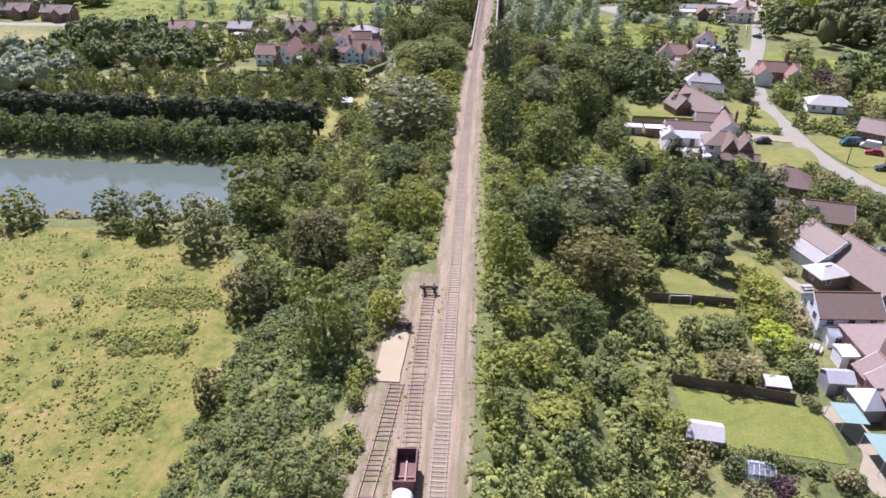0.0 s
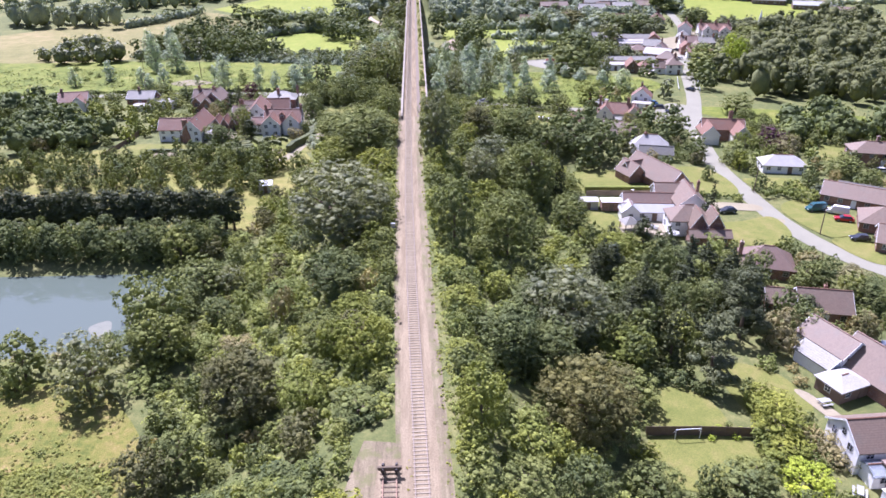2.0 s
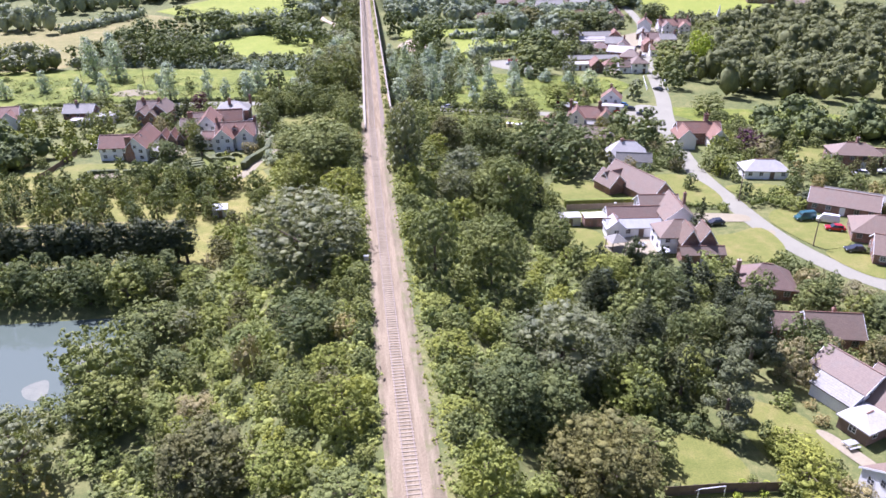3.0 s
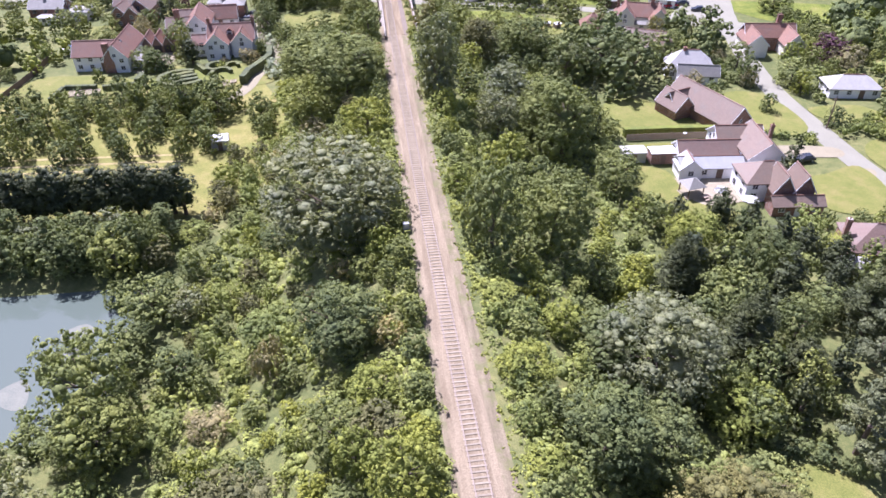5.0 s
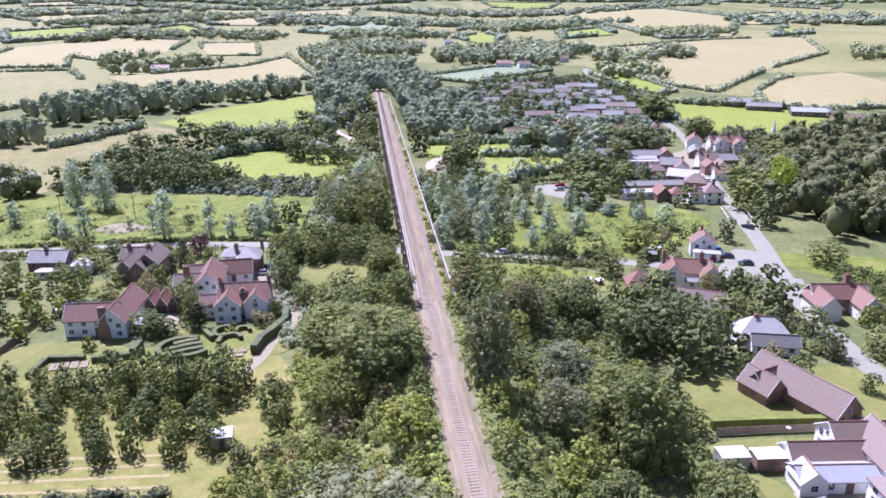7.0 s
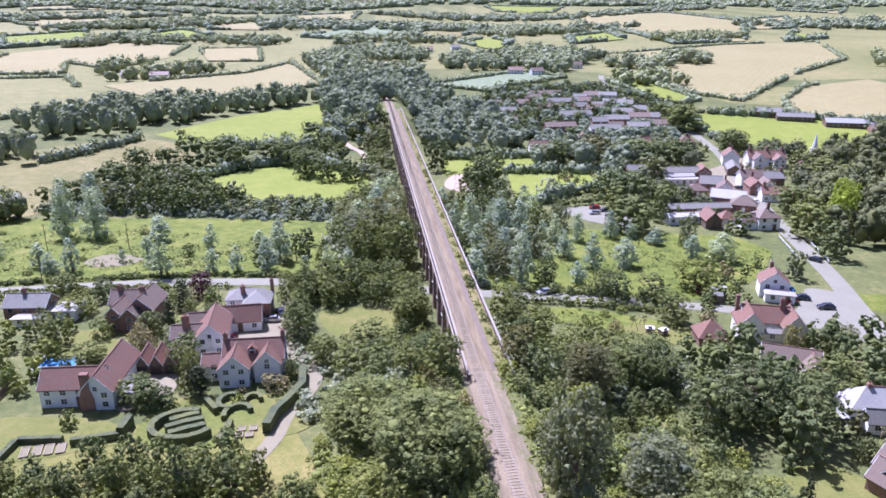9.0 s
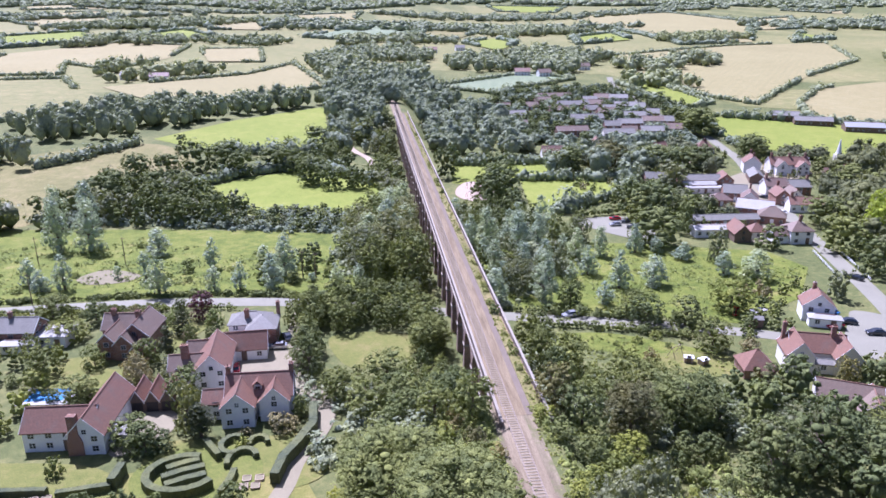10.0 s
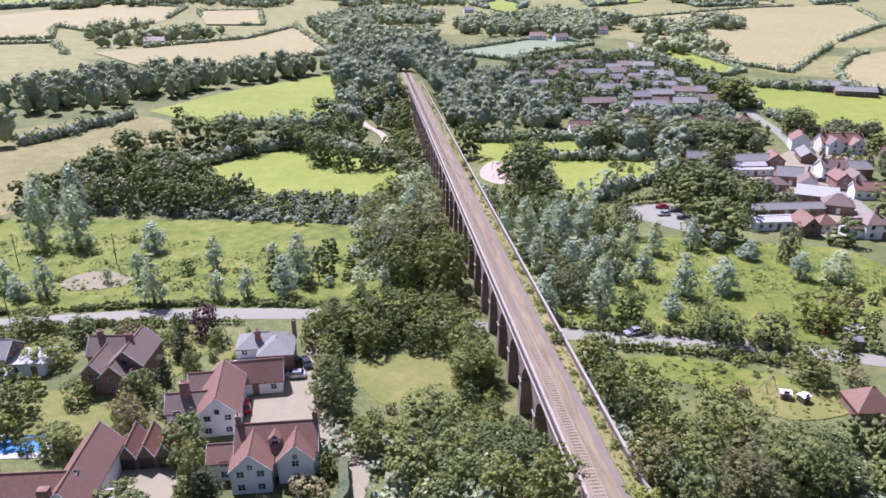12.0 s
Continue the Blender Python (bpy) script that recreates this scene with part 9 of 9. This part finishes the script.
# grasses and weeds on the viaduct's verge
rng = np.random.default_rng(91)
tufts = [(rng.uniform(-3.8, -2.1), y, DECK + 0.12, r, r * 0.7) for y, r in zip(rng.uniform(236, 566, 900), rng.uniform(0.12, 0.42, 900))]
tagged(link("weeds", crown_mesh("weeds", leafy(tufts, 14400, 0.2, rng, low=-0.1), LEAF["tuft"]), None), "yellow-green grasses and weeds along the viaduct's verge", "weeds", kind="stuff")


def raised_bed(x, y, turn, w, d):
    b = empty("raised_bed", pose(x, y, float(ground_z(x, y)) + 0.13, 0, 0, turn), "low timber-edged vegetable bed on the lawn", "garden bed", "raised beds")
    for u in (-1, 1):
        part("board", boxes((u * w / 2 - 0.06, u * w / 2 + 0.06, -d / 2, d / 2, 0, 0.3), bevel=0.01), PALE_WOOD, b)
        part("board", boxes((-w / 2 + 0.06, w / 2 - 0.06, u * d / 2 - 0.06, u * d / 2 + 0.06, 0, 0.3), bevel=0.01), PALE_WOOD, b)
    part("soil", boxes((-w / 2 + 0.06, w / 2 - 0.06, -d / 2 + 0.06, d / 2 - 0.06, 0, 0.22)), SOIL, b, "dark earth with seedlings")


for x, y in ((-84.6, 235.2), (-82.6, 235.4), (-80.8, 235.6), (-78.9, 235.8)):
    raised_bed(x, y, 12, 1.3, 3.0)
for x, y in ((-49.4, 236.2), (-47.6, 236.2), (-49.2, 238.2), (-47.2, 238.2)):
    raised_bed(x, y, 4, 1.3, 1.4)
# telephone box and shelter by the lane
tb = empty("telephone_box", pose(60.9, 290.8, float(ground_z(60.9, 290.8)) + 0.08, 0, 0, 20), "red telephone box with glazed sides by the lane", "telephone box")
part("plinth", boxes((-0.48, 0.48, -0.48, 0.48, 0, 0.14), bevel=0.01), CAR_PAINT["red"], tb)
for sx in (-0.4, 0.4):
    for sy in (-0.4, 0.4):
        part("post", boxes((sx - 0.06, sx + 0.06, sy - 0.06, sy + 0.06, 0.14, 2.2)), CAR_PAINT["red"], tb)
part("glass", boxes((-0.39, 0.39, -0.39, 0.39, 0.5, 2.1)), PANE, tb)
part("roof", boxes((-0.5, 0.5, -0.5, 0.5, 2.2, 2.42), (-0.4, 0.4, -0.4, 0.4, 2.42, 2.56), bevel=0.04), CAR_PAINT["red"], tb)
sh = empty("shelter", pose(65.4, 288.6, float(ground_z(65.4, 288.6)) + 0.08, 0, 0, 18), "dark timber roadside shelter with a pale sheet roof", "shelter")
for sx in (-1.7, 1.7):
    part("side_wall", boxes((sx - 0.05, sx + 0.05, -0.8, 0.8, 0, 2.1)), FENCE, sh)
    part("post", boxes((sx - 0.06, sx + 0.06, -0.92, -0.8, 0, 2.1)), FENCE, sh)
part("back_wall", boxes((-1.65, 1.65, 0.72, 0.8, 0, 2.1)), FENCE, sh)
part("roof", boxes((-2.0, 2.0, -1.1, 1.0, 2.1, 2.22), bevel=0.02), PALE_ROOF, sh)
part("bench", boxes((-1.5, 1.5, 0.3, 0.7, 0.42, 0.48)), PALE_WOOD, sh)
# swing on the lawn, cabinet beside the track
sw = empty("swing_frame", pose(37.0, 271.6, float(ground_z(37.0, 271.6)) + 0.13, 0, 0, 30), "pale timber swing frame standing on the lawn", "swing")
for sx in (-1.4, 1.4):
    for sy in (-1.0, 1.0):
        part("leg", rod(bmesh.new(), (sx, sy, 0), (sx, 0, 2.3), 0.06), PALE_WOOD, sw)
part("top_bar", rod(bmesh.new(), (-1.6, 0, 2.3), (1.6, 0, 2.3), 0.06), PALE_WOOD, sw)
for sx in (-0.5, 0.5):
    part("seat", boxes((sx - 0.22, sx + 0.22, -0.1, 0.1, 0.45, 0.49)), FENCE, sw)
    part("rope", rod(bmesh.new(), (sx, 0, 0.49), (sx, 0, 2.3), 0.02), DARK_METAL, sw)
rc = empty("relay_cabinet", pose(-10.2, 152.5, 9.42, 0, 0, 2), "grey steel cabinet standing beside the track", "cabinet")
part("body", boxes((-0.45, 0.45, -0.3, 0.3, 0.12, 1.45), bevel=0.02), GREY_METAL, rc)
part("plinth", boxes((-0.5, 0.5, -0.35, 0.35, -0.2, 0.12), bevel=0.01), STONE, rc)
part("door", boxes((-0.4, 0.4, -0.33, -0.302, 0.2, 1.38), bevel=0.005), GREY_METAL, rc)
shed(58.9, 148.6, -18, 4.0, 3.0, 2.2, "white-walled garden cabin among trees", WHITE_PAINT, PALE_ROOF)
for x, y in ((35.6, 103.1), (39.1, 103.1)):
    plant("gold", x, y, 1.0, 0.75, 1, "small round golden shrub before a fence")
# the golden tree at the wood's edge
grove((("goldtree", 134, 340, 19, 6.0), ("goldtree", 140, 346, 17, 5.0)), 1)

# ---- sleepers ----
def sleeper_mesh(material, half, name="sleeper"):
    bm = boxes((-half, half, -0.12, 0.12, -0.12, 0.012), bevel=0.015)
    me = bpy.data.meshes.new(name)
    bm.to_mesh(me)
    bm.free()
    me.materials.append(material)
    return me


pale, dark = sleeper_mesh(SLEEPER_PALE, 0.93), sleeper_mesh(SLEEPER_WOOD, 1.0)
rng = random.Random(8)
y, count = 44.0, 0
while y < 240 and count < 300:
    ob = link("sleeper", pale, None, main_track)
    ob.matrix_basis = pose(line_at(y), y, RAIL - 0.155, 0, 0, rng.uniform(-1, 1) + 1.2)
    y += 0.66
    count += 1
bm = bmesh.new()
while y < 620:
    box(bm, line_at(y) - 0.93, line_at(y) + 0.93, y - 0.12, y + 0.12, RAIL - 0.275, RAIL - 0.143)
    y += 0.66
tagged(part("distant_sleeper", bm, SLEEPER_PALE, main_track), kind="stuff")
for track, line in ((siding_a, SIDE_A), (siding_b, SIDE_B)):
    path = row_of(rounded(line, False, 8), 0.1)
    y = line[0][1] + 20
    while y < line[-1][1]:
        x = float(np.interp(y, [p[1] for p in path], [p[0] for p in path]))
        if rng.random() < 0.93:
            ob = link("sleeper", dark, None, track)
            ob.matrix_basis = pose(x + rng.uniform(-0.08, 0.08), y, RAIL - 0.165, 0, 0, rng.uniform(-4, 4) + 2)
        y += 0.72
